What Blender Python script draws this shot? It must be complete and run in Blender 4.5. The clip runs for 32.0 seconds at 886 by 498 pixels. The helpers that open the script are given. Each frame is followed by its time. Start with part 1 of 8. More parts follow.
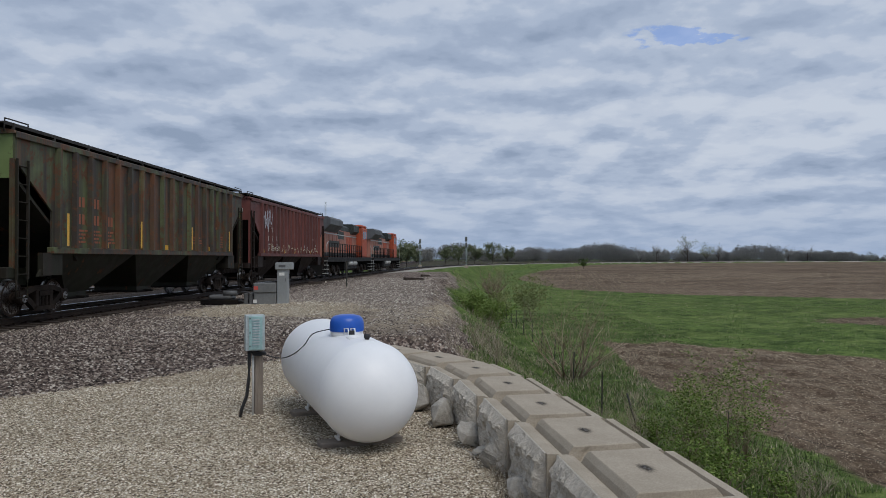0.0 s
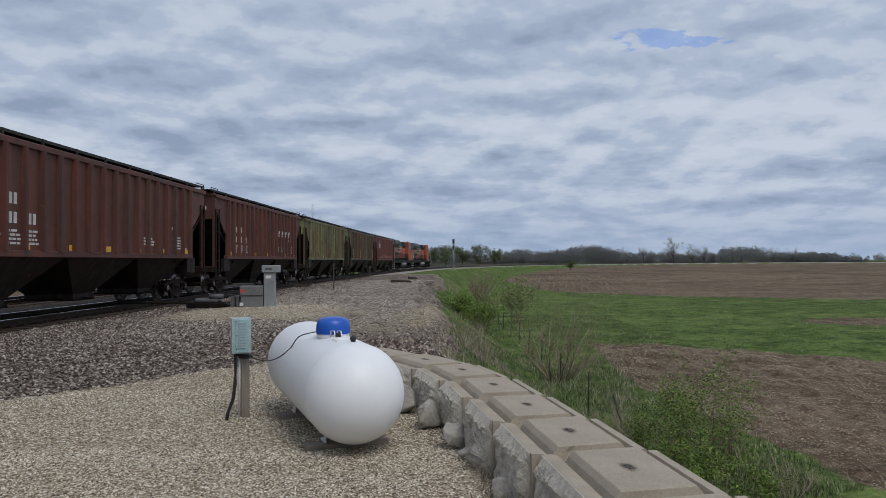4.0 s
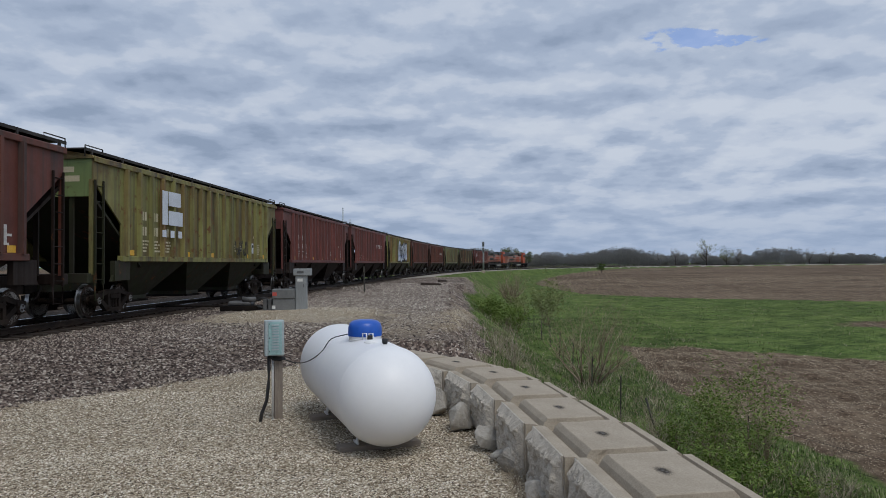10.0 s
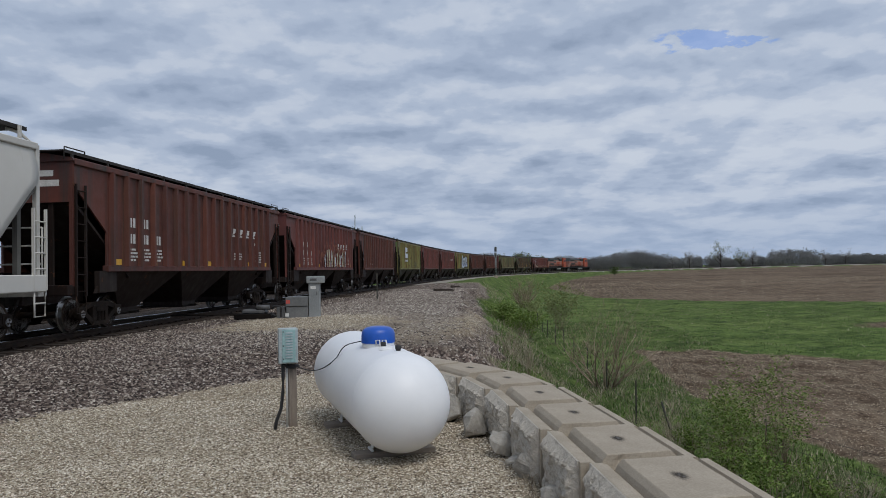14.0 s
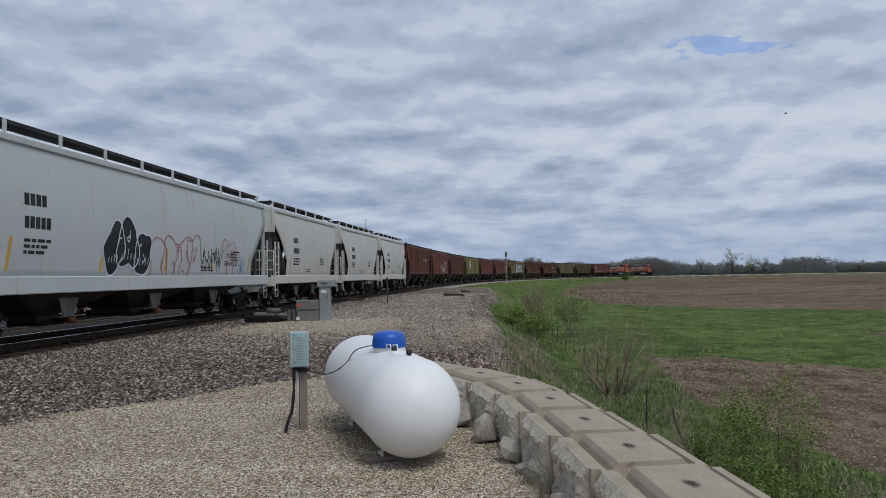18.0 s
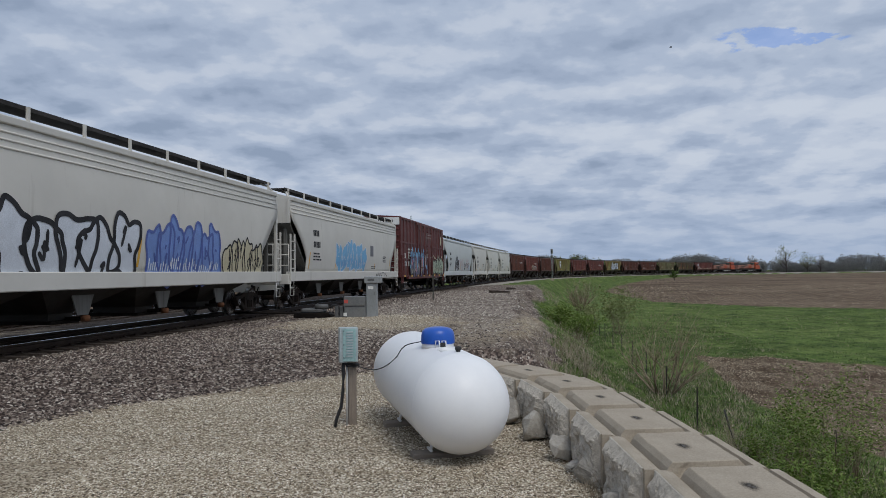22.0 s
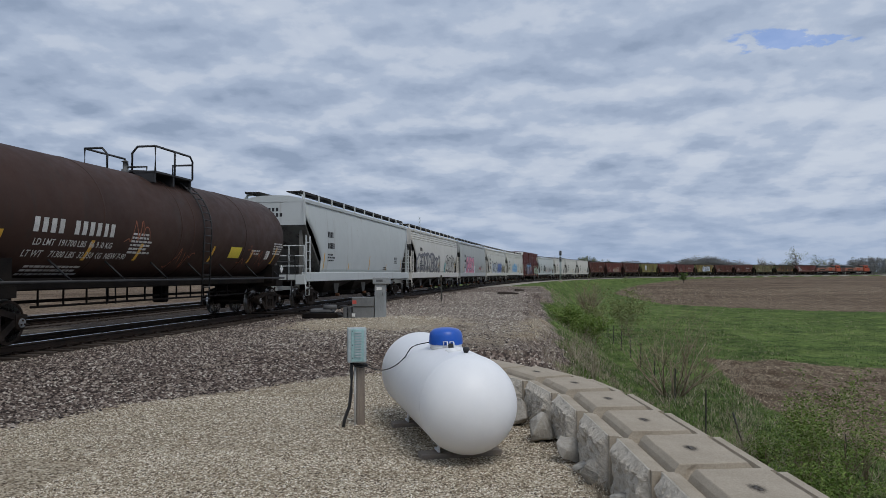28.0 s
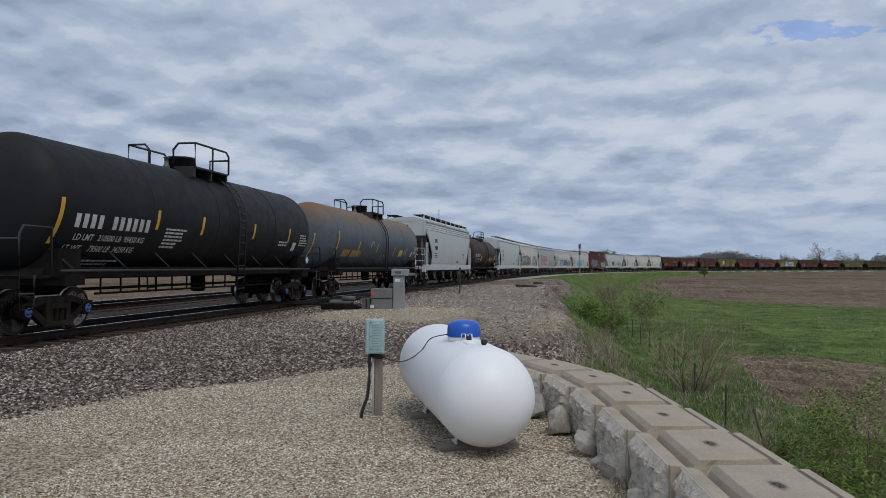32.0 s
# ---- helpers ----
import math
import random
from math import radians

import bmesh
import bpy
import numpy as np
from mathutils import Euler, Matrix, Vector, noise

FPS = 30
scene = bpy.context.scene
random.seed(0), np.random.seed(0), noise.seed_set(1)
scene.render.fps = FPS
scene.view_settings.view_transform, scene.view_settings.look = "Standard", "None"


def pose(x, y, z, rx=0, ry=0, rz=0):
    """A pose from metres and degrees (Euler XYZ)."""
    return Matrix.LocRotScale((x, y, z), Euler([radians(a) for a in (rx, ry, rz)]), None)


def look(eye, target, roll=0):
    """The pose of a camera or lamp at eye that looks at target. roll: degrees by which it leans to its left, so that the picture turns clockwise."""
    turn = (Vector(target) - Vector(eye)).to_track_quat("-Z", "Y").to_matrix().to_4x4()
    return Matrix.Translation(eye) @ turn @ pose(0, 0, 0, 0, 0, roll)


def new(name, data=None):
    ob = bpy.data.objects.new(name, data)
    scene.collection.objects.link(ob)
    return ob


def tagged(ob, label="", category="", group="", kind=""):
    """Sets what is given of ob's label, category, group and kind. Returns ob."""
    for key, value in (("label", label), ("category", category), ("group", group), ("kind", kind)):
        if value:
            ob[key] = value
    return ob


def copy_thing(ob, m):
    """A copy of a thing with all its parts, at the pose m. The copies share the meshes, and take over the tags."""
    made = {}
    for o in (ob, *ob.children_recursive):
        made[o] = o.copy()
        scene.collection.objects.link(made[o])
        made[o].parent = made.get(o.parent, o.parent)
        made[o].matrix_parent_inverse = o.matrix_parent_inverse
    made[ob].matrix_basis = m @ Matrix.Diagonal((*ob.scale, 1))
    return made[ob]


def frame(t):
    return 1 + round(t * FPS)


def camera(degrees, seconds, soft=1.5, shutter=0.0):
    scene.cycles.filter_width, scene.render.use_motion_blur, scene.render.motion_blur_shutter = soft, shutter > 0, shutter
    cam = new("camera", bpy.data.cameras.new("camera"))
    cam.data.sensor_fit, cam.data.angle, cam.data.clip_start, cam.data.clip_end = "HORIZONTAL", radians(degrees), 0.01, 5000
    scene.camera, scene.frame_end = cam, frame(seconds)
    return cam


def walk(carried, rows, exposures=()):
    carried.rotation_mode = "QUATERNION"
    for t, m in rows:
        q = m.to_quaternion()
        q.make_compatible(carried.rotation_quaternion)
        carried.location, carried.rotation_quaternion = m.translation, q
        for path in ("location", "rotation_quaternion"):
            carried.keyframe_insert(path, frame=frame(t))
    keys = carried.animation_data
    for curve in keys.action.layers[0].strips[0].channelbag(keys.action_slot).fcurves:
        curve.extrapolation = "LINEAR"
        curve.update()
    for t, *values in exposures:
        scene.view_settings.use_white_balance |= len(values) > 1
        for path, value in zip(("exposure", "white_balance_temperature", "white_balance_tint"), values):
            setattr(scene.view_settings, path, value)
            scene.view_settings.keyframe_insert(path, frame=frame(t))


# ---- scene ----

def view(x, y, z, yaw, pitch, roll):
    """A camera pose from its place and its yaw (to the left), pitch and roll."""
    return pose(x, y, z, 90 + pitch, 0, yaw) @ pose(0, 0, 0, 0, 0, roll)


cam = camera(62.58, 32.0, 0.6)
PATH = [
    (0, 0.015, 0.055, 1.902, 0.00, 0.77, -0.07),
    (0.5, 0.027, 0.020, 1.907, -0.55, 0.67, -0.17),
    (1, 0.030, 0.018, 1.906, -0.96, 0.60, -0.32),
    (1.5, 0.032, 0.019, 1.904, -1.24, 0.69, -0.38),
    (2, 0.030, 0.000, 1.908, -1.37, 0.80, -0.38),
    (2.5, 0.027, 0.010, 1.903, -1.44, 0.91, -0.31),
    (3, 0.027, 0.016, 1.906, -1.46, 0.87, -0.29),
    (3.5, 0.033, 0.007, 1.902, -1.25, 0.99, -0.27),
    (5.5, 0.025, 0.015, 1.901, 0.07, 0.75, -0.35),
    (6, 0.014, 0.026, 1.903, 0.68, 0.77, -0.41),
    (6.5, 0.008, 0.019, 1.904, 1.16, 0.74, -0.30),
    (7, 0.010, 0.020, 1.901, 1.45, 0.77, -0.32),
    (7.5, 0.005, 0.021, 1.898, 1.68, 0.83, -0.30),
    (8, 0.009, -0.000, 1.898, 1.76, 0.95, -0.37),
    (8.5, 0.007, 0.001, 1.902, 1.69, 1.05, -0.39),
    (9, 0.004, -0.002, 1.903, 1.50, 1.10, -0.31),
    (9.5, 0.012, 0.013, 1.900, 1.43, 1.11, -0.34),
    (10, 0.018, -0.001, 1.898, 1.34, 1.19, -0.43),
    (10.5, 0.023, -0.007, 1.901, 1.39, 1.32, -0.57),
    (11, 0.025, -0.007, 1.901, 1.51, 1.49, -0.71),
    (11.5, 0.024, -0.007, 1.900, 1.63, 1.57, -0.84),
    (12, 0.027, -0.003, 1.898, 1.86, 1.57, -0.95),
    (12.5, 0.032, -0.009, 1.900, 2.12, 1.51, -0.98),
    (13, 0.029, 0.012, 1.900, 2.17, 1.44, -1.18),
    (13.5, 0.029, -0.002, 1.897, 2.18, 1.51, -1.16),
    (14, 0.021, 0.001, 1.900, 2.30, 1.65, -1.19),
    (14.5, 0.019, -0.000, 1.899, 2.49, 1.78, -1.13),
    (16.5, 0.011, 0.004, 1.903, 2.79, 1.94, -0.88),
    (17, 0.008, -0.005, 1.904, 2.83, 1.93, -0.86),
    (17.5, 0.014, -0.010, 1.903, 2.92, 2.00, -0.85),
    (18, 0.009, -0.011, 1.904, 3.11, 2.03, -0.72),
    (18.5, 0.002, 0.004, 1.902, 3.41, 2.04, -0.67),
    (19, 0.000, 0.009, 1.900, 3.75, 2.02, -0.59),
    (19.5, -0.003, -0.000, 1.902, 4.16, 1.98, -0.51),
    (20, -0.010, -0.011, 1.903, 4.67, 1.93, -0.57),
    (20.5, -0.008, -0.007, 1.903, 5.47, 1.89, -0.59),
    (21, -0.012, -0.002, 1.904, 6.19, 1.90, -0.63),
    (21.5, -0.020, -0.005, 1.901, 6.51, 1.88, -0.62),
    (22, -0.034, 0.002, 1.899, 6.65, 1.83, -0.54),
    (22.5, -0.035, -0.001, 1.899, 6.74, 1.88, -0.47),
    (23, -0.029, -0.025, 1.902, 6.85, 1.97, -0.46),
    (23.5, -0.027, -0.019, 1.897, 7.10, 2.00, -0.44),
    (24, -0.017, -0.025, 1.899, 7.44, 1.87, -0.47),
    (24.5, -0.020, -0.014, 1.895, 7.59, 1.77, -0.49),
    (25, -0.027, -0.016, 1.897, 7.60, 1.71, -0.50),
    (25.5, -0.028, -0.007, 1.898, 7.38, 1.67, -0.55),
    (27.5, -0.031, -0.014, 1.899, 7.23, 1.86, -0.30),
    (28, -0.031, -0.025, 1.897, 7.31, 1.93, -0.27),
    (28.5, -0.035, -0.009, 1.903, 7.38, 1.84, -0.13),
    (29, -0.024, -0.009, 1.897, 7.53, 1.71, -0.25),
    (29.5, -0.020, -0.008, 1.894, 7.81, 1.59, -0.22),
    (30, -0.024, 0.002, 1.892, 8.14, 1.61, -0.16),
    (30.5, -0.040, 0.011, 1.891, 8.51, 1.64, -0.05),
    (31, -0.047, 0.004, 1.888, 8.82, 1.59, 0.01),
    (31.5, -0.037, 0.004, 1.895, 8.76, 1.37, 0.15),
    (32, -0.032, -0.006, 1.893, 8.79, 1.33, 0.19),
]
walk(cam, [(row[0], view(*row[1:])) for row in PATH])

# ---- sky and light ----
world = bpy.data.worlds.new("sky")
scene.world = world
world.use_nodes = True


def build_sky():
    nt = world.node_tree
    N, K = nt.nodes, nt.links
    N.clear()

    def nd(kind, **kw):
        n = N.new(kind)
        for k, v in kw.items():
            n.inputs[k].default_value = v
        return n

    def mth(op, a, b=None, c=None):
        n = N.new("ShaderNodeMath")
        n.operation = op
        for i, v in enumerate((a, b, c)):
            if v is None:
                continue
            if isinstance(v, (int, float)):
                n.inputs[i].default_value = v
            else:
                K.new(v, n.inputs[i])
        return n.outputs[0]

    out = N.new("ShaderNodeOutputWorld")
    back = N.new("ShaderNodeBackground")
    tc = N.new("ShaderNodeTexCoord")
    sep = N.new("ShaderNodeSeparateXYZ")
    K.new(tc.outputs["Generated"], sep.inputs[0])
    sx, sy, sz = sep.outputs
    # a cloud deck seen in perspective, and the same deck a little higher up
    def deck(lift):
        depth = mth("ADD", mth("MAXIMUM", sz, 0.0), 0.205 + lift)
        com = N.new("ShaderNodeCombineXYZ")
        K.new(mth("DIVIDE", sx, depth), com.inputs[0])
        K.new(mth("DIVIDE", sy, depth), com.inputs[1])
        return com.outputs[0]

    here, higher = deck(0.0), deck(0.02)

    def noise_at(where, scale, detail, rough, offset, distort=0.0, stretch=(1, 1, 1)):
        m = N.new("ShaderNodeMapping")
        m.inputs["Location"].default_value = offset
        m.inputs["Scale"].default_value = stretch
        K.new(where, m.inputs[0])
        n = nd("ShaderNodeTexNoise", Scale=scale, Detail=detail, Roughness=rough, Distortion=distort)
        K.new(m.outputs[0], n.inputs["Vector"])
        return n.outputs[0]

    big = noise_at(here, 1.3, 2.0, 0.5, (3.1, 1.7, 0.0))
    # heaps of cloud, their upper sides lit and their bases grey
    heap = noise_at(here, 3.5, 9.0, 0.52, (7.7, 2.3, 0.4))
    over = noise_at(higher, 3.5, 3.0, 0.52, (7.7, 2.3, 0.4))
    lit = mth("MULTIPLY", mth("SUBTRACT", heap, over), 0.75)
    wisp = noise_at(here, 11.0, 6.0, 0.6, (1.3, 5.1, 0.0))
    dens = mth("ADD", mth("ADD", mth("MULTIPLY", big, 0.55), mth("MULTIPLY", heap, 0.72)), mth("ADD", lit, mth("ADD", mth("MULTIPLY", wisp, 0.14), mth("MULTIPLY", sx, 0.13))))
    ramp = N.new("ShaderNodeValToRGB")
    ramp.color_ramp.interpolation = "EASE"
    el = ramp.color_ramp.elements
    el[0].position, el[0].color = 0.42, (0.265, 0.335, 0.460, 1)
    el[1].position, el[1].color = 0.97, (0.552, 0.612, 0.712, 1)
    for p, c in ((0.58, (0.340, 0.414, 0.548, 1)), (0.71, (0.405, 0.480, 0.612, 1)), (0.83, (0.495, 0.560, 0.674, 1))):
        e = el.new(p)
        e.color = c
    K.new(dens, ramp.inputs[0])
    # blue-grey towards the horizon
    hz = N.new("ShaderNodeMix")
    hz.data_type = "RGBA"
    hz.inputs["B"].default_value = (0.315, 0.405, 0.57, 1)
    K.new(ramp.outputs[0], hz.inputs["A"])
    far = mth("MULTIPLY", mth("POWER", mth("SUBTRACT", 1.0, mth("MINIMUM", mth("MULTIPLY", mth("MAXIMUM", sz, 0.0), 6.5), 1.0)), 2.0), 0.85)
    K.new(far, hz.inputs["Factor"])
    # clear sky behind the gaps
    sky = N.new("ShaderNodeTexSky")
    sky.sky_type = "NISHITA"
    sky.sun_disc = False
    sky.sun_elevation, sky.sun_rotation = radians(SUN_UP), radians(SUN_ROUND)
    dim = N.new("ShaderNodeMix")
    dim.data_type, dim.blend_type = "RGBA", "MULTIPLY"
    dim.inputs["Factor"].default_value = 1.0
    dim.inputs["B"].default_value = (0.075, 0.105, 0.165, 1)
    K.new(sky.outputs[0], dim.inputs["A"])
    # one torn opening
    torn = N.new("ShaderNodeMapping")
    torn.inputs["Location"].default_value = (-0.635, -1.90, 0)
    K.new(here, torn.inputs[0])
    turned_by = N.new("ShaderNodeMapping")
    turned_by.inputs["Rotation"].default_value = (0, 0, radians(-35))
    turned_by.inputs["Scale"].default_value = (5.6, 11.0, 1)
    K.new(torn.outputs[0], turned_by.inputs[0])
    ln = N.new("ShaderNodeVectorMath")
    ln.operation = "LENGTH"
    K.new(turned_by.outputs[0], ln.inputs[0])
    hole = mth("MAXIMUM", mth("SUBTRACT", 1.0, ln.outputs["Value"]), 0.0)
    gap = mth("SUBTRACT", mth("MULTIPLY", hole, 0.75), mth("ADD", mth("MULTIPLY", wisp, 2.4), -0.93))
    gap = mth("MINIMUM", mth("MAXIMUM", mth("MULTIPLY", mth("MULTIPLY", gap, mth("MINIMUM", mth("MULTIPLY", hole, 5.0), 1.0)), 3.2), 0.0), 0.5)
    mix = N.new("ShaderNodeMix")
    mix.data_type = "RGBA"
    K.new(gap, mix.inputs["Factor"])
    K.new(hz.outputs["Result"], mix.inputs["A"])
    K.new(dim.outputs["Result"], mix.inputs["B"])
    K.new(mix.outputs["Result"], back.inputs["Color"])
    back.inputs["Strength"].default_value = 1.0
    K.new(back.outputs[0], out.inputs[0])


SUN_UP, SUN_ROUND = 56.0, 150.0
build_sky()
sun = new("sun", bpy.data.lights.new("sun", "SUN"))
sun.data.energy, sun.data.angle, sun.data.color = 1.35, radians(28), (1.0, 0.96, 0.90)
sun.matrix_world = look((0, 0, 0), (-math.sin(radians(SUN_ROUND)), -math.cos(radians(SUN_ROUND)), -math.tan(radians(SUN_UP))))

# ---- materials ----
def graph(name):
    m = bpy.data.materials.new(name)
    m.use_nodes = True
    nt = m.node_tree
    return m, nt, nt.nodes["Principled BSDF"]


def tint(c, k):
    return (min(c[0] * k, 1), min(c[1] * k, 1), min(c[2] * k, 1), 1)


def node(nt, kind, links=(), **kw):
    n = nt.nodes.new(kind)
    for k, v in kw.items():
        n.inputs[k].default_value = v
    for k, v in links:
        nt.links.new(v, n.inputs[k])
    return n


def blend(nt, fac, a, b, mode="MIX"):
    n = nt.nodes.new("ShaderNodeMix")
    n.data_type, n.blend_type = "RGBA", mode
    for key, v in (("Factor", fac), ("A", a), ("B", b)):
        if isinstance(v, (int, float, tuple)):
            n.inputs[key].default_value = v
        else:
            nt.links.new(v, n.inputs[key])
    return n.outputs["Result"]


def curve_of(nt, fac, lo, hi):
    n = nt.nodes.new("ShaderNodeMapRange")
    n.inputs["From Min"].default_value, n.inputs["From Max"].default_value = lo, hi
    nt.links.new(fac, n.inputs["Value"])
    return n.outputs[0]


def coords(nt, scale=(1, 1, 1), space="Object"):
    tc = nt.nodes.new("ShaderNodeTexCoord")
    m = nt.nodes.new("ShaderNodeMapping")
    m.inputs["Scale"].default_value = scale
    nt.links.new(tc.outputs[space], m.inputs[0])
    return m.outputs[0]


def surface(name, c1, c2, fine=30.0, coarse=1.2, rough=0.75, metal=0.0, bump=0.15, stretch=(1, 1, 1), vary=0.0, bumpscale=None, spread=0.35, grit=0.55):
    """A surface of two tones, with grain and stains, at real-world size."""
    m, nt, bs = graph(name)
    v = coords(nt, stretch)
    big = node(nt, "ShaderNodeTexNoise", [("Vector", v)], Scale=coarse, Detail=6.0, Roughness=0.6)
    small = node(nt, "ShaderNodeTexNoise", [("Vector", v)], Scale=fine, Detail=5.0, Roughness=0.65)
    col = blend(nt, curve_of(nt, big.outputs[0], 0.5 - spread / 2, 0.5 + spread / 2), (*c1, 1), (*c2, 1))
    grain = curve_of(nt, small.outputs[0], 0.25, 0.75)
    lo = blend(nt, grain, (0.62, 0.62, 0.62, 1), (1.3, 1.3, 1.3, 1))
    col = blend(nt, grit, col, blend(nt, 1.0, col, lo, "MULTIPLY"))
    if vary:
        info = nt.nodes.new("ShaderNodeObjectInfo")
        k = curve_of(nt, info.outputs["Random"], 0, 1)
        col = blend(nt, 1.0, col, blend(nt, k, tint((1, 1, 1), 1 - vary), tint((1, 1, 1), 1.0)), "MULTIPLY")
    nt.links.new(col, bs.inputs["Base Color"])
    r = nt.nodes.new("ShaderNodeMapRange")
    r.inputs["To Min"].default_value, r.inputs["To Max"].default_value = max(rough - 0.12, 0.05), min(rough + 0.12, 1)
    nt.links.new(big.outputs[0], r.inputs["Value"])
    nt.links.new(r.outputs[0], bs.inputs["Roughness"])
    bs.inputs["Metallic"].default_value = metal
    if bump:
        b = node(nt, "ShaderNodeBump", [("Height", small.outputs[0])], Strength=bump, Distance=bumpscale or 0.01)
        nt.links.new(b.outputs[0], bs.inputs["Normal"])
    return m


def freight(name, c, rust=(0.11, 0.045, 0.022), wear=0.35, dirt=0.5, streak=3.0, grime=(0.035, 0.028, 0.024), fade_by=0.16, drip=0.0, patch=None):
    """Weathered railway paint: faded patches, rust, run-down streaks and road dirt."""
    m, nt, bs = graph(name)
    v = coords(nt)
    vs = coords(nt, (streak, streak, 0.12))
    info = nt.nodes.new("ShaderNodeObjectInfo")
    shift = node(nt, "ShaderNodeCombineXYZ")
    for axis in (0, 1, 2):
        far = nt.nodes.new("ShaderNodeMath")
        far.operation = "MULTIPLY"
        far.inputs[1].default_value = 40.0 + 7 * axis
        nt.links.new(info.outputs["Random"], far.inputs[0])
        nt.links.new(far.outputs[0], shift.inputs[axis])
    moved = []
    for src in (v, vs):
        add = nt.nodes.new("ShaderNodeVectorMath")
        add.operation = "ADD"
        nt.links.new(src, add.inputs[0])
        nt.links.new(shift.outputs[0], add.inputs[1])
        moved.append(add.outputs[0])
    v, vs = moved
    fade = node(nt, "ShaderNodeTexNoise", [("Vector", v)], Scale=0.7, Detail=5.0, Roughness=0.6)
    runs = node(nt, "ShaderNodeTexNoise", [("Vector", vs)], Scale=1.0, Detail=6.0, Roughness=0.65)
    spots = node(nt, "ShaderNodeTexNoise", [("Vector", v)], Scale=2.6, Detail=9.0, Roughness=0.72)
    col = blend(nt, curve_of(nt, fade.outputs[0], 0.35, 0.65), tint(c, 1 - fade_by), tint(c, 1 + 0.7 * fade_by))
    if patch:
        wide = node(nt, "ShaderNodeTexNoise", [("Vector", v)], Scale=0.33, Detail=6.0, Roughness=0.62)
        col = blend(nt, curve_of(nt, wide.outputs[0], 0.44, 0.56), col, (*patch, 1))
    col = blend(nt, curve_of(nt, runs.outputs[0], 0.62 - 0.2 * dirt, 0.86 - 0.2 * dirt), col, (*grime, 1))
    col = blend(nt, curve_of(nt, spots.outputs[0], 0.67 - 0.2 * wear, 0.75 - 0.2 * wear), col, (*rust, 1))
    if drip:
        bleed = node(nt, "ShaderNodeTexNoise", [("Vector", vs)], Scale=0.75, Detail=8.0, Roughness=0.7)
        odd = nt.nodes.new("ShaderNodeMath")
        odd.operation = "MULTIPLY"
        odd.inputs[1].default_value = drip
        nt.links.new(curve_of(nt, info.outputs["Random"], 0.5, 1.3), odd.inputs[0])
        col = blend(nt, odd.outputs[0], col, tint(rust, 1.8))
        col = blend(nt, curve_of(nt, bleed.outputs[0], 0.66 - 0.16 * drip, 0.80 - 0.16 * drip), col, tint(rust, 1.5))
    nt.links.new(col, bs.inputs["Base Color"])
    nt.links.new(curve_of(nt, spots.outputs[0], -0.6, 1.1), bs.inputs["Roughness"])
    b = node(nt, "ShaderNodeBump", [("Height", spots.outputs[0])], Strength=0.12, Distance=0.01)
    nt.links.new(b.outputs[0], bs.inputs["Normal"])
    return m


def plain(name, c, rough=0.5, metal=0.0):
    return surface(name, tint(c, 0.9)[:3], tint(c, 1.08)[:3], 40.0, 2.0, rough, metal, 0.05)


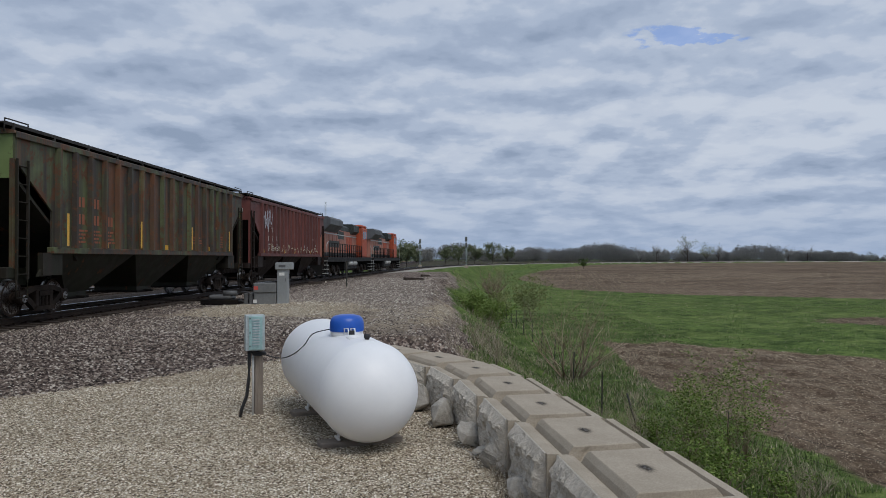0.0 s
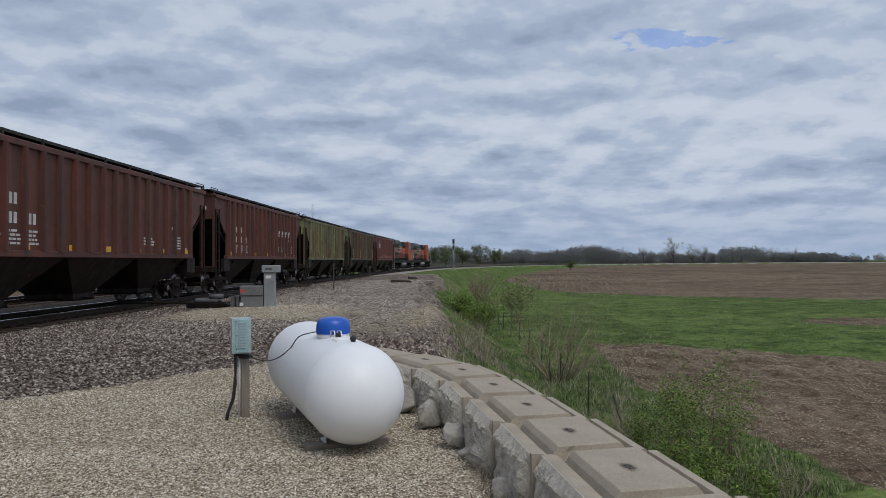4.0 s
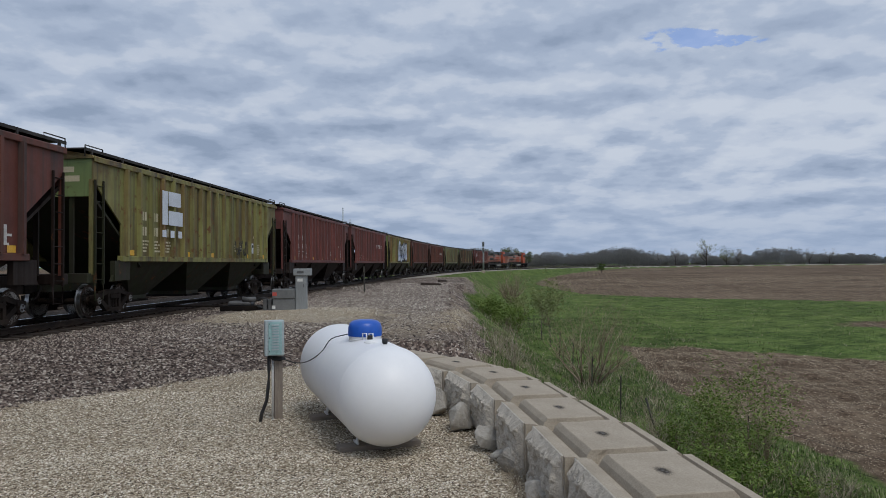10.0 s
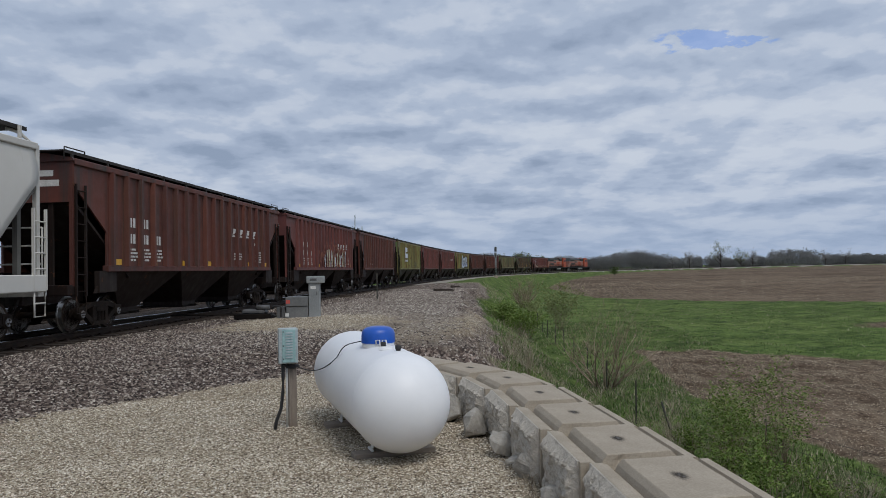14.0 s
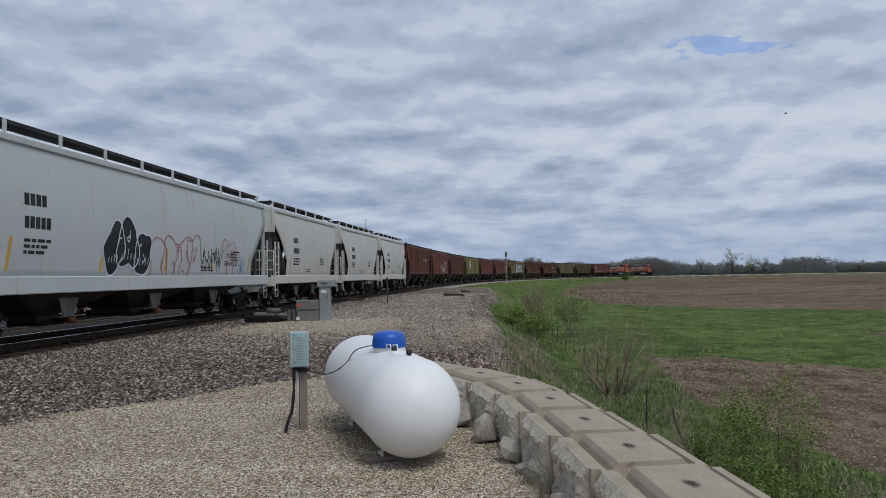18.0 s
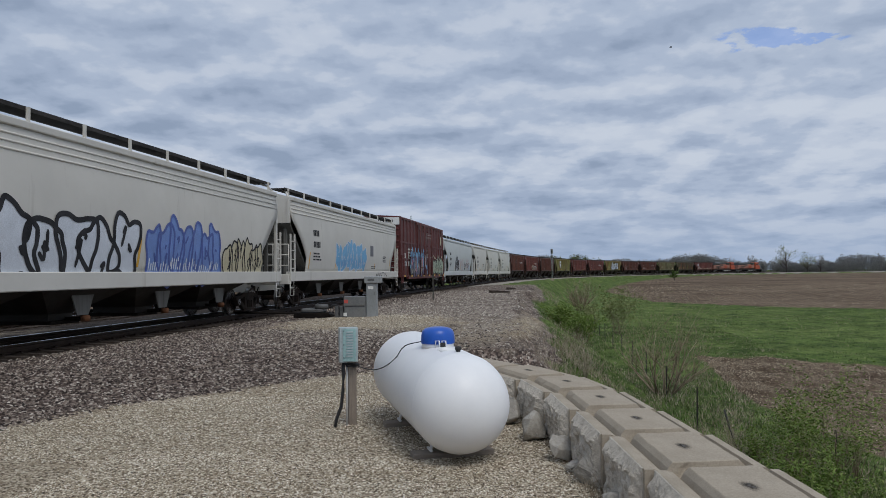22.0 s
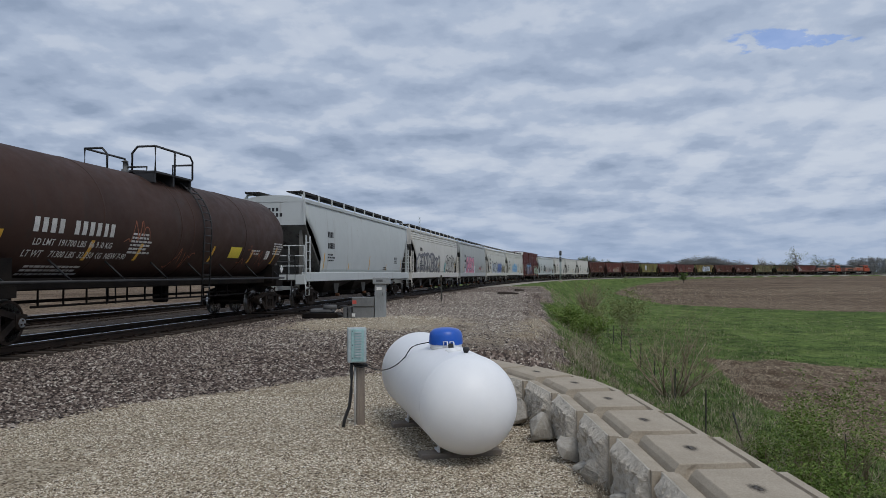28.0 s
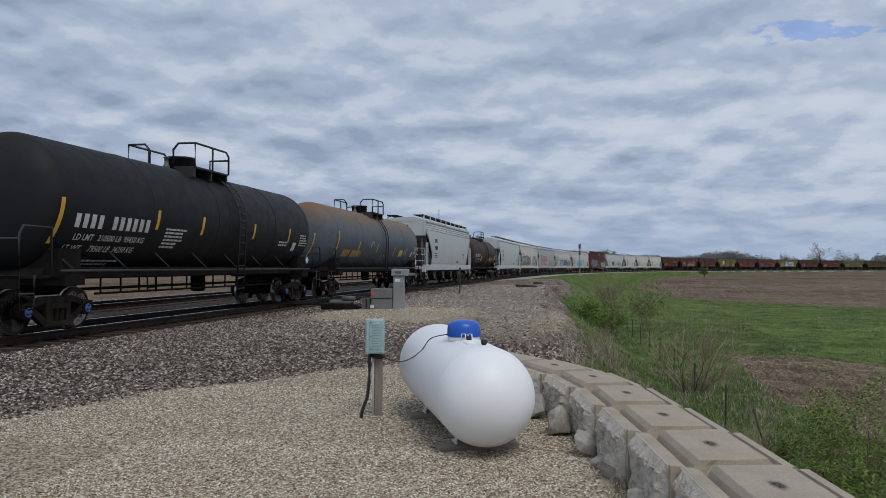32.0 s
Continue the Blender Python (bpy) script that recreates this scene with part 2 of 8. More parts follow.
def ground_material():
    """Yard gravel, track ballast, grass and tilled soil, by the zones laid on the sheet."""
    m, nt, bs = graph("ground")
    v = coords(nt)
    attr = {}
    for key in ("ballast", "grass", "soil", "fouled"):
        a = nt.nodes.new("ShaderNodeAttribute")
        a.attribute_name = key
        attr[key] = a.outputs["Fac"]
    wob = node(nt, "ShaderNodeTexNoise", [("Vector", v)], Scale=0.9, Detail=8.0, Roughness=0.7)
    tiny = node(nt, "ShaderNodeTexNoise", [("Vector", v)], Scale=18.0, Detail=6.0, Roughness=0.7)

    def zone(a, hard=0.12):
        s = nt.nodes.new("ShaderNodeMath")
        s.operation = "ADD"
        nt.links.new(a, s.inputs[0])
        w = nt.nodes.new("ShaderNodeMath")
        w.operation = "MULTIPLY_ADD"
        nt.links.new(wob.outputs[0], w.inputs[0])
        w.inputs[1].default_value, w.inputs[2].default_value = 0.7, -0.35
        nt.links.new(w.outputs[0], s.inputs[1])
        return curve_of(nt, s.outputs[0], 0.5 - hard, 0.5 + hard)

    # pale crushed-limestone gravel
    vor = node(nt, "ShaderNodeTexVoronoi", [("Vector", v)], Scale=52.0, Randomness=1.0)
    vor2 = node(nt, "ShaderNodeTexVoronoi", [("Vector", v)], Scale=24.0, Randomness=1.0)
    patch = node(nt, "ShaderNodeTexNoise", [("Vector", v)], Scale=0.55, Detail=5.0, Roughness=0.6)
    bw = nt.nodes.new("ShaderNodeSeparateColor")
    nt.links.new(vor.outputs["Color"], bw.inputs[0])
    gr = nt.nodes.new("ShaderNodeValToRGB")
    e = gr.color_ramp.elements
    e[0].position, e[0].color = 0.0, (0.06, 0.045, 0.03, 1)
    e[1].position, e[1].color = 1.0, (0.64, 0.58, 0.47, 1)
    for p, c in ((0.2, (0.20, 0.16, 0.115, 1)), (0.55, (0.36, 0.305, 0.225, 1)), (0.8, (0.50, 0.445, 0.35, 1))):
        q = e.new(p)
        q.color = c
    nt.links.new(bw.outputs[0], gr.inputs[0])
    gravel = blend(nt, curve_of(nt, patch.outputs[0], 0.35, 0.7), gr.outputs[0], blend(nt, 1.0, gr.outputs[0], (0.86, 0.80, 0.72, 1), "MULTIPLY"))
    # dark mixed ballast
    bw2 = nt.nodes.new("ShaderNodeSeparateColor")
    nt.links.new(vor2.outputs["Color"], bw2.inputs[0])
    br = nt.nodes.new("ShaderNodeValToRGB")
    e = br.color_ramp.elements
    e[0].position, e[0].color = 0.0, (0.05, 0.042, 0.04, 1)
    e[1].position, e[1].color = 1.0, (0.40, 0.37, 0.34, 1)
    for p, c in ((0.35, (0.088, 0.067, 0.059, 1)), (0.7, (0.160, 0.128, 0.113, 1)), (0.88, (0.25, 0.215, 0.19, 1))):
        q = e.new(p)
        q.color = c
    nt.links.new(bw2.outputs[0], br.inputs[0])
    pale = blend(nt, curve_of(nt, patch.outputs[0], 0.52, 0.68), br.outputs[0], (0.33, 0.295, 0.25, 1))
    ballast = blend(nt, 0.45, br.outputs[0], pale)
    speck = node(nt, "ShaderNodeTexNoise", [("Vector", v)], Scale=5.0, Detail=10.0, Roughness=0.85)
    ballast = blend(nt, 1.0, ballast, blend(nt, curve_of(nt, speck.outputs[0], 0.40, 0.62), (0.50, 0.49, 0.48, 1), (1.8, 1.74, 1.64, 1)), "MULTIPLY")
    # oily ballast, its colour also carrying the shade beneath the train
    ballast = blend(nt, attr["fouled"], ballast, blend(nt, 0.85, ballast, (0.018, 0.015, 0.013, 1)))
    # grass
    gn = node(nt, "ShaderNodeTexNoise", [("Vector", v)], Scale=3.5, Detail=9.0, Roughness=0.75)
    gb = node(nt, "ShaderNodeTexNoise", [("Vector", coords(nt, (0.11, 0.16, 1)))], Scale=1.0, Detail=7.0, Roughness=0.7)
    ga = blend(nt, curve_of(nt, gn.outputs[0], 0.36, 0.64), (0.036, 0.068, 0.019, 1), (0.138, 0.195, 0.058, 1))
    grass = blend(nt, curve_of(nt, gb.outputs[0], 0.44, 0.66), ga, blend(nt, 0.5, ga, (0.175, 0.215, 0.075, 1)))
    gm = node(nt, "ShaderNodeTexNoise", [("Vector", coords(nt))], Scale=0.55, Detail=9.0, Roughness=0.74)
    grass = blend(nt, 1.0, grass, blend(nt, curve_of(nt, gm.outputs[0], 0.38, 0.62), (0.46, 0.50, 0.46, 1), (1.42, 1.36, 1.30, 1)), "MULTIPLY")
    grass = blend(nt, curve_of(nt, gm.outputs[0], 0.64, 0.74), grass, (0.205, 0.215, 0.085, 1))
    # tilled soil with stalk litter, worked along the furrows
    rot = nt.nodes.new("ShaderNodeMapping")
    rot.inputs["Rotation"].default_value = (0, 0, radians(27.6))
    rot.inputs["Scale"].default_value = (1.5, 0.5, 1)
    nt.links.new(coords(nt), rot.inputs[0])
    furrow = node(nt, "ShaderNodeTexWave", [("Vector", rot.outputs[0])], Scale=0.22, Distortion=2.5, Detail=4.0)
    litter = node(nt, "ShaderNodeTexNoise", [("Vector", rot.outputs[0])], Scale=5.0, Detail=9.0, Roughness=0.82)
    clod = node(nt, "ShaderNodeTexNoise", [("Vector", v)], Scale=3.2, Detail=9.0, Roughness=0.8)
    broad = node(nt, "ShaderNodeTexNoise", [("Vector", coords(nt, (0.05, 0.14, 1)))], Scale=1.0, Detail=7.0, Roughness=0.7)
    soil = blend(nt, curve_of(nt, clod.outputs[0], 0.36, 0.64), (0.045, 0.030, 0.021, 1), (0.225, 0.165, 0.115, 1))
    soil = blend(nt, curve_of(nt, litter.outputs[0], 0.54, 0.66), soil, (0.44, 0.36, 0.26, 1))
    soil = blend(nt, curve_of(nt, furrow.outputs[0], 0.3, 3.2), soil, (0.28, 0.225, 0.165, 1))
    soil = blend(nt, 1.0, soil, blend(nt, curve_of(nt, broad.outputs[0], 0.36, 0.64), (0.58, 0.56, 0.54, 1), (1.2, 1.2, 1.2, 1)), "MULTIPLY")
    col = blend(nt, zone(attr["ballast"]), gravel, ballast)
    col = blend(nt, zone(attr["grass"], 0.2), col, grass)
    col = blend(nt, zone(attr["soil"]), col, soil)
    nt.links.new(col, bs.inputs["Base Color"])
    bs.inputs["Roughness"].default_value = 0.92
    bs.inputs["Specular IOR Level"].default_value = 0.05
    hgt = nt.nodes.new("ShaderNodeMath")
    hgt.operation = "ADD"
    nt.links.new(vor2.outputs["Distance"], hgt.inputs[0])
    nt.links.new(tiny.outputs[0], hgt.inputs[1])
    b = node(nt, "ShaderNodeBump", [("Height", hgt.outputs[0])], Strength=0.8, Distance=0.03)
    nt.links.new(b.outputs[0], bs.inputs["Normal"])
    return m


M = {}
M["ground"] = ground_material()
M["bed"] = surface("far_ballast", (0.23, 0.205, 0.175), (0.34, 0.31, 0.26), 6, 0.6, 0.95, 0, 0.5)
M["rail"] = surface("rail_steel", (0.022, 0.016, 0.013), (0.05, 0.034, 0.025), 60, 3, 0.55, 0.5, 0.1)
M["railtop"] = surface("polished_rail", (0.5, 0.5, 0.5), (0.62, 0.62, 0.62), 30, 3, 0.25, 1.0, 0.02)
M["tie"] = surface("tie_wood", (0.045, 0.034, 0.028), (0.11, 0.09, 0.075), 50, 2.5, 0.9, 0, 0.5, (1, 8, 8), 0.4)
M["tank_white"] = surface("tank_paint", (0.80, 0.81, 0.82), (0.86, 0.865, 0.87), 25, 1.4, 0.42, 0, 0.0, grit=0.03)
M["dome_blue"] = surface("dome_paint", (0.012, 0.085, 0.42), (0.018, 0.11, 0.52), 25, 2, 0.35, 0, 0.0, grit=0.1)
M["concrete"] = surface("concrete", (0.345, 0.295, 0.228), (0.43, 0.372, 0.295), 70, 2.2, 0.88, 0, 0.35)
M["rockface"] = surface("rock_face", (0.48, 0.43, 0.355), (0.62, 0.565, 0.485), 26, 3.0, 0.9, 0, 1.0, (1, 1, 1), 0.12, 0.025)
M["boulder"] = surface("boulder", (0.35, 0.325, 0.285), (0.50, 0.47, 0.415), 22, 3.0, 0.9, 0, 0.9, (1, 1, 1), 0.15, 0.025)


def stained_top():
    """The concrete of a block's raised top, with a black weathered blot round its lifting pocket."""
    m = M["concrete"].copy()
    m.name = "stained_concrete"
    nt = m.node_tree
    bs = nt.nodes["Principled BSDF"]
    was = bs.inputs["Base Color"].links[0].from_socket
    tc = nt.nodes.new("ShaderNodeTexCoord")
    mp = nt.nodes.new("ShaderNodeMapping")
    mp.inputs["Location"].default_value, mp.inputs["Scale"].default_value = (-0.45, 0, 0), (15.0, 8.0, 0)
    nt.links.new(tc.outputs["Object"], mp.inputs[0])
    ln = nt.nodes.new("ShaderNodeVectorMath")
    ln.operation = "LENGTH"
    nt.links.new(mp.outputs[0], ln.inputs[0])
    n = node(nt, "ShaderNodeTexNoise", [("Vector", coords(nt, (3.0, 1.0, 1.0)))], Scale=22.0, Detail=6.0, Roughness=0.7)
    d = nt.nodes.new("ShaderNodeMath")
    d.operation = "MULTIPLY_ADD"
    nt.links.new(n.outputs[0], d.inputs[0])
    d.inputs[1].default_value = -1.4
    nt.links.new(ln.outputs["Value"], d.inputs[2])
    f = curve_of(nt, d.outputs[0], 0.22, -0.35)
    nt.links.new(blend(nt, f, was, (0.05, 0.042, 0.034, 1)), bs.inputs["Base Color"])
    return m


M["concrete_top"] = stained_top()
M["stain"] = surface("dark_stain", (0.05, 0.045, 0.04), (0.12, 0.105, 0.09), 40, 4, 0.9, 0, 0.3)
M["galv"] = surface("galvanised_steel", (0.36, 0.42, 0.43), (0.46, 0.52, 0.53), 30, 2.0, 0.5, 0.35, 0.05)
M["galv_teal"] = surface("faded_teal_steel", (0.27, 0.43, 0.43), (0.36, 0.53, 0.52), 30, 2.0, 0.5, 0.2, 0.05)
M["post_wood"] = surface("weathered_wood", (0.20, 0.165, 0.135), (0.34, 0.29, 0.245), 60, 3, 0.9, 0, 0.5, (9, 9, 0.6))
M["board"] = surface("grey_board", (0.21, 0.175, 0.145), (0.32, 0.27, 0.225), 60, 3, 0.9, 0, 0.5, (1, 9, 9))
M["black"] = surface("black_rubber", (0.012, 0.012, 0.013), (0.03, 0.03, 0.032), 50, 4, 0.6, 0, 0.05)
M["pvc"] = plain("white_conduit", (0.55, 0.55, 0.53), 0.5)
M["grey_cab"] = surface("grey_cabinet", (0.25, 0.265, 0.265), (0.33, 0.345, 0.345), 30, 1.8, 0.5, 0.2, 0.05)
M["grey_mid"] = surface("weathered_grey_cabinet", (0.135, 0.14, 0.14), (0.20, 0.205, 0.20), 30, 1.8, 0.6, 0.1, 0.05)
M["grey_dark"] = surface("dark_grey_steel", (0.075, 0.078, 0.08), (0.14, 0.14, 0.14), 40, 2.5, 0.6, 0.2, 0.1)
M["red_tag"] = plain("red_label", (0.55, 0.09, 0.07), 0.5)
M["white_tag"] = plain("white_label", (0.75, 0.75, 0.72), 0.5)
M["yellow"] = surface("reflective_yellow", (0.62, 0.33, 0.03), (0.74, 0.43, 0.05), 30, 3, 0.45, 0, 0.03)
M["yellow_lab"] = plain("yellow_label", (0.78, 0.62, 0.06), 0.5)
M["white_ink"] = surface("white_lettering", (0.50, 0.49, 0.46), (0.68, 0.67, 0.64), 30, 3, 0.6, 0, 0.0)
M["black_ink"] = surface("black_lettering", (0.02, 0.02, 0.022), (0.045, 0.045, 0.05), 30, 3, 0.6, 0, 0.0)
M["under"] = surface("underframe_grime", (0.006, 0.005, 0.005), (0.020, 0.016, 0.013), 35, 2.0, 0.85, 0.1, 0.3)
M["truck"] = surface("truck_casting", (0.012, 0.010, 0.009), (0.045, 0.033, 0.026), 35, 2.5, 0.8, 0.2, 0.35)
M["wheel"] = surface("wheel_steel", (0.018, 0.014, 0.012), (0.055, 0.038, 0.029), 40, 3.0, 0.65, 0.5, 0.1)
M["tread"] = surface("bright_tread", (0.34, 0.33, 0.32), (0.48, 0.47, 0.46), 40, 4.0, 0.3, 1.0, 0.03)
M["cap_blue"] = plain("blue_bearing_cap", (0.05, 0.14, 0.38), 0.5)
M["cap_grey"] = plain("grey_bearing_cap", (0.17, 0.17, 0.17), 0.5)
M["roofwalk"] = surface("roofwalk_steel", (0.03, 0.028, 0.027), (0.075, 0.07, 0.066), 40, 2, 0.7, 0.3, 0.1)
M["rust"] = surface("rusty_steel", (0.11, 0.05, 0.028), (0.22, 0.10, 0.05), 30, 2, 0.85, 0.1, 0.3)


def island_stone(name, stops, rough=0.9):
    """Loose stones, each of its own tone."""
    m, nt, bs = graph(name)
    geo = nt.nodes.new("ShaderNodeNewGeometry")
    r = nt.nodes.new("ShaderNodeValToRGB")
    e = r.color_ramp.elements
    e[0].position, e[0].color = stops[0][0], (*stops[0][1], 1)
    e[1].position, e[1].color = stops[-1][0], (*stops[-1][1], 1)
    for p, c in stops[1:-1]:
        q = e.new(p)
        q.color = (*c, 1)
    nt.links.new(geo.outputs["Random Per Island"], r.inputs[0])
    n = node(nt, "ShaderNodeTexNoise", [("Vector", coords(nt))], Scale=60.0, Detail=4.0)
    col = blend(nt, 0.35, r.outputs[0], blend(nt, 1.0, r.outputs[0], blend(nt, n.outputs[0], (0.5, 0.5, 0.5, 1), (1.4, 1.4, 1.4, 1)), "MULTIPLY"))
    nt.links.new(col, bs.inputs["Base Color"])
    bs.inputs["Roughness"].default_value = rough
    bs.inputs["Specular IOR Level"].default_value = 0.15
    return m


def leafy(name, stops):
    m = island_stone(name, stops, 0.7)
    bs = m.node_tree.nodes["Principled BSDF"]
    bs.inputs["Specular IOR Level"].default_value = 0.2
    return m


M["ballast_stone"] = island_stone("ballast_stone", ((0.0, (0.014, 0.011, 0.010)), (0.38, (0.068, 0.050, 0.043)), (0.64, (0.17, 0.132, 0.110)), (0.85, (0.33, 0.28, 0.235)), (1.0, (0.58, 0.53, 0.46))))
M["shoulder_stone"] = island_stone("shoulder_stone", ((0.0, (0.06, 0.048, 0.042)), (0.3, (0.19, 0.155, 0.13)), (0.6, (0.32, 0.275, 0.23)), (0.85, (0.46, 0.405, 0.34)), (1.0, (0.64, 0.59, 0.51))))
M["gravel_stone"] = island_stone("gravel_stone", ((0.0, (0.045, 0.033, 0.024)), (0.25, (0.22, 0.165, 0.11)), (0.55, (0.45, 0.38, 0.28)), (0.82, (0.69, 0.62, 0.49)), (1.0, (0.88, 0.83, 0.73))))
M["litter"] = island_stone("stalk_litter", ((0.0, (0.028, 0.019, 0.013)), (0.4, (0.15, 0.108, 0.072)), (0.7, (0.36, 0.29, 0.20)), (1.0, (0.64, 0.55, 0.41))))
M["blade"] = leafy("grass_blade", ((0.0, (0.055, 0.092, 0.028)), (0.45, (0.120, 0.178, 0.056)), (0.75, (0.195, 0.245, 0.095)), (0.88, (0.29, 0.285, 0.16)), (1.0, (0.48, 0.43, 0.31))))
M["dry"] = leafy("dry_grass", ((0.0, (0.16, 0.125, 0.09)), (0.5, (0.31, 0.255, 0.185)), (1.0, (0.48, 0.42, 0.325))))
M["twig"] = leafy("bare_twig", ((0.0, (0.16, 0.115, 0.080)), (0.6, (0.31, 0.235, 0.170)), (1.0, (0.45, 0.36, 0.27))))
M["leaf"] = leafy("spring_leaf", ((0.0, (0.040, 0.078, 0.015)), (0.5, (0.085, 0.145, 0.034)), (1.0, (0.165, 0.225, 0.065))))
M["leaf_fresh"] = leafy("fresh_spring_leaf", ((0.0, (0.070, 0.120, 0.020)), (0.5, (0.135, 0.205, 0.042)), (1.0, (0.24, 0.30, 0.085))))
# leaves paled and greyed: distance haze is put into the colour
M["leaf_haze"] = leafy("far_spring_leaf", ((0.0, (0.11, 0.135, 0.075)), (0.5, (0.16, 0.185, 0.10)), (1.0, (0.215, 0.235, 0.135))))
M["leaf_pale"] = leafy("pale_spring_leaf", ((0.0, (0.13, 0.155, 0.055)), (0.5, (0.205, 0.235, 0.085)), (1.0, (0.30, 0.315, 0.14))))
# bare twigs lightened, so their colour carries the haze of the horizon
M["wood_haze"] = leafy("far_wood_twigs", ((0.0, (0.31, 0.31, 0.315)), (0.6, (0.36, 0.36, 0.345)), (1.0, (0.42, 0.425, 0.375))))
M["bark"] = surface("bark", (0.07, 0.055, 0.045), (0.14, 0.115, 0.095), 30, 3, 0.9, 0, 0.5, (4, 4, 0.6))
M["steel_post"] = surface("fence_post_steel", (0.035, 0.04, 0.035), (0.09, 0.08, 0.065), 40, 3, 0.8, 0.2, 0.1)
M["house_white"] = plain("white_siding", (0.6, 0.6, 0.58), 0.7)
M["house_roof"] = plain("grey_shingle", (0.12, 0.12, 0.125), 0.9)
# soot, rust and dust hardly shine
for key in ("under", "truck", "wheel", "tie", "rail", "roofwalk", "rust", "concrete", "concrete_top", "rockface", "boulder", "post_wood", "black_ink"):
    M[key].node_tree.nodes["Principled BSDF"].inputs["Specular IOR Level"].default_value = 0.12

# ---- the line of the track ----
RAIL_Z = 0.483
BEND = (0.27, 0.50, 0.57, 1.61, 2.76, 2.66, 2.62, 2.70, 2.66, 2.75, 2.72, 2.70, 2.70, 2.70, 2.70)   # 1/km, every 40 m


def lay_track():
    s = np.arange(-460.0, 640.0, 1.0)
    bend = np.interp(s, np.concatenate([[-60.0, -20.0], np.arange(15) * 40.0]), np.concatenate([[0.0, 0.1], BEND])) * 1e-3
    turn = np.concatenate([[0], np.cumsum((bend[1:] + bend[:-1]) / 2)])
    turn += 0.0275 - np.interp(0, s, turn)
    x = np.concatenate([[0], np.cumsum((np.sin(turn[1:]) + np.sin(turn[:-1])) / 2)])
    y = np.concatenate([[0], np.cumsum((np.cos(turn[1:]) + np.cos(turn[:-1])) / 2)])
    return s, x - np.interp(0, s, x) - 11.817, y - np.interp(0, s, y), turn


LINE_S, LINE_X, LINE_Y, LINE_TURN = lay_track()


def on_line(s, off=0.0):
    """A place on the track, off metres to the right of its middle, and the heading there."""
    a = np.interp(s, LINE_S, LINE_TURN)
    return np.interp(s, LINE_S, LINE_X) + off * np.cos(a), np.interp(s, LINE_S, LINE_Y) - off * np.sin(a), a


def beside_line(x, y):
    """Distance along the track and to the right of it for arrays of places."""
    shape = np.shape(x)
    x, y = np.ravel(x), np.ravel(y)
    s, u = np.empty(len(x)), np.empty(len(x))
    px, py, pt = LINE_X[::4], LINE_Y[::4], LINE_TURN[::4]
    for i in range(0, len(x), 4000):
        d = (x[i:i + 4000, None] - px) ** 2 + (y[i:i + 4000, None] - py) ** 2
        k = d.argmin(1)
        dx, dy = x[i:i + 4000] - px[k], y[i:i + 4000] - py[k]
        s[i:i + 4000] = LINE_S[::4][k] + dx * np.sin(pt[k]) + dy * np.cos(pt[k])
        u[i:i + 4000] = dx * np.cos(pt[k]) - dy * np.sin(pt[k])
    return s.reshape(shape), u.reshape(shape)


FIELD_Z, RISE_Z = -2.6, 2.3
EDGE_Y = (-40, 3, 5, 6, 7, 8.2, 9.4, 10.4, 11.2, 13, 22, 40, 60, 100)
EDGE_X = (2.6, 2.0, 1.72, 1.56, 1.37, 1.16, 0.88, 0.42, -0.25, -0.6, -0.55, -0.75, -1.1, -0.6)
TOE_Y = (-40, 6.0, 10.2, 11.4, 12.8, 13.6, 14.6, 15.2)
TOE_X = (-8.5, -7.6, -6.2, -5.15, -4.3, -3.6, -2.4, -0.6)


def smooth(v, lo, hi):
    k = np.clip((v - lo) / (hi - lo), 0, 1)
    return k * k * (3 - 2 * k)


def field_height(x, y):
    """The field lies low beside the wall and rises gently with distance."""
    return FIELD_Z + RISE_Z * smooth(np.hypot(x, y), 95.0, 290.0)


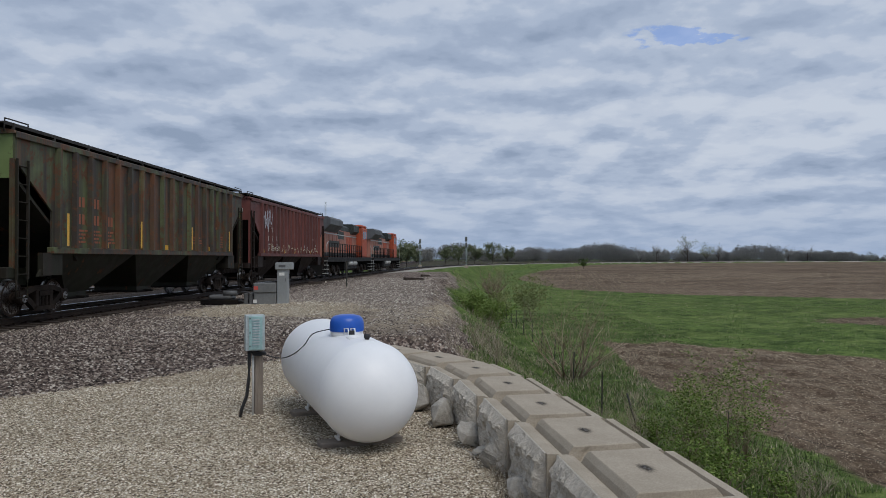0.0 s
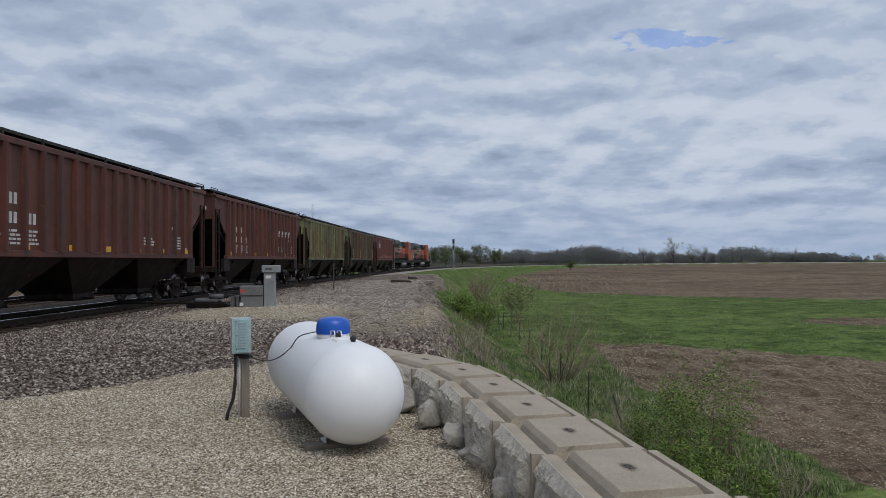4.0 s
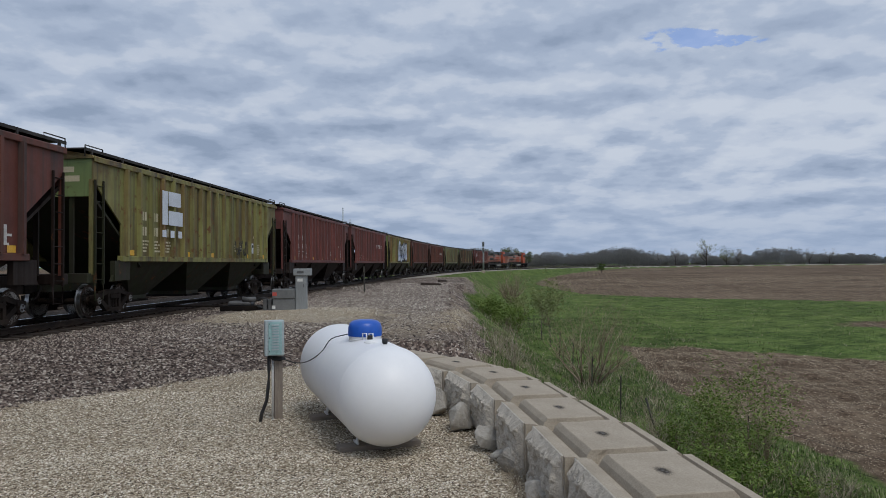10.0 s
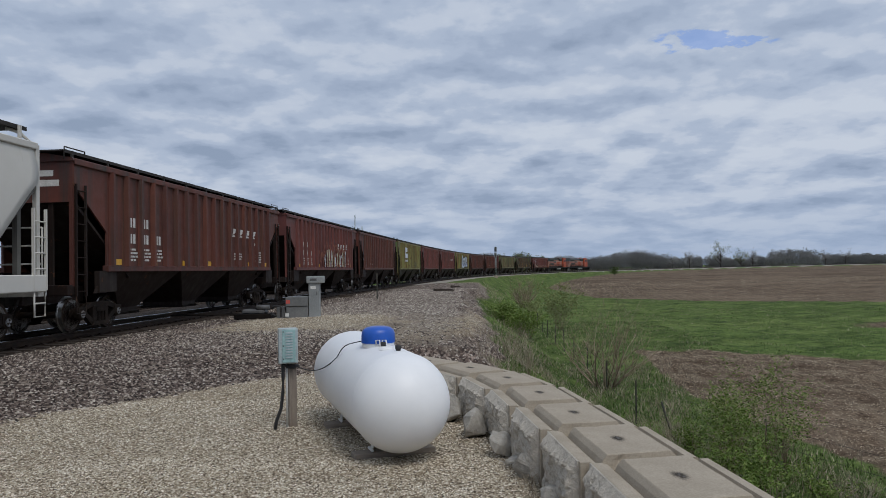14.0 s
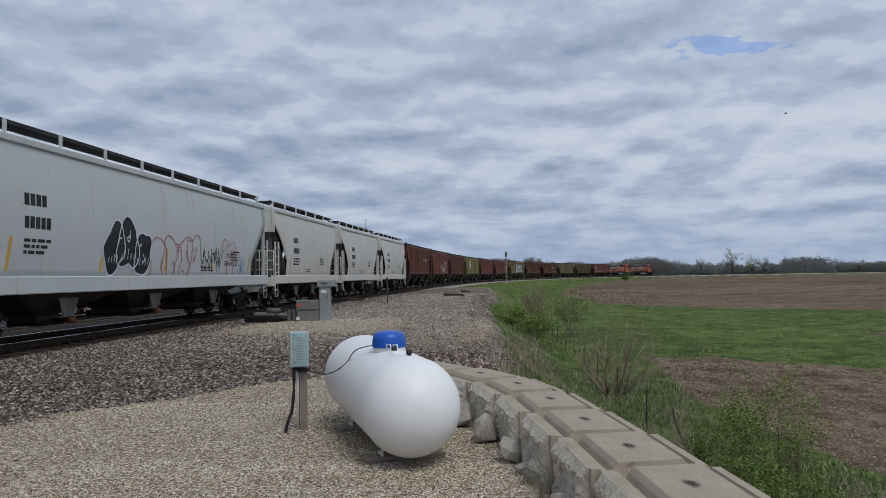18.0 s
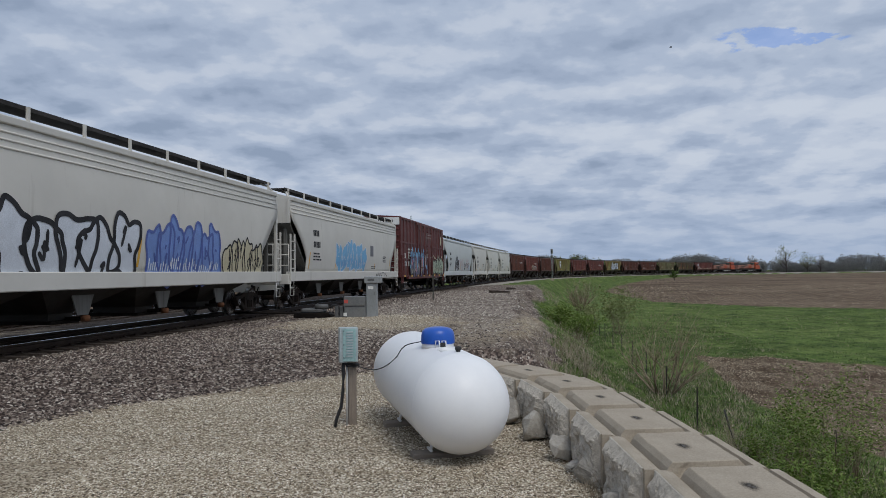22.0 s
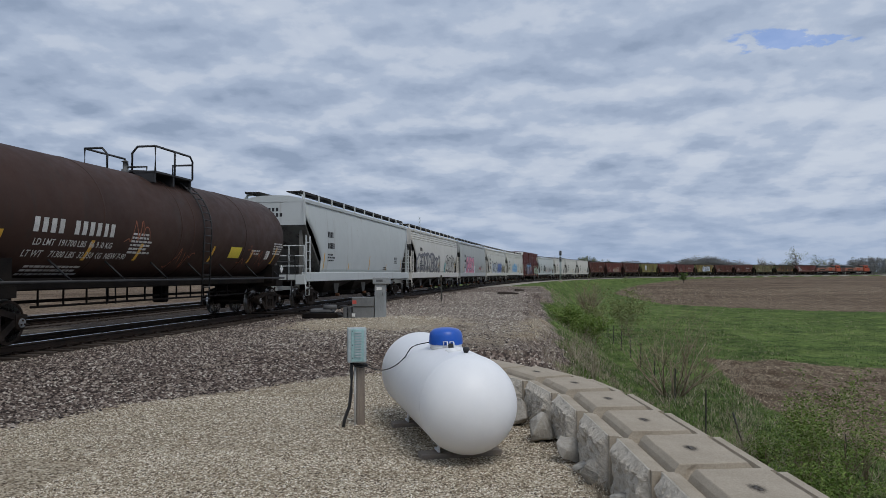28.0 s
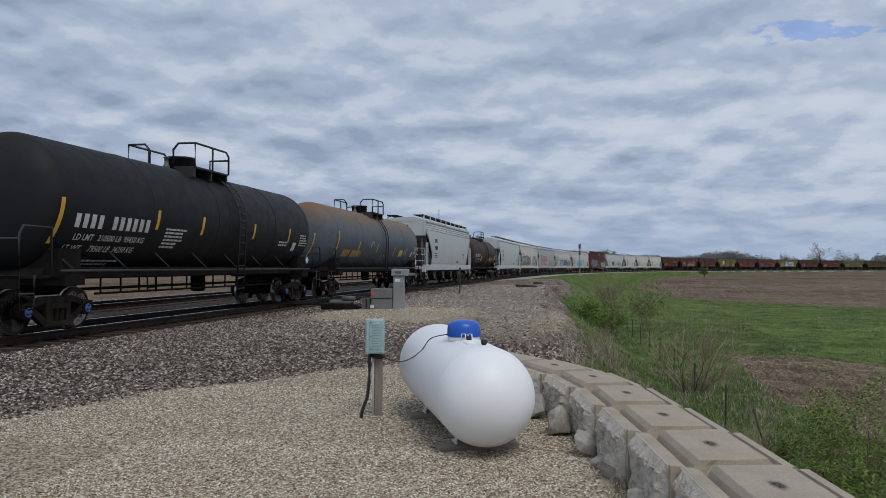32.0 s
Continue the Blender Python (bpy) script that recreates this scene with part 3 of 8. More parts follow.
def zones(x, y):
    """Height and the shares of ballast, grass and soil at places of the ground."""
    s, u = beside_line(x, y)
    # the ballast formation of both tracks
    toe = np.interp(y, TOE_Y, TOE_X)
    past = np.where(y < 15.2, toe - x, 6.0)                  # how far beyond the edge of the yard
    past = np.maximum(past, y - 14.6 + 0.12 * (x + 2))
    rise = smooth(past, -0.2, 3.4)
    top = 0.30 + 0.0 * x
    z = top * rise
    z = z + 0.10 * smooth(past, 1.5, 5) * np.exp(-((x + 4.5) / 3.0) ** 2) * np.exp(-((y - 24.5) / 3.0) ** 2)
    # the bank down to the field
    edge_u = np.interp(s, (60, 100, 150, 300), (9.5, 7.6, 5.6, 5.0))
    over = np.where(s < 60, x - np.interp(y, EDGE_Y, EDGE_X), u - edge_u)
    ragged = 0.22 * np.sin(1.1 * y + 0.6) + 0.16 * np.sin(2.7 * y + 1.9) + 0.10 * np.sin(5.3 * y)
    over = np.maximum(over + ragged * smooth(y, 12.5, 16), 0)
    lip = 0.12 * smooth(over, 0.0, 0.4)
    bank = z - lip - 0.66 * np.maximum(over - 0.15, 0)
    z = np.where(over > 0, np.maximum(bank, np.minimum(field_height(x, y), 0.1)), z)
    # the far side of the tracks
    far = np.where(u < 0, np.maximum(-21.0 - x, 0), 0)
    z = np.where(far > 0, np.maximum(z - 0.35 * far, -0.6), z)
    between = (x > -14.0) & (u < -3.2)
    mid = np.where(between, np.minimum(smooth(-u, 3.2, 6.0), smooth(x, -14.0, -11.0)), 0)
    z = z - 0.7 * mid
    ballast = np.where(over > 0, 1.0, smooth(past, -0.95, 0.55))
    ballast = np.where(far > 0, 1 - smooth(far, 0, 1.2), ballast)
    ballast = np.where((over > 0) & (y < 10.8), 0.15 * (1 - smooth(over, 0.1, 0.5)), ballast)
    grass = np.maximum(smooth(over, 0.7, 1.7), np.where(y < 10.8, smooth(over, 0.05, 0.5), 0))
    grass = np.maximum(np.maximum(grass, smooth(far, 0.4, 2.0)), 0.35 * mid)
    pad = np.exp(-(((x + 5.4) / 2.4) ** 2 + ((y - 23.2) / 2.7) ** 2) ** 2)
    ballast = ballast * (1 - 0.95 * pad)
    # far off the ballast lies on the track bed alone
    away = smooth(s, 84, 104) * (u > -9)
    ballast = ballast * (1 - away)
    grass = np.maximum(grass, away)
    # pale washed-out gravel down the slope
    drift = np.exp(-((over - 0.1 - 0.05 * (y - 20)) / 0.35) ** 2) * (y > 14) * (y < 34) * (s < 60)
    ballast = ballast * (1 - 0.45 * drift)
    # paler, mixed stone on the flat past the yard
    ballast = ballast * (1 - 0.36 * smooth(y, 15, 24) * smooth(u, 3.0, 5.0))
    # tilled soil, with a grass waterway across it
    low = np.interp(x, (6, 12, 20, 60, 200), (40, 38.5, 32.5, 20, -20))
    high = np.interp(x, (10, 15.6, 17.7, 29, 49, 120, 400), (170, 138, 106, 91, 80.5, 60, 10))
    near = smooth(x - np.interp(y, (12, 17, 25, 30, 36), (8.8, 8.5, 7.4, 7.6, 8.3)), -0.5, 0.6) * (1 - smooth(y, low - 1.2, low + 1.2))
    beyond = smooth(y, high - 4, high + 4) * smooth(u, edge_u + 7, edge_u + 14) * (x > 8)
    pocket = np.exp(-(((x - 33) / 6) ** 2 + ((y - 52) / 3.5) ** 2)) * 1.3
    soil = np.where(far > 0, 0.95 * smooth(far, 5.0, 9.0), np.clip(np.maximum(np.maximum(near, beyond), pocket * (u > 0)), 0, 1))
    outside = (np.abs(x) > 900) | (y > 900) | (y < -300)
    grass = np.where(outside, 0.75, grass)
    soil = np.where(outside & (x < 0), 0.3, soil)
    # gentle unevenness
    n = 0.03 * np.sin(x * 1.3 + 0.7 * y) * np.sin(y * 0.9 - 0.4 * x) + 0.02 * np.sin(x * 3.1) * np.cos(y * 2.7)
    z = z + n * (0.35 + 1.6 * grass + 0.8 * soil)
    flat = np.exp(-(np.minimum(np.abs(u), np.abs(x + 17.1 - 0.008 * y)) / 2.2) ** 4)
    z = z * (1 - flat * (np.abs(over) < 1e-6)) + flat * 0.235 * (np.abs(over) < 1e-6) + 0
    z = z - 0.16 * away * (np.abs(u) < 9)
    return z, ballast, grass, soil


def fouling_and_shade(x, y):
    """Ballast darkened along both tracks: oil grime, with shade by the train painted in."""
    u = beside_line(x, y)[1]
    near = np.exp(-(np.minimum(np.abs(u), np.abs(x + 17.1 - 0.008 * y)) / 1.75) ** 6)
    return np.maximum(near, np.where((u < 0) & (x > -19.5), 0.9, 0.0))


def mesh_from(name, verts, faces, mats, face_mats=None, smooth_on=False):
    me = bpy.data.meshes.new(name)
    me.from_pydata(verts, [], faces)
    for m in mats:
        me.materials.append(m)
    if face_mats is not None:
        me.polygons.foreach_set("material_index", face_mats)
    if smooth_on:
        me.polygons.foreach_set("use_smooth", [True] * len(me.polygons))
    me.update()
    return me


def build_ground():
    n = 580
    k = np.linspace(-1, 1, n)
    ax = 6.0 * np.sinh(7.0 * k)
    ax = ax / ax.max() * 3600
    gx, gy = np.meshgrid(ax - 1.0, ax + 12.0, indexing="ij")
    z, ballast, grass, soil = zones(gx, gy)
    verts = np.stack([gx, gy, z], -1).reshape(-1, 3)
    i, j = np.meshgrid(np.arange(n - 1), np.arange(n - 1), indexing="ij")
    a = (i * n + j).ravel()
    faces = np.stack([a, a + n, a + n + 1, a + 1], -1)
    me = bpy.data.meshes.new("ground")
    me.vertices.add(len(verts))
    me.vertices.foreach_set("co", verts.ravel())
    me.loops.add(faces.size)
    me.loops.foreach_set("vertex_index", faces.ravel())
    me.polygons.add(len(faces))
    me.polygons.foreach_set("loop_start", np.arange(len(faces)) * 4)
    me.polygons.foreach_set("use_smooth", [True] * len(faces))
    me.update(calc_edges=True)
    for key, v in (("ballast", ballast), ("grass", grass), ("soil", soil), ("fouled", fouling_and_shade(gx, gy))):
        me.attributes.new(key, "FLOAT", "POINT").data.foreach_set("value", np.ascontiguousarray(v.ravel(), dtype=np.float32))
    me.materials.append(M["ground"])
    tagged(new("ground", me), "pale gravel yard, dark ballast, green bank and tilled field", "ground", kind="structure")


build_ground()


def height(x, y):
    return float(zones(np.array([float(x)]), np.array([float(y)]))[0][0])


# ---- mesh helpers ----
def part(name, bm, material, parent, label="", at=None):
    """Links a bmesh as one mesh object under a thing or a part."""
    me = bpy.data.meshes.new(name)
    bm.to_mesh(me)
    bm.free()
    for m in (material if isinstance(material, (list, tuple)) else [material]):
        me.materials.append(m)
    ob = new(name, me)
    if parent is not None:
        ob.parent = parent
    if at is not None:
        ob.matrix_basis = at
    if label:
        tagged(ob, label)
    return ob


def again(ob, parent, m, name=None):
    """One more object on the same mesh."""
    o = new(name or ob.name.split(".")[0], ob.data)
    o.parent = parent
    o.matrix_basis = m
    return o


def box(bm, x0, x1, y0, y1, z0, z1, mat=0, bevel=0.0):
    m = Matrix.Translation(((x0 + x1) / 2, (y0 + y1) / 2, (z0 + z1) / 2)) @ Matrix.Diagonal((abs(x1 - x0), abs(y1 - y0), abs(z1 - z0), 1))
    vs = bmesh.ops.create_cube(bm, size=1.0, matrix=m)["verts"]
    fs = {f for v in vs for f in v.link_faces}
    if bevel:
        es = list({e for v in vs for e in v.link_edges})
        r = bmesh.ops.bevel(bm, geom=es, offset=bevel, segments=1, affect="EDGES", profile=0.5)
        fs = set(r["faces"]) | {f for f in fs if f.is_valid}
        vs = list({v for f in fs for v in f.verts})
    for f in fs:
        f.material_index = mat
    return vs


def prism(bm, outline, y0, y1, mat=0):
    """An outline in x and z, drawn out along y."""
    a = [bm.verts.new((x, y0, z)) for x, z in outline]
    b = [bm.verts.new((x, y1, z)) for x, z in outline]
    n = len(outline)
    fs = [bm.faces.new(a), bm.faces.new(b[::-1])]
    fs += [bm.faces.new((a[i], b[i], b[(i + 1) % n], a[(i + 1) % n])) for i in range(n)]
    for f in fs:
        f.material_index = mat
    bmesh.ops.recalc_face_normals(bm, faces=fs)
    return a + b


def loft(bm, rings, mat=0, closed=True, caps=True, flat=False):
    """Skins rings of equally many points."""
    rows = [[bm.verts.new(p) for p in r] for r in rings]
    fs = []
    n = len(rows[0])
    for a, b in zip(rows, rows[1:]):
        for i in range(n if closed else n - 1):
            fs.append(bm.faces.new((a[i], a[(i + 1) % n], b[(i + 1) % n], b[i])))
    if caps and closed:
        fs += [bm.faces.new(rows[0][::-1]), bm.faces.new(rows[-1])]
    for f in fs:
        f.material_index = mat
        f.smooth = not flat
    bmesh.ops.recalc_face_normals(bm, faces=fs)
    return rows


def tube(bm, points, r, mat=0, sides=6):
    """A round bar along points."""
    pts = [Vector(p) for p in points]
    rings = []
    for i, p in enumerate(pts):
        d = (pts[min(i + 1, len(pts) - 1)] - pts[max(i - 1, 0)]).normalized()
        u = d.cross(Vector((0, 0, 1)))
        u = d.cross(Vector((1, 0, 0))) if u.length < 0.05 else u
        u.normalize()
        w = d.cross(u)
        rr = r[i] if isinstance(r, (list, tuple)) else r
        rings.append([p + rr * (math.cos(2 * math.pi * k / sides) * u + math.sin(2 * math.pi * k / sides) * w) for k in range(sides)])
    loft(bm, rings, mat)


def turned(bm, profile, mat=0, sides=24, m=None):
    """A turned body: profile of (radius, height) round z, then moved by m."""
    rings = []
    for r, z in profile:
        ring = [Vector((r * math.cos(2 * math.pi * k / sides), r * math.sin(2 * math.pi * k / sides), z)) for k in range(sides)]
        rings.append([m @ p for p in ring] if m else ring)
    loft(bm, rings, mat)


def soft(bm, angle=40):
    for f in bm.faces:
        f.smooth = True
    for e in bm.edges:
        if len(e.link_faces) == 2 and e.calc_face_angle(0) > radians(angle):
            e.smooth = False


def thing(name, m, label, category, group="", kind=""):
    ob = new(name)
    ob.empty_display_size = 0.2
    ob.matrix_basis = m
    return tagged(ob, label, category, group, kind)


# ---- the train ----
def mesh_of(name, bm, mats):
    me = bpy.data.meshes.new(name)
    bm.to_mesh(me)
    bm.free()
    for m in mats:
        me.materials.append(m)
    return me


def wheelset_mesh(r, cap):
    bm = bmesh.new()
    for side in (-1, 1):
        m = Matrix.Translation((0, side * 0.72, 0)) @ Matrix.Rotation(radians(-90 * side), 4, "X")
        turned(bm, [(0.10, -0.09), (0.12, -0.085), (0.14, -0.02), (r * 0.78, -0.035), (r * 0.86, -0.07), (r + 0.03, -0.07)], 0, 28, m)
        turned(bm, [(r + 0.03, -0.07), (r + 0.028, -0.045), (r, -0.035), (r - 0.004, 0.065)], 1, 28, m)
        turned(bm, [(r - 0.004, 0.065), (r * 0.86, 0.068), (r * 0.80, 0.02), (0.15, 0.01), (0.13, 0.09), (0.1, 0.1)], 0, 28, m)
        c = Matrix.Translation((0, side * 1.06, 0)) @ Matrix.Rotation(radians(-90 * side), 4, "X")
        turned(bm, [(0.11, -0.12), (0.115, 0.02), (0.105, 0.035)], 0, 14, c)
        turned(bm, [(0.098, 0.036), (0.092, 0.052), (0.02, 0.056)], 2, 14, c)
        for k in range(3):
            q = c @ Matrix.Rotation(radians(120 * k), 4, "Z") @ Matrix.Translation((0.055, 0, 0.055))
            turned(bm, [(0.02, 0), (0.018, 0.02)], 0, 6, q)
    tube(bm, [(0, -1.02, 0), (0, 1.02, 0)], 0.085, 0, 10)
    soft(bm)
    return mesh_of("wheelset", bm, [M["wheel"], M["tread"], cap])


def truck_mesh(base, r):
    """The cast frame of a two-axle truck."""
    bm = bmesh.new()
    h = base / 2
    for side in (-1, 1):
        y0, y1 = side * 0.94, side * 1.06
        top = [(-h - 0.2, r + 0.16), (-h + 0.12, r + 0.2), (-0.42, r + 0.3), (0.42, r + 0.3), (h - 0.12, r + 0.2), (h + 0.2, r + 0.16),
               (h + 0.2, r + 0.06), (h - 0.14, r + 0.08), (0.40, r + 0.17), (-0.40, r + 0.17), (-h + 0.14, r + 0.08), (-h - 0.2, r + 0.06)]
        prism(bm, top, y0, y1)
        for d in (-1, 1):
            prism(bm, [(d * (h - 0.16), r + 0.1), (d * (h - 0.05), r + 0.02), (d * 0.42, r - 0.30), (d * 0.30, r - 0.30), (d * 0.30, r - 0.20)], y0, y1)
            prism(bm, [(d * 0.24, r - 0.3), (d * 0.36, r - 0.3), (d * 0.36, r + 0.2), (d * 0.24, r + 0.2)], y0 - 0.01, y1 + 0.01 * side)
            box(bm, d * h - 0.15, d * h + 0.15, y0 - 0.02 * side, y1 + 0.02 * side, r - 0.02, r + 0.17)
            m = Matrix.Translation((d * h, side * 1.0, r)) @ Matrix.Rotation(radians(90), 4, "X")
            turned(bm, [(0.135, -0.08), (0.15, -0.06), (0.15, 0.06), (0.135, 0.08)], 0, 14, m)
        prism(bm, [(-0.42, r - 0.32), (0.42, r - 0.32), (0.36, r - 0.22), (-0.36, r - 0.22)], y0 - 0.04 * side, y1 + 0.05 * side)
        for k in (-0.16, 0.0, 0.16):
            z0 = r - 0.22
            rings = []
            for j in range(13):
                rr = 0.062 if j % 2 else 0.046
                z = z0 + 0.26 * j / 12
                rings.append([(k + rr * math.cos(a * math.pi / 4), side * 1.0 + rr * math.sin(a * math.pi / 4), z) for a in range(8)])
            loft(bm, rings)
        box(bm, -0.24, 0.24, side * 0.9, side * 1.09, r + 0.04, r + 0.16)
    box(bm, -0.2, 0.2, -0.95, 0.95, r + 0.02, r + 0.24)
    turned(bm, [(0.2, 0.0), (0.18, 0.1)], 0, 14, Matrix.Translation((0, 0, r + 0.24)))
    for d in (-1, 1):
        box(bm, d * 0.36 - 0.05, d * 0.36 + 0.05, -0.8, 0.8, r - 0.12, r + 0.02)
    return mesh_of("truck", bm, [M["truck"]])


WHEEL_R = 0.457
SETS = {"grey": wheelset_mesh(WHEEL_R, M["cap_grey"]), "blue": wheelset_mesh(WHEEL_R, M["cap_blue"])}
TRUCK = truck_mesh(1.78, WHEEL_R)
TRAIN = []


def add_trucks(car, pivot, caps="grey"):
    for d in (1, -1):
        t = new("truck", TRUCK)
        t.parent = car
        t.matrix_basis = pose(d * pivot, 0, 0)
        for e in (1, -1):
            w = new("wheelset", SETS[caps])
            w.parent = t
            w.matrix_basis = pose(e * 0.89, 0, WHEEL_R)


def coupler(car, half, mat):
    for d in (1, -1):
        bm = bmesh.new()
        box(bm, half - 0.75, half - 0.16, -0.09, 0.09, 0.76, 0.94)
        box(bm, half - 0.2, half + 0.0, -0.17, 0.15, 0.72, 1.0, 0, 0.03)
        tube(bm, [(half - 0.3, 0.3, 0.9), (half - 0.12, 0.3, 0.62), (half + 0.0, 0.25, 0.55)], 0.03)
        part("coupler", bm, M["under"], car, at=pose(0, 0, 0, 0, 0, 0 if d > 0 else 180))


def ladder(bm, x0, x1, y, z0, z1, step=0.38, r=0.019):
    """Stiles and rungs on a car's side."""
    for x in (x0, x1):
        box(bm, x - 0.022, x + 0.022, y - 0.03, y + 0.03, z0, z1)
    for k in range(int((z1 - z0 - 0.1) / step) + 1):
        tube(bm, [(x0, y, z0 + 0.12 + k * step), (x1, y, z0 + 0.12 + k * step)], r, 0, 5)


def decal_quad(bm, x0, x1, z0, z1, out, mat=0, lean=0.0, cuts=5):
    """A painted patch that follows the right-hand side, whose y is given by out(z)."""
    rows = []
    for k in range(cuts + 1):
        z = z0 + (z1 - z0) * k / cuts
        rows.append([bm.verts.new((x + lean * (z - z0), out(z) - 0.005, z)) for x in (x0, x1)])
    for a, b in zip(rows, rows[1:]):
        bm.faces.new((a[0], a[1], b[1], b[0])).material_index = mat


def bars(bm, x0, z0, width, rows, pitch, out, rng, mat=0, high=0.55):
    """Lines of small writing as plain bars."""
    for k in range(rows):
        x = x0
        z = z0 - k * pitch
        while x < x0 + width * rng.uniform(0.7, 1.0):
            w = rng.uniform(0.8, 2.6) * pitch
            decal_quad(bm, x, x + w, z, z + pitch * high, out, mat, 0, 1)
            x += w + pitch * 0.35


def glyphs(bm, x0, z0, n, wide, high, out, mat=0, gap=0.25):
    """A mark or number as a row of plain bars, one for each character."""
    for k in range(n):
        x = x0 + k * wide * (1 + gap)
        decal_quad(bm, x, x + wide, z0, z0 + high, out, mat, 0, 2)


def lettering(bm, text, x0, z0, size, out, mat=0, bold=0.0, squeeze=1.0, lift=0.0):
    """Readable words on the right-hand side, in the built-in face."""
    cu = bpy.data.curves.new("words", "FONT")
    cu.body, cu.size, cu.offset, cu.resolution_u = text, size, bold, 2
    ob = bpy.data.objects.new("words", cu)
    scene.collection.objects.link(ob)
    me = bpy.data.meshes.new_from_object(ob.evaluated_get(bpy.context.evaluated_depsgraph_get()))
    flat = bmesh.new()
    flat.from_mesh(me)
    for k in range(1, 9 if size > 0.6 else 1):
        geom = flat.verts[:] + flat.edges[:] + flat.faces[:]
        bmesh.ops.bisect_plane(flat, geom=geom, plane_co=(0, size * 0.09 * k, 0), plane_no=(0, 1, 0))
    flat.verts.index_update()
    vs = [bm.verts.new((x0 + v.co.x * squeeze, out(z0 + v.co.y) - 0.006 - lift, z0 + v.co.y)) for v in flat.verts]
    for f in flat.faces:
        bm.faces.new([vs[v.index] for v in f.verts]).material_index = mat
    width = max((v.co.x for v in flat.verts), default=0) * squeeze
    flat.free()
    bpy.data.objects.remove(ob)
    bpy.data.curves.remove(cu)
    bpy.data.meshes.remove(me)
    return width


def stroke(bm, pts, width, out, mat=0, lift=0.0):
    """A sprayed line on the side: a ribbon with round ends."""
    fine = []
    for i in range(len(pts) - 1):
        p0, p1, p2, p3 = (pts[max(i - 1, 0)], pts[i], pts[i + 1], pts[min(i + 2, len(pts) - 1)])
        for k in range(5):
            t = k / 5
            fine.append(tuple(0.5 * (2 * b + (c - a) * t + (2 * a - 5 * b + 4 * c - d) * t * t + (3 * b - a - 3 * c + d) * t ** 3)
                              for a, b, c, d in zip(p0, p1, p2, p3)))
    fine.append(pts[-1])
    rows = []
    for i, (x, z) in enumerate(fine):
        ax, az = fine[max(i - 1, 0)]
        bx, bz = fine[min(i + 1, len(fine) - 1)]
        d = math.hypot(bx - ax, bz - az) or 1
        w = width * (0.45 if i in (0, len(fine) - 1) else 1) / 2
        nx, nz = -(bz - az) / d * w, (bx - ax) / d * w
        rows.append([bm.verts.new((x + s * nx, out(z + s * nz) - 0.006 - lift, z + s * nz)) for s in (1, -1)])
    for a, b in zip(rows, rows[1:]):
        f = bm.faces.new((a[0], a[1], b[1], b[0]))
        f.material_index = mat


def blob(bm, pts, centre, out, mat, lift):
    """A filled sprayed shape that follows the side."""
    n = len(pts)
    rings = []
    for q in (1.0, 0.66, 0.33):
        rings.append([bm.verts.new((centre[0] + (x - centre[0]) * q, out(centre[1] + (z - centre[1]) * q) - 0.006 - lift, centre[1] + (z - centre[1]) * q)) for x, z in pts])
    mid = bm.verts.new((centre[0], out(centre[1]) - 0.006 - lift, centre[1]))
    for a, b in zip(rings, rings[1:]):
        for i in range(n):
            bm.faces.new((a[i], a[(i + 1) % n], b[(i + 1) % n], b[i])).material_index = mat
    for i in range(n):
        bm.faces.new((rings[-1][i], rings[-1][(i + 1) % n], mid)).material_index = mat


def graffiti(bm, x0, z0, width, high, n, out, rng, fill, edge, weight=0.16, shade=None):
    """A row of swollen sprayed shapes, overlapping, each with an outline and inner strokes."""
    step = width / n
    for k in range(n):
        hk = high * rng.uniform(0.85, 1.12)
        cx, cz = x0 + (k + 0.5) * step + rng.uniform(-0.08, 0.08) * step, z0 + hk / 2 + rng.uniform(-0.05, 0.08) * high
        rx, rz, lean = step * rng.uniform(0.58, 0.74), hk / 2, rng.uniform(-0.25, 0.25)
        lobes, turn = rng.choice((2, 3, 4, 5)), rng.uniform(0, 6.28)
        pts = []
        for i in range(18):
            a = 2 * math.pi * i / 18
            c, d = math.cos(a), math.sin(a)
            r = (abs(c) ** 3.2 + abs(d) ** 3.2) ** (-1 / 3.2) * (1 + 0.17 * math.sin(lobes * a + turn) + rng.uniform(-0.06, 0.06))
            pts.append((cx + rx * r * c + lean * rz * r * d, max(cz + rz * r * d, z0 - 0.12)))
        w = min(step, high) * weight * 0.55
        lift = 0.0022 * (k % 3)
        if fill is not None:
            blob(bm, pts, (cx, cz), out, fill, lift)
        stroke(bm, pts + pts[:2], w, out, edge, 0.008 + lift)
        for q in range(rng.choice((1, 2, 2, 3))):
            ux, uz = cx + rng.uniform(-0.45, 0.35) * rx, cz + rng.uniform(-0.5, 0.5) * rz
            stroke(bm, [(ux, uz), (ux + rng.uniform(0.1, 0.35) * rx, uz + rng.uniform(-0.3, 0.3) * rz), (ux + rng.uniform(-0.1, 0.5) * rx, uz + rng.uniform(-0.55, 0.55) * rz)], w * 0.8, out, edge, 0.009 + lift)
        if shade is not None:
            for q in range(5):
                ux = cx + (q - 2) * 0.30 * rx
                stroke(bm, [(ux, cz - 0.62 * rz), (ux + 0.05 * rx, cz - rng.uniform(0.1, 0.4) * rz)], w * 0.6, out, shade, 0.0085 + lift)


def scrawl(bm, x0, z0, width, high, n, out, rng, mat=0, w=0.03):
    """A thin sprayed or chalked scrawl."""
    pts = [(x0 + width * (i + rng.uniform(-0.6, 0.6)) / n, z0 + high * rng.uniform(0, 1)) for i in range(n)]
    stroke(bm, pts, w, out, mat)


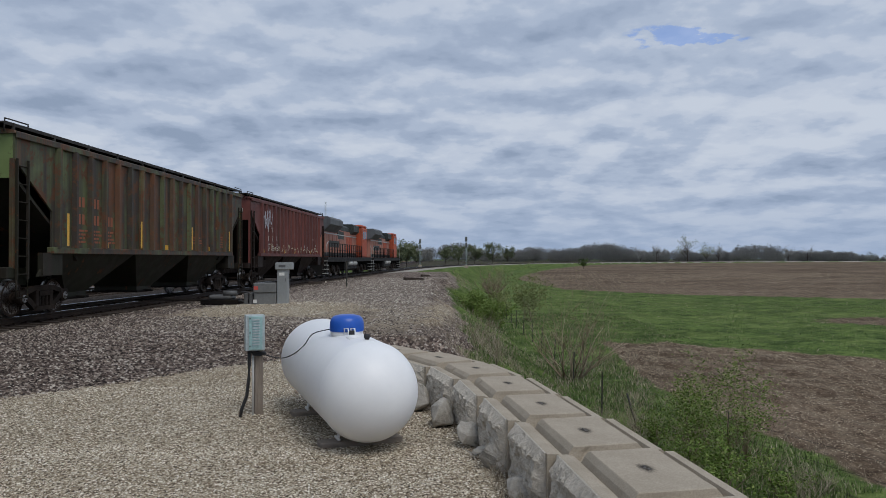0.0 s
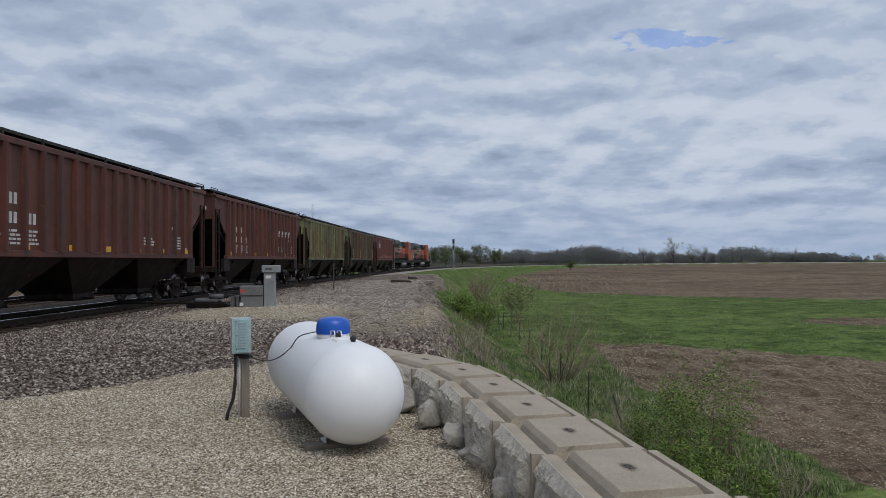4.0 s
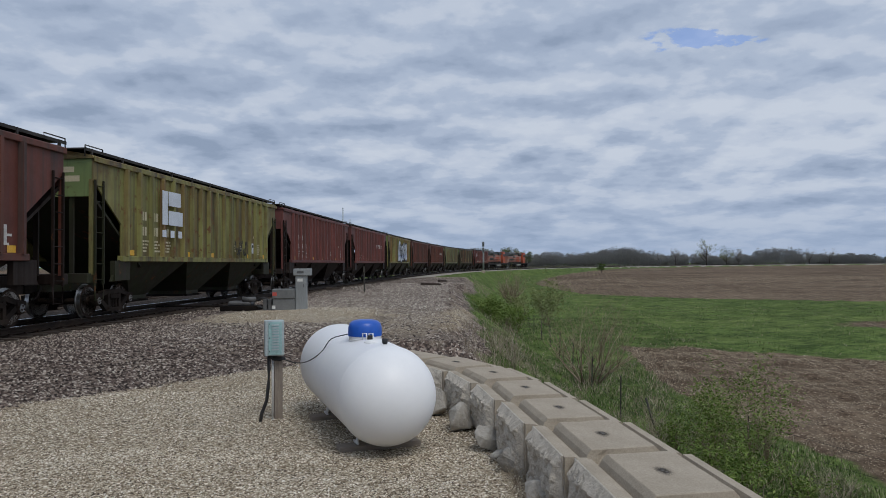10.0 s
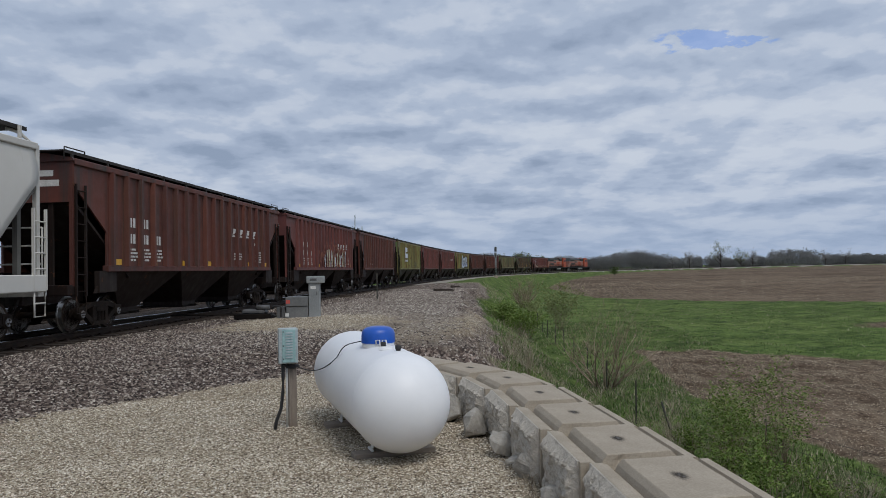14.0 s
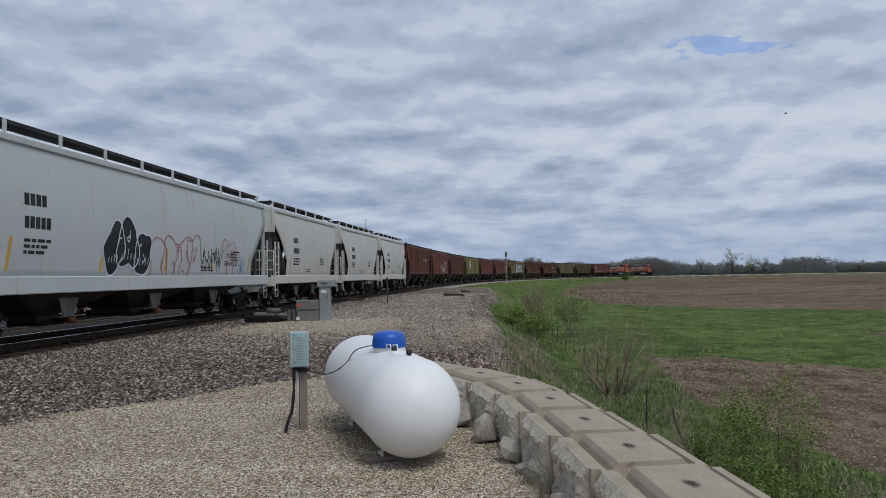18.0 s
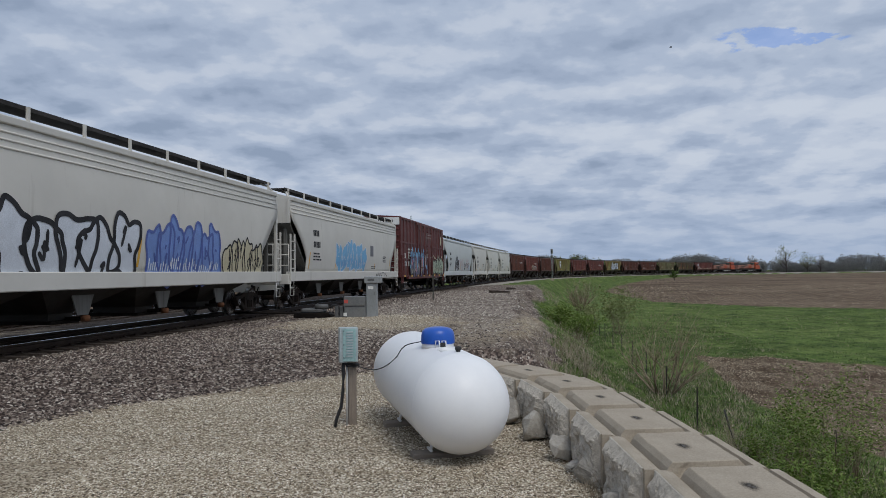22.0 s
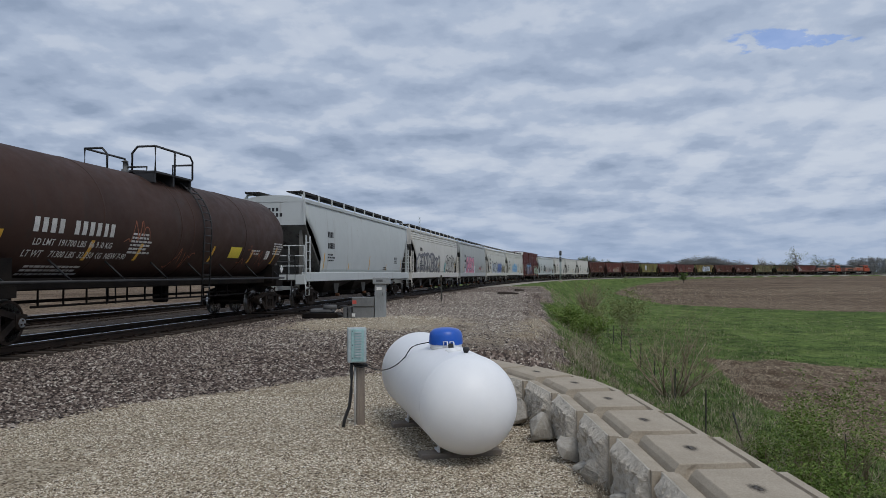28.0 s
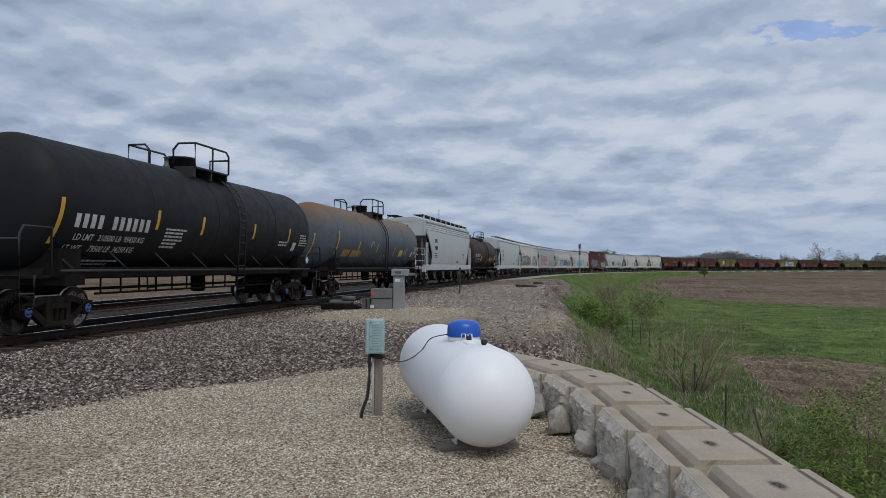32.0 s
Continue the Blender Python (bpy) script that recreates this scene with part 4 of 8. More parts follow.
def register(car, length, pivot):
    ahead = sum(c["length"] for c in TRAIN)
    TRAIN.append({"thing": car, "length": length, "ahead": ahead, "pivot": pivot})


# -- ribbed three-bay grain hoppers --
def hopper_car(paint, dark, label, posts=18, end=None):
    L, half = 17.2, 8.6
    car = thing("hopper_car", pose(0, 0, 0), label, "railway car", "grain hoppers")
    sill, top = 1.66, 4.32
    for side in (-1, 1):
        bm = bmesh.new()
        y = side * 1.48
        prism(bm, [(-half + 1.75, sill), (half - 1.75, sill), (half - 1.75, 2.62), (half - 0.25, 3.72), (half - 0.25, top), (-half + 0.25, top), (-half + 0.25, 3.72), (-half + 1.75, 2.62)], y, y - side * 0.05)
        part("side_wall", bm, paint, car)
        bm = bmesh.new()
        box(bm, -half + 0.2, half - 0.2, y - 0.04, y + 0.07 * side, top - 0.1, top + 0.05, 0, 0.012)
        part("top_chord", bm, paint, car)
        bm = bmesh.new()
        box(bm, -half + 1.7, half - 1.7, y - 0.1 * side, y + 0.08 * side, sill - 0.1, sill + 0.06, 0, 0.012)
        part("side_sill", bm, paint, car)
        first = None
        for k in range(posts):
            x = -half + 1.95 + (L - 3.9) * k / (posts - 1)
            if first is None:
                bm = bmesh.new()
                prism(bm, [(-0.080, 0), (0.080, 0), (0.050, 0.125), (-0.050, 0.125)], sill + 0.05, top - 0.08)
                bm.transform(Matrix(((1, 0, 0, 0), (0, 0, -1, 0), (0, 1, 0, 0), (0, 0, 0, 1))))
                bmesh.ops.recalc_face_normals(bm, faces=bm.faces)
                first = part("side_post", bm, paint, car, at=Matrix.Translation((x, y, 0)) @ Matrix.Rotation(0 if side < 0 else math.pi, 4, "Z"))
            else:
                again(first, car, Matrix.Translation((x, y, 0)) @ Matrix.Rotation(0 if side < 0 else math.pi, 4, "Z"))
        for d in (-1, 1):
            bm = bmesh.new()
            xa, xb = d * (half - 0.30), d * (half - 0.72)
            ladder(bm, xa, xb, side * 1.50, 0.95, 3.75, 0.42, 0.014)
            part("ladder", bm, dark, car)
            bm = bmesh.new()
            prism(bm, [(d * (half - 1.75), 1.0), (d * (half - 1.2), 1.0), (d * (half - 1.75), sill)], side * 1.46, side * 1.40)
            box(bm, d * (half - 2.2), d * (half - 1.35), side * 1.36, side * 1.50, 1.02, sill - 0.08)
            part("bolster_end", bm, dark, car)
    bm = bmesh.new()
    rings = []
    for x in (-half + 0.2, half - 0.2):
        rings.append([(x, -1.52, top), (x, -1.46, top + 0.08), (x, -0.8, top + 0.2), (x, 0, top + 0.25), (x, 0.8, top + 0.2), (x, 1.46, top + 0.08), (x, 1.52, top), (x, 0, top - 0.02)])
    loft(bm, rings, 0, True, True, True)
    part("roof", bm, paint, car)
    bm = bmesh.new()
    box(bm, -half + 1.2, half - 1.2, -0.5, 0.5, top + 0.2, top + 0.36, 0, 0.02)
    for k in range(10):
        x = -half + 1.6 + (L - 3.2) * k / 9
        box(bm, x - 0.04, x + 0.04, -0.54, 0.54, top + 0.34, top + 0.4)
    part("hatch_trough", bm, M["roofwalk"], car)
    for side in (-1, 1):
        bm = bmesh.new()
        box(bm, -half + 0.0, half - 0.0, side * 0.50, side * 1.40, top + 0.22, top + 0.25)
        box(bm, -half + 0.0, half - 0.0, side * 1.38, side * 1.41, top + 0.17, top + 0.25)
        for k in range(11):
            x = -half + 0.3 + (L - 0.6) * k / 10
            box(bm, x - 0.03, x + 0.03, side * 1.37, side * 1.43, top + 0.04, top + 0.25)
        part("running_board", bm, M["roofwalk"], car)
        for d in (-1, 1):
            bm = bmesh.new()
            tube(bm, [(d * (half - 0.9), side * 1.38, top + 0.24), (d * (half - 0.9), side * 1.38, top + 0.32), (d * (half - 0.02), side * 1.38, top + 0.32), (d * half, side * 1.38, top + 0.02)], 0.018, 0, 5)
            part("grab_iron", bm, M["roofwalk"], car)
    for d in (-1, 1):
        bm = bmesh.new()
        prism(bm, [(d * (half - 0.25), 3.3), (d * (half - 0.25), top), (d * (half - 0.31), top), (d * (half - 0.31), 3.3)], -1.43, 1.43)
        part("end_panel", bm, end or paint, car)
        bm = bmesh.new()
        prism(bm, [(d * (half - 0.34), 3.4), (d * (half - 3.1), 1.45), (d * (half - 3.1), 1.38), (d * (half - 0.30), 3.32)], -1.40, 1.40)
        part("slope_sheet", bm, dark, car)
        for y in (-0.84, 0.84):
            bm = bmesh.new()
            box(bm, d * (half - 0.36), d * (half - 0.30), y - 0.06, y + 0.06, 1.2, 3.4)
            part("end_post", bm, dark, car)
        bm = bmesh.new()
        box(bm, d * (half - 0.0), d * (half - 0.28), -1.46, 1.46, 0.98, 1.24, 0, 0.015)
        box(bm, d * half, d * (half - 2.6), -0.3, 0.3, 0.75, 1.2)
        part("end_sill", bm, dark, car)
        for side in (-1, 1):
            bm = bmesh.new()
            box(bm, d * (half - 0.25) - 0.05, d * (half - 0.25) + 0.05, side * 1.38, side * 1.46, 1.2, 3.75)
            part("corner_post", bm, paint, car)
            bm = bmesh.new()
            tube(bm, [(d * (half - 0.3), side * 1.5, 1.0), (d * (half - 0.3), side * 1.5, 0.52), (d * (half - 0.72), side * 1.5, 0.52), (d * (half - 0.72), side * 1.5, 1.0)], 0.022, 0, 5)
            part("step", bm, dark, car)
    bm = bmesh.new()
    turned(bm, [(0.24, 0), (0.26, 0.02), (0.24, 0.04)], 0, 16, Matrix.Translation((-half + 0.16, 0.75, 1.9)) @ Matrix.Rotation(radians(90), 4, "Y"))
    part("brake_wheel", bm, M["rust"], car)
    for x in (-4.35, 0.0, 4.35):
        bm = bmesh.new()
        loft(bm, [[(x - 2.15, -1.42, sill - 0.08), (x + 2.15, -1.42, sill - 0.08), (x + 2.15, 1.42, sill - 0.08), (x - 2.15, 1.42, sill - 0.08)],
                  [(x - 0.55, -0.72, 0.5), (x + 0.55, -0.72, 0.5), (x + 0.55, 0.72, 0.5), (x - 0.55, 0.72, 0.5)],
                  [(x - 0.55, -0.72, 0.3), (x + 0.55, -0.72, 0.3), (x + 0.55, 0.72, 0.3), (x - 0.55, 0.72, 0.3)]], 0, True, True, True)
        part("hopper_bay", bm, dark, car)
        bm = bmesh.new()
        box(bm, x - 0.62, x + 0.62, -0.78, 0.78, 0.3, 0.37, 0, 0.01)
        tube(bm, [(x, -1.0, 0.36), (x, 1.0, 0.36)], 0.035)
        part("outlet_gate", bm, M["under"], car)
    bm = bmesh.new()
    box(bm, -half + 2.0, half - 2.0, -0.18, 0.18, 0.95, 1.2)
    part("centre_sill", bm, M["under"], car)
    coupler(car, half + 0.45, M["under"])
    return car


SIDE_FLAT = lambda z: -1.485
SIDE_POST = lambda z: -1.611


def hopper_marks(car, rng, ink, chips=True, big=None, spray=None):
    bm = bmesh.new()
    half = 8.6
    decal_quad(bm, half - 2.75, half - 2.41, 1.95, 2.35, SIDE_FLAT, 0, 0, 1)
    decal_quad(bm, half - 3.7, half - 3.52, 2.62, 2.72, SIDE_FLAT, 0, 0, 1)
    for k in range(3):
        x = -5.64 + 0.782 * k
        if k < 2:
            glyphs(bm, x, 2.82, 2, 0.13, 0.27, SIDE_FLAT, 0, 0.45)
        glyphs(bm, x, 2.36, 2, 0.13, 0.27, SIDE_FLAT, 0, 0.45)
        bars(bm, x - 0.1, 2.16, 0.5, 4, 0.1, SIDE_FLAT, rng)
    bars(bm, half - 3.6, 2.3, 1.2, 5, 0.1, SIDE_FLAT, rng)
    bars(bm, 2.5, 2.2, 0.9, 3, 0.1, SIDE_FLAT, rng)
    tagged(part("stencilled_data", bm, ink, car, "rows of faded stencilled writing"), kind="stuff")
    bm = bmesh.new()
    rows = [[bm.verts.new((-half + 0.245, y, z)) for y in (-0.35, -0.95)] for z in (3.95, 4.1)]
    bm.faces.new((rows[0][0], rows[0][1], rows[1][1], rows[1][0]))
    rows = [[bm.verts.new((-half + 0.245, y, z)) for y in (-0.2, -1.1)] for z in (3.7, 3.86)]
    bm.faces.new((rows[0][0], rows[0][1], rows[1][1], rows[1][0]))
    part("end_number", bm, ink, car, "pale number panel on the end")
    if big:
        x, z = big
        for k in range(4):
            bm = bmesh.new()
            bm.faces.new([bm.verts.new((x + u, SIDE_POST(z) - 0.005, z + w)) for u, w in ((0.02, -0.06), (0.31, -0.06), (0.32, -0.01), (0.13, -0.01), (0.15, 0.06), (0.32, 0.06), (0.40, 0.25), (0.14, 0.25), (0.05, -0.01))])
            part("slanted_mark", bm, ink, car, "slanted pale block of a worn emblem")
            x += 0.782
    if chips:
        for k in range(7):
            x = -half + 2.2 + k * 2.1
            bm = bmesh.new()
            if chips == "tall" and k % 2 == 0:
                decal_quad(bm, x, x + 0.11, 1.76, 2.6, SIDE_POST, 0, 0, 1)
            else:
                decal_quad(bm, x, x + 0.30, 1.74, 1.9, SIDE_FLAT, 0, 0, 1)
            part("reflector", bm, M["yellow"], car, "small yellow reflector")
    if spray:
        bm = bmesh.new()
        spray(bm)
        part("graffiti", bm, [M[k] for k in ("spray_white", "black_ink", "spray_blue", "spray_cream", "chalk_rust")], car, "sprayed swollen shapes in several colours")


M["spray_white"] = plain("sprayed_white", (0.62, 0.66, 0.72), 0.5)
M["spray_blue"] = plain("sprayed_blue", (0.15, 0.25, 0.56), 0.5)
M["spray_cream"] = plain("sprayed_cream", (0.52, 0.47, 0.32), 0.5)
M["spray_pink"] = surface("sprayed_pink", (0.62, 0.17, 0.27), (0.72, 0.30, 0.38), 14, 5, 0.5, 0, 0.0)
M["spray_teal"] = plain("sprayed_teal", (0.15, 0.42, 0.42), 0.5)
M["spray_sky"] = plain("sprayed_sky", (0.16, 0.42, 0.68), 0.5)
M["spray_grey"] = plain("sprayed_grey", (0.13, 0.13, 0.15), 0.5)
M["spray_violet"] = plain("sprayed_violet", (0.10, 0.08, 0.16), 0.5)
M["spray_green"] = plain("sprayed_pale_green", (0.42, 0.50, 0.37), 0.5)
M["spray_navy"] = plain("sprayed_navy", (0.07, 0.11, 0.36), 0.5)
M["spray_red"] = plain("sprayed_red", (0.32, 0.03, 0.04), 0.5)
M["spray_brick"] = plain("sprayed_brick_red", (0.42, 0.12, 0.12), 0.5)
M["chalk"] = plain("chalk_line", (0.5, 0.5, 0.48), 0.7)
M["chalk_rust"] = plain("rusty_scratch", (0.30, 0.10, 0.05), 0.7)

RED_A = freight("oxide_red_paint", (0.122, 0.033, 0.021), wear=0.3, dirt=0.75, drip=0.3, patch=(0.080, 0.023, 0.016))
RED_B = freight("maroon_paint", (0.158, 0.046, 0.038), wear=0.2, dirt=0.5, drip=0.15, patch=(0.108, 0.034, 0.030))
# dark copy of the reds: shade under the car in the colour, plus dirt
RED_SHADED = freight("dark_red_underside", (0.018, 0.011, 0.009), wear=0.3, dirt=0.8)
GREEN_Y = freight("yellow_green_paint", (0.225, 0.220, 0.068), rust=(0.13, 0.055, 0.020), wear=0.5, dirt=0.8, drip=0.6, patch=(0.155, 0.120, 0.038))
GREEN_D = freight("olive_paint", (0.100, 0.120, 0.050), rust=(0.105, 0.042, 0.018), wear=0.8, dirt=1.1, drip=0.75, patch=(0.045, 0.033, 0.024))
GREEN_E = freight("dark_green_paint", (0.19, 0.225, 0.105), rust=(0.10, 0.055, 0.026), wear=0.6, dirt=1.0, drip=0.7, patch=(0.12, 0.095, 0.042))
GREEN_P = freight("bright_green_paint", (0.17, 0.235, 0.085), rust=(0.08, 0.042, 0.02), wear=0.3, dirt=0.4)
# the greens again, darkened for shade beneath the body, with dirt
GREEN_SHADED = freight("green_underside", (0.028, 0.031, 0.016), wear=0.4, dirt=0.9)
OLIVE_SHADED = freight("olive_underside", (0.024, 0.025, 0.016), wear=0.4, dirt=0.9)


def spray_h6(bm):
    rng = random.Random(5)
    graffiti(bm, -2.3, 1.78, 6.4, 2.0, 5, SIDE_POST, rng, 0, 1, 0.2, 2)
    for k in range(6):
        stroke(bm, [(-1.9 + 1.05 * k, 3.3), (-1.8 + 1.05 * k, 3.75), (-1.5 + 1.05 * k, 3.35)], 0.07, SIDE_POST, 2)
    for k in range(7):
        scrawl(bm, -2.2 + 0.9 * k, 1.9, 0.8, 1.5, 5, lambda z: -1.625, rng, 1, 0.11)


def spray_h11(bm):
    rng = random.Random(8)
    for k in range(5):
        scrawl(bm, -2.5 + 0.28 * k, 1.85, 0.45, 0.9, 4, SIDE_POST, rng, 4, 0.05)
    graffiti(bm, -1.3, 1.76, 6.0, 1.25, 8, SIDE_POST, rng, None, 4, 0.10)
    for k in range(13):
        x = -1.2 + 0.45 * k
        stroke(bm, [(x, 1.76), (x + rng.uniform(-0.1, 0.2), 2.2), (x + rng.uniform(-0.1, 0.25), rng.uniform(2.4, 3.0))], rng.uniform(0.12, 0.26), SIDE_POST, 3 if k % 3 else 0, 0.0)
    for k in range(8):
        scrawl(bm, -1.2 + 0.7 * k, 1.85, 0.6, 0.9, 4, lambda z: -1.622, rng, 1, 0.04)


def spray_h9(bm):
    rng = random.Random(9)
    for k in range(6):
        scrawl(bm, 2.2 + 0.25 * k, 1.8, 0.5, 0.7, 5, SIDE_POST, rng, 1, 0.05)
    for x0, x1, z0, z1 in ((-4.5, -4.1, 2.75, 3.85), (-4.05, -3.1, 3.38, 3.85), (-4.05, -2.95, 2.75, 3.22), (-4.5, -4.2, 2.35, 2.58), (-3.9, -3.6, 2.35, 2.58), (-3.3, -3.0, 2.35, 2.58)):
        decal_quad(bm, x0, x1, z0, z1, SIDE_POST, 0, 0, 1)
    decal_quad(bm, 4.45, 4.95, 1.95, 2.4, SIDE_FLAT, 0, 0, 1)
    for x, z in ((4.5, 2.2), (4.75, 2.2), (4.5, 2.02)):
        decal_quad(bm, x, x + 0.16, z, z + 0.13, lambda z: -1.492, 1, 0, 1)


def spray_h1(bm):
    rng = random.Random(3)
    for k in range(5):
        scrawl(bm, -6.6 + 0.3 * k, 2.9, 0.5, 1.1, 5, SIDE_POST, rng, 0, 0.05)
    for k in range(16):
        scrawl(bm, -5.5 + 0.72 * k, 1.8, 0.5, 0.4, 4, SIDE_POST, rng, 3, 0.05)


# -- smooth-sided covered hoppers --
def bowed(z):
    """The bowed right-hand side of a covered hopper."""
    k = (z - 2.75) / 1.7
    return -1.56 + 0.16 * k * k


def covered_hopper(length, paint, dark, label, bays=4, lines=False, cut=1.7):
    half = length / 2 - 0.45
    car = thing("covered_hopper", pose(0, 0, 0), label, "railway car", "covered hoppers")
    sill, top = 1.45, 4.42
    for side in (-1, 1):
        # the side sheet, with rounded cut-outs over the trucks
        bm = bmesh.new()
        nx, nz = 40, 14
        grid = {}
        for j in range(nz + 1):
            z = sill + (top - sill) * j / nz
            low = min(1.0, max(0.0, (3.62 - z) / 1.55))
            inset = 0.28 + cut * low ** 0.85
            for i in range(nx + 1):
                u = -1 + 2 * i / nx
                x = u * (half - inset)
                grid[i, j] = bm.verts.new((x, -side * bowed(z), z))
        for i in range(nx):
            for j in range(nz):
                f = bm.faces.new((grid[i, j], grid[i + 1, j], grid[i + 1, j + 1], grid[i, j + 1]))
                f.smooth = True
        bmesh.ops.recalc_face_normals(bm, faces=bm.faces)
        bmesh.ops.solidify(bm, geom=bm.faces[:], thickness=0.03)
        part("side_wall", bm, paint, car)
        bm = bmesh.new()
        box(bm, -half + 0.25, half - 0.25, side * 1.36, side * 1.475, top - 0.06, top + 0.1, 0, 0.02)
        part("top_chord", bm, paint, car)
        bm = bmesh.new()
        box(bm, -half + 0.1, half - 0.1, side * 1.34, side * 1.56, sill - 0.34, sill + 0.05, 0, 0.02)
        part("side_sill", bm, paint, car)
        if lines:
            for k in range(3):
                z = top - 0.22 - 0.16 * k
                bm = bmesh.new()
                tube(bm, [(-half + 0.35, -side * bowed(z), z), (half - 0.35, -side * bowed(z), z)], 0.028, 0, 5)
                part("stiffening_rib", bm, paint, car)
        # roof walk with its brackets
        bm = bmesh.new()
        box(bm, -half + 0.3, half - 0.3, side * 0.6, side * 1.22, top + 0.40, top + 0.44)
        box(bm, -half + 0.3, half - 0.3, side * 1.2, side * 1.23, top + 0.37, top + 0.46)
        part("running_board", bm, M["roofwalk"], car)
        first = None
        count = max(7, int(length / 1.8))
        for k in range(count):
            x = -half + 0.6 + (2 * half - 1.2) * k / (count - 1)
            if first is None:
                bm = bmesh.new()
                box(bm, -0.035, 0.035, side * 1.235, side * 1.29, top + 0.0, top + 0.45)
                first = part("walk_bracket", bm, paint, car, at=pose(x, 0, 0))
            else:
                again(first, car, pose(x, 0, 0))
        for d in (-1, 1):
            bm = bmesh.new()
            ladder(bm, d * (half - 0.10), d * (half - 0.55), side * 1.54, 1.15, 3.0, 0.36)
            part("ladder", bm, paint, car)
            bm = bmesh.new()
            box(bm, d * (half - 0.25) - 0.06, d * (half - 0.25) + 0.06, side * 1.36, side * 1.46, 1.3 if d > 0 else 3.45, top + 0.05)
            tube(bm, [(d * (half - 0.25), side * 1.41, top), (d * (half - 0.5), side * 1.2, top + 0.3), (d * (half - 0.7), side * 1.0, top + 0.38)], 0.04, 0, 5)
            part("corner_post", bm, paint, car)
            bm = bmesh.new()
            tube(bm, [(d * (half - 0.1), side * 1.52, 1.15), (d * (half - 0.1), side * 1.52, 0.55), (d * (half - 0.5), side * 1.52, 0.55), (d * (half - 0.5), side * 1.52, 1.15)], 0.022, 0, 5)
            tube(bm, [(d * (half - 0.1), side * 1.52, 0.85), (d * (half - 0.5), side * 1.52, 0.85)], 0.02, 0, 5)
            part("step", bm, paint, car)
    bm = bmesh.new()
    rings = []
    for x in (-half + 0.28, half - 0.28):
        rings.append([(x, 1.42 * math.sin(a), top - 0.02 + 0.30 * math.cos(a)) for a in np.linspace(-math.pi / 2, math.pi / 2, 11)] + [(x, 0, top - 0.05)])
    loft(bm, rings, 0, True, True, True)
    part("roof", bm, paint, car)
    for k in range(4):
        bm = bmesh.new()
        x = -half + 2.0 + (2 * half - 4) * k / 3
        box(bm, x - 0.9, x + 0.9, -0.4, 0.4, top + 0.22, top + 0.36, 0, 0.02)
        part("roof_hatch", bm, paint, car)
    for d in (-1, 1):
        bm = bmesh.new()
        prism(bm, [(d * (half - 0.28), 3.45), (d * (half - 0.28), top), (d * (half - 0.33), top), (d * (half - 0.33), 3.45)], -1.40, 1.40)
        part("end_panel", bm, paint, car)
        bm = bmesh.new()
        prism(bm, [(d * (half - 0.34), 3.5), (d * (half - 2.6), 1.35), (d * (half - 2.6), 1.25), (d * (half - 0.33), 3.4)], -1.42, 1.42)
        part("slope_sheet", bm, M["shaded_grey"], car)
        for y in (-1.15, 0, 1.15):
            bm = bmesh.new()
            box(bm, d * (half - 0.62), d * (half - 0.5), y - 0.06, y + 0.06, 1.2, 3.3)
            part("end_post", bm, M["shaded_grey"], car)
        bm = bmesh.new()
        box(bm, d * half, d * (half - 0.3), -1.5, 1.5, 1.0, 1.4, 0, 0.015)
        box(bm, d * half, d * (half - 2.6), -0.3, 0.3, 0.75, 1.2)
        part("end_sill", bm, paint, car)
        bm = bmesh.new()
        for k in range(3):
            tube(bm, [(d * (half - 0.1), -1.45, 1.75 + 0.42 * k), (d * (half - 0.1), 1.45, 1.75 + 0.42 * k)], 0.02, 0, 5)
        for y in (-1.45, -0.8, 0.8, 1.45):
            tube(bm, [(d * (half - 0.1), y, 1.3), (d * (half - 0.1), y, 2.6)], 0.022, 0, 5)
        part("end_railing", bm, paint, car)
    n = bays
    reach = 2 * half - 5.6
    for k in range(n):
        x = -reach / 2 + reach * (k + 0.5) / n
        w = reach / n / 2
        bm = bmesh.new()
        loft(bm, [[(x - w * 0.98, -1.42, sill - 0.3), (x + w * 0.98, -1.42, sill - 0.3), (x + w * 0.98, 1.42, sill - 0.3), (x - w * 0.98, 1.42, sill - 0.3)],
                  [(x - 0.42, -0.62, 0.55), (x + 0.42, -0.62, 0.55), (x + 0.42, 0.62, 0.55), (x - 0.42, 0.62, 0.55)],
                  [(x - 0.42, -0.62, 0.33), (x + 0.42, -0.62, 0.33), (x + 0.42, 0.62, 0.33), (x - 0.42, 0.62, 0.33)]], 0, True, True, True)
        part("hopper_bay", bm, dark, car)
        bm = bmesh.new()
        box(bm, x - 0.5, x + 0.5, -0.75, 0.75, 0.32, 0.4, 0, 0.01)
        tube(bm, [(x + 0.2, -1.15, 0.42), (x + 0.2, 1.15, 0.42)], 0.05, 0, 8)
        part("outlet_gate", bm, M["under"], car)
        for side in (-1, 1):
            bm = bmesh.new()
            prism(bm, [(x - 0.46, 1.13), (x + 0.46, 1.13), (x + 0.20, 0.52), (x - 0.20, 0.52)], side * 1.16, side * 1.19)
            part("bay_plate", bm, M["shaded_grey"], car)
            bm = bmesh.new()
            tube(bm, [(x + 0.02, side * 1.15, 0.44), (x + 0.02, side * 1.32, 0.44)], 0.075, 0, 10)
            part("gate_end", bm, M["rust"], car, "rusty round gate fitting")
    bm = bmesh.new()
    box(bm, -half + 2.0, half - 2.0, -0.18, 0.18, 0.95, 1.15)
    part("centre_sill", bm, M["under"], car)
    coupler(car, half + 0.45, M["under"])
    return car


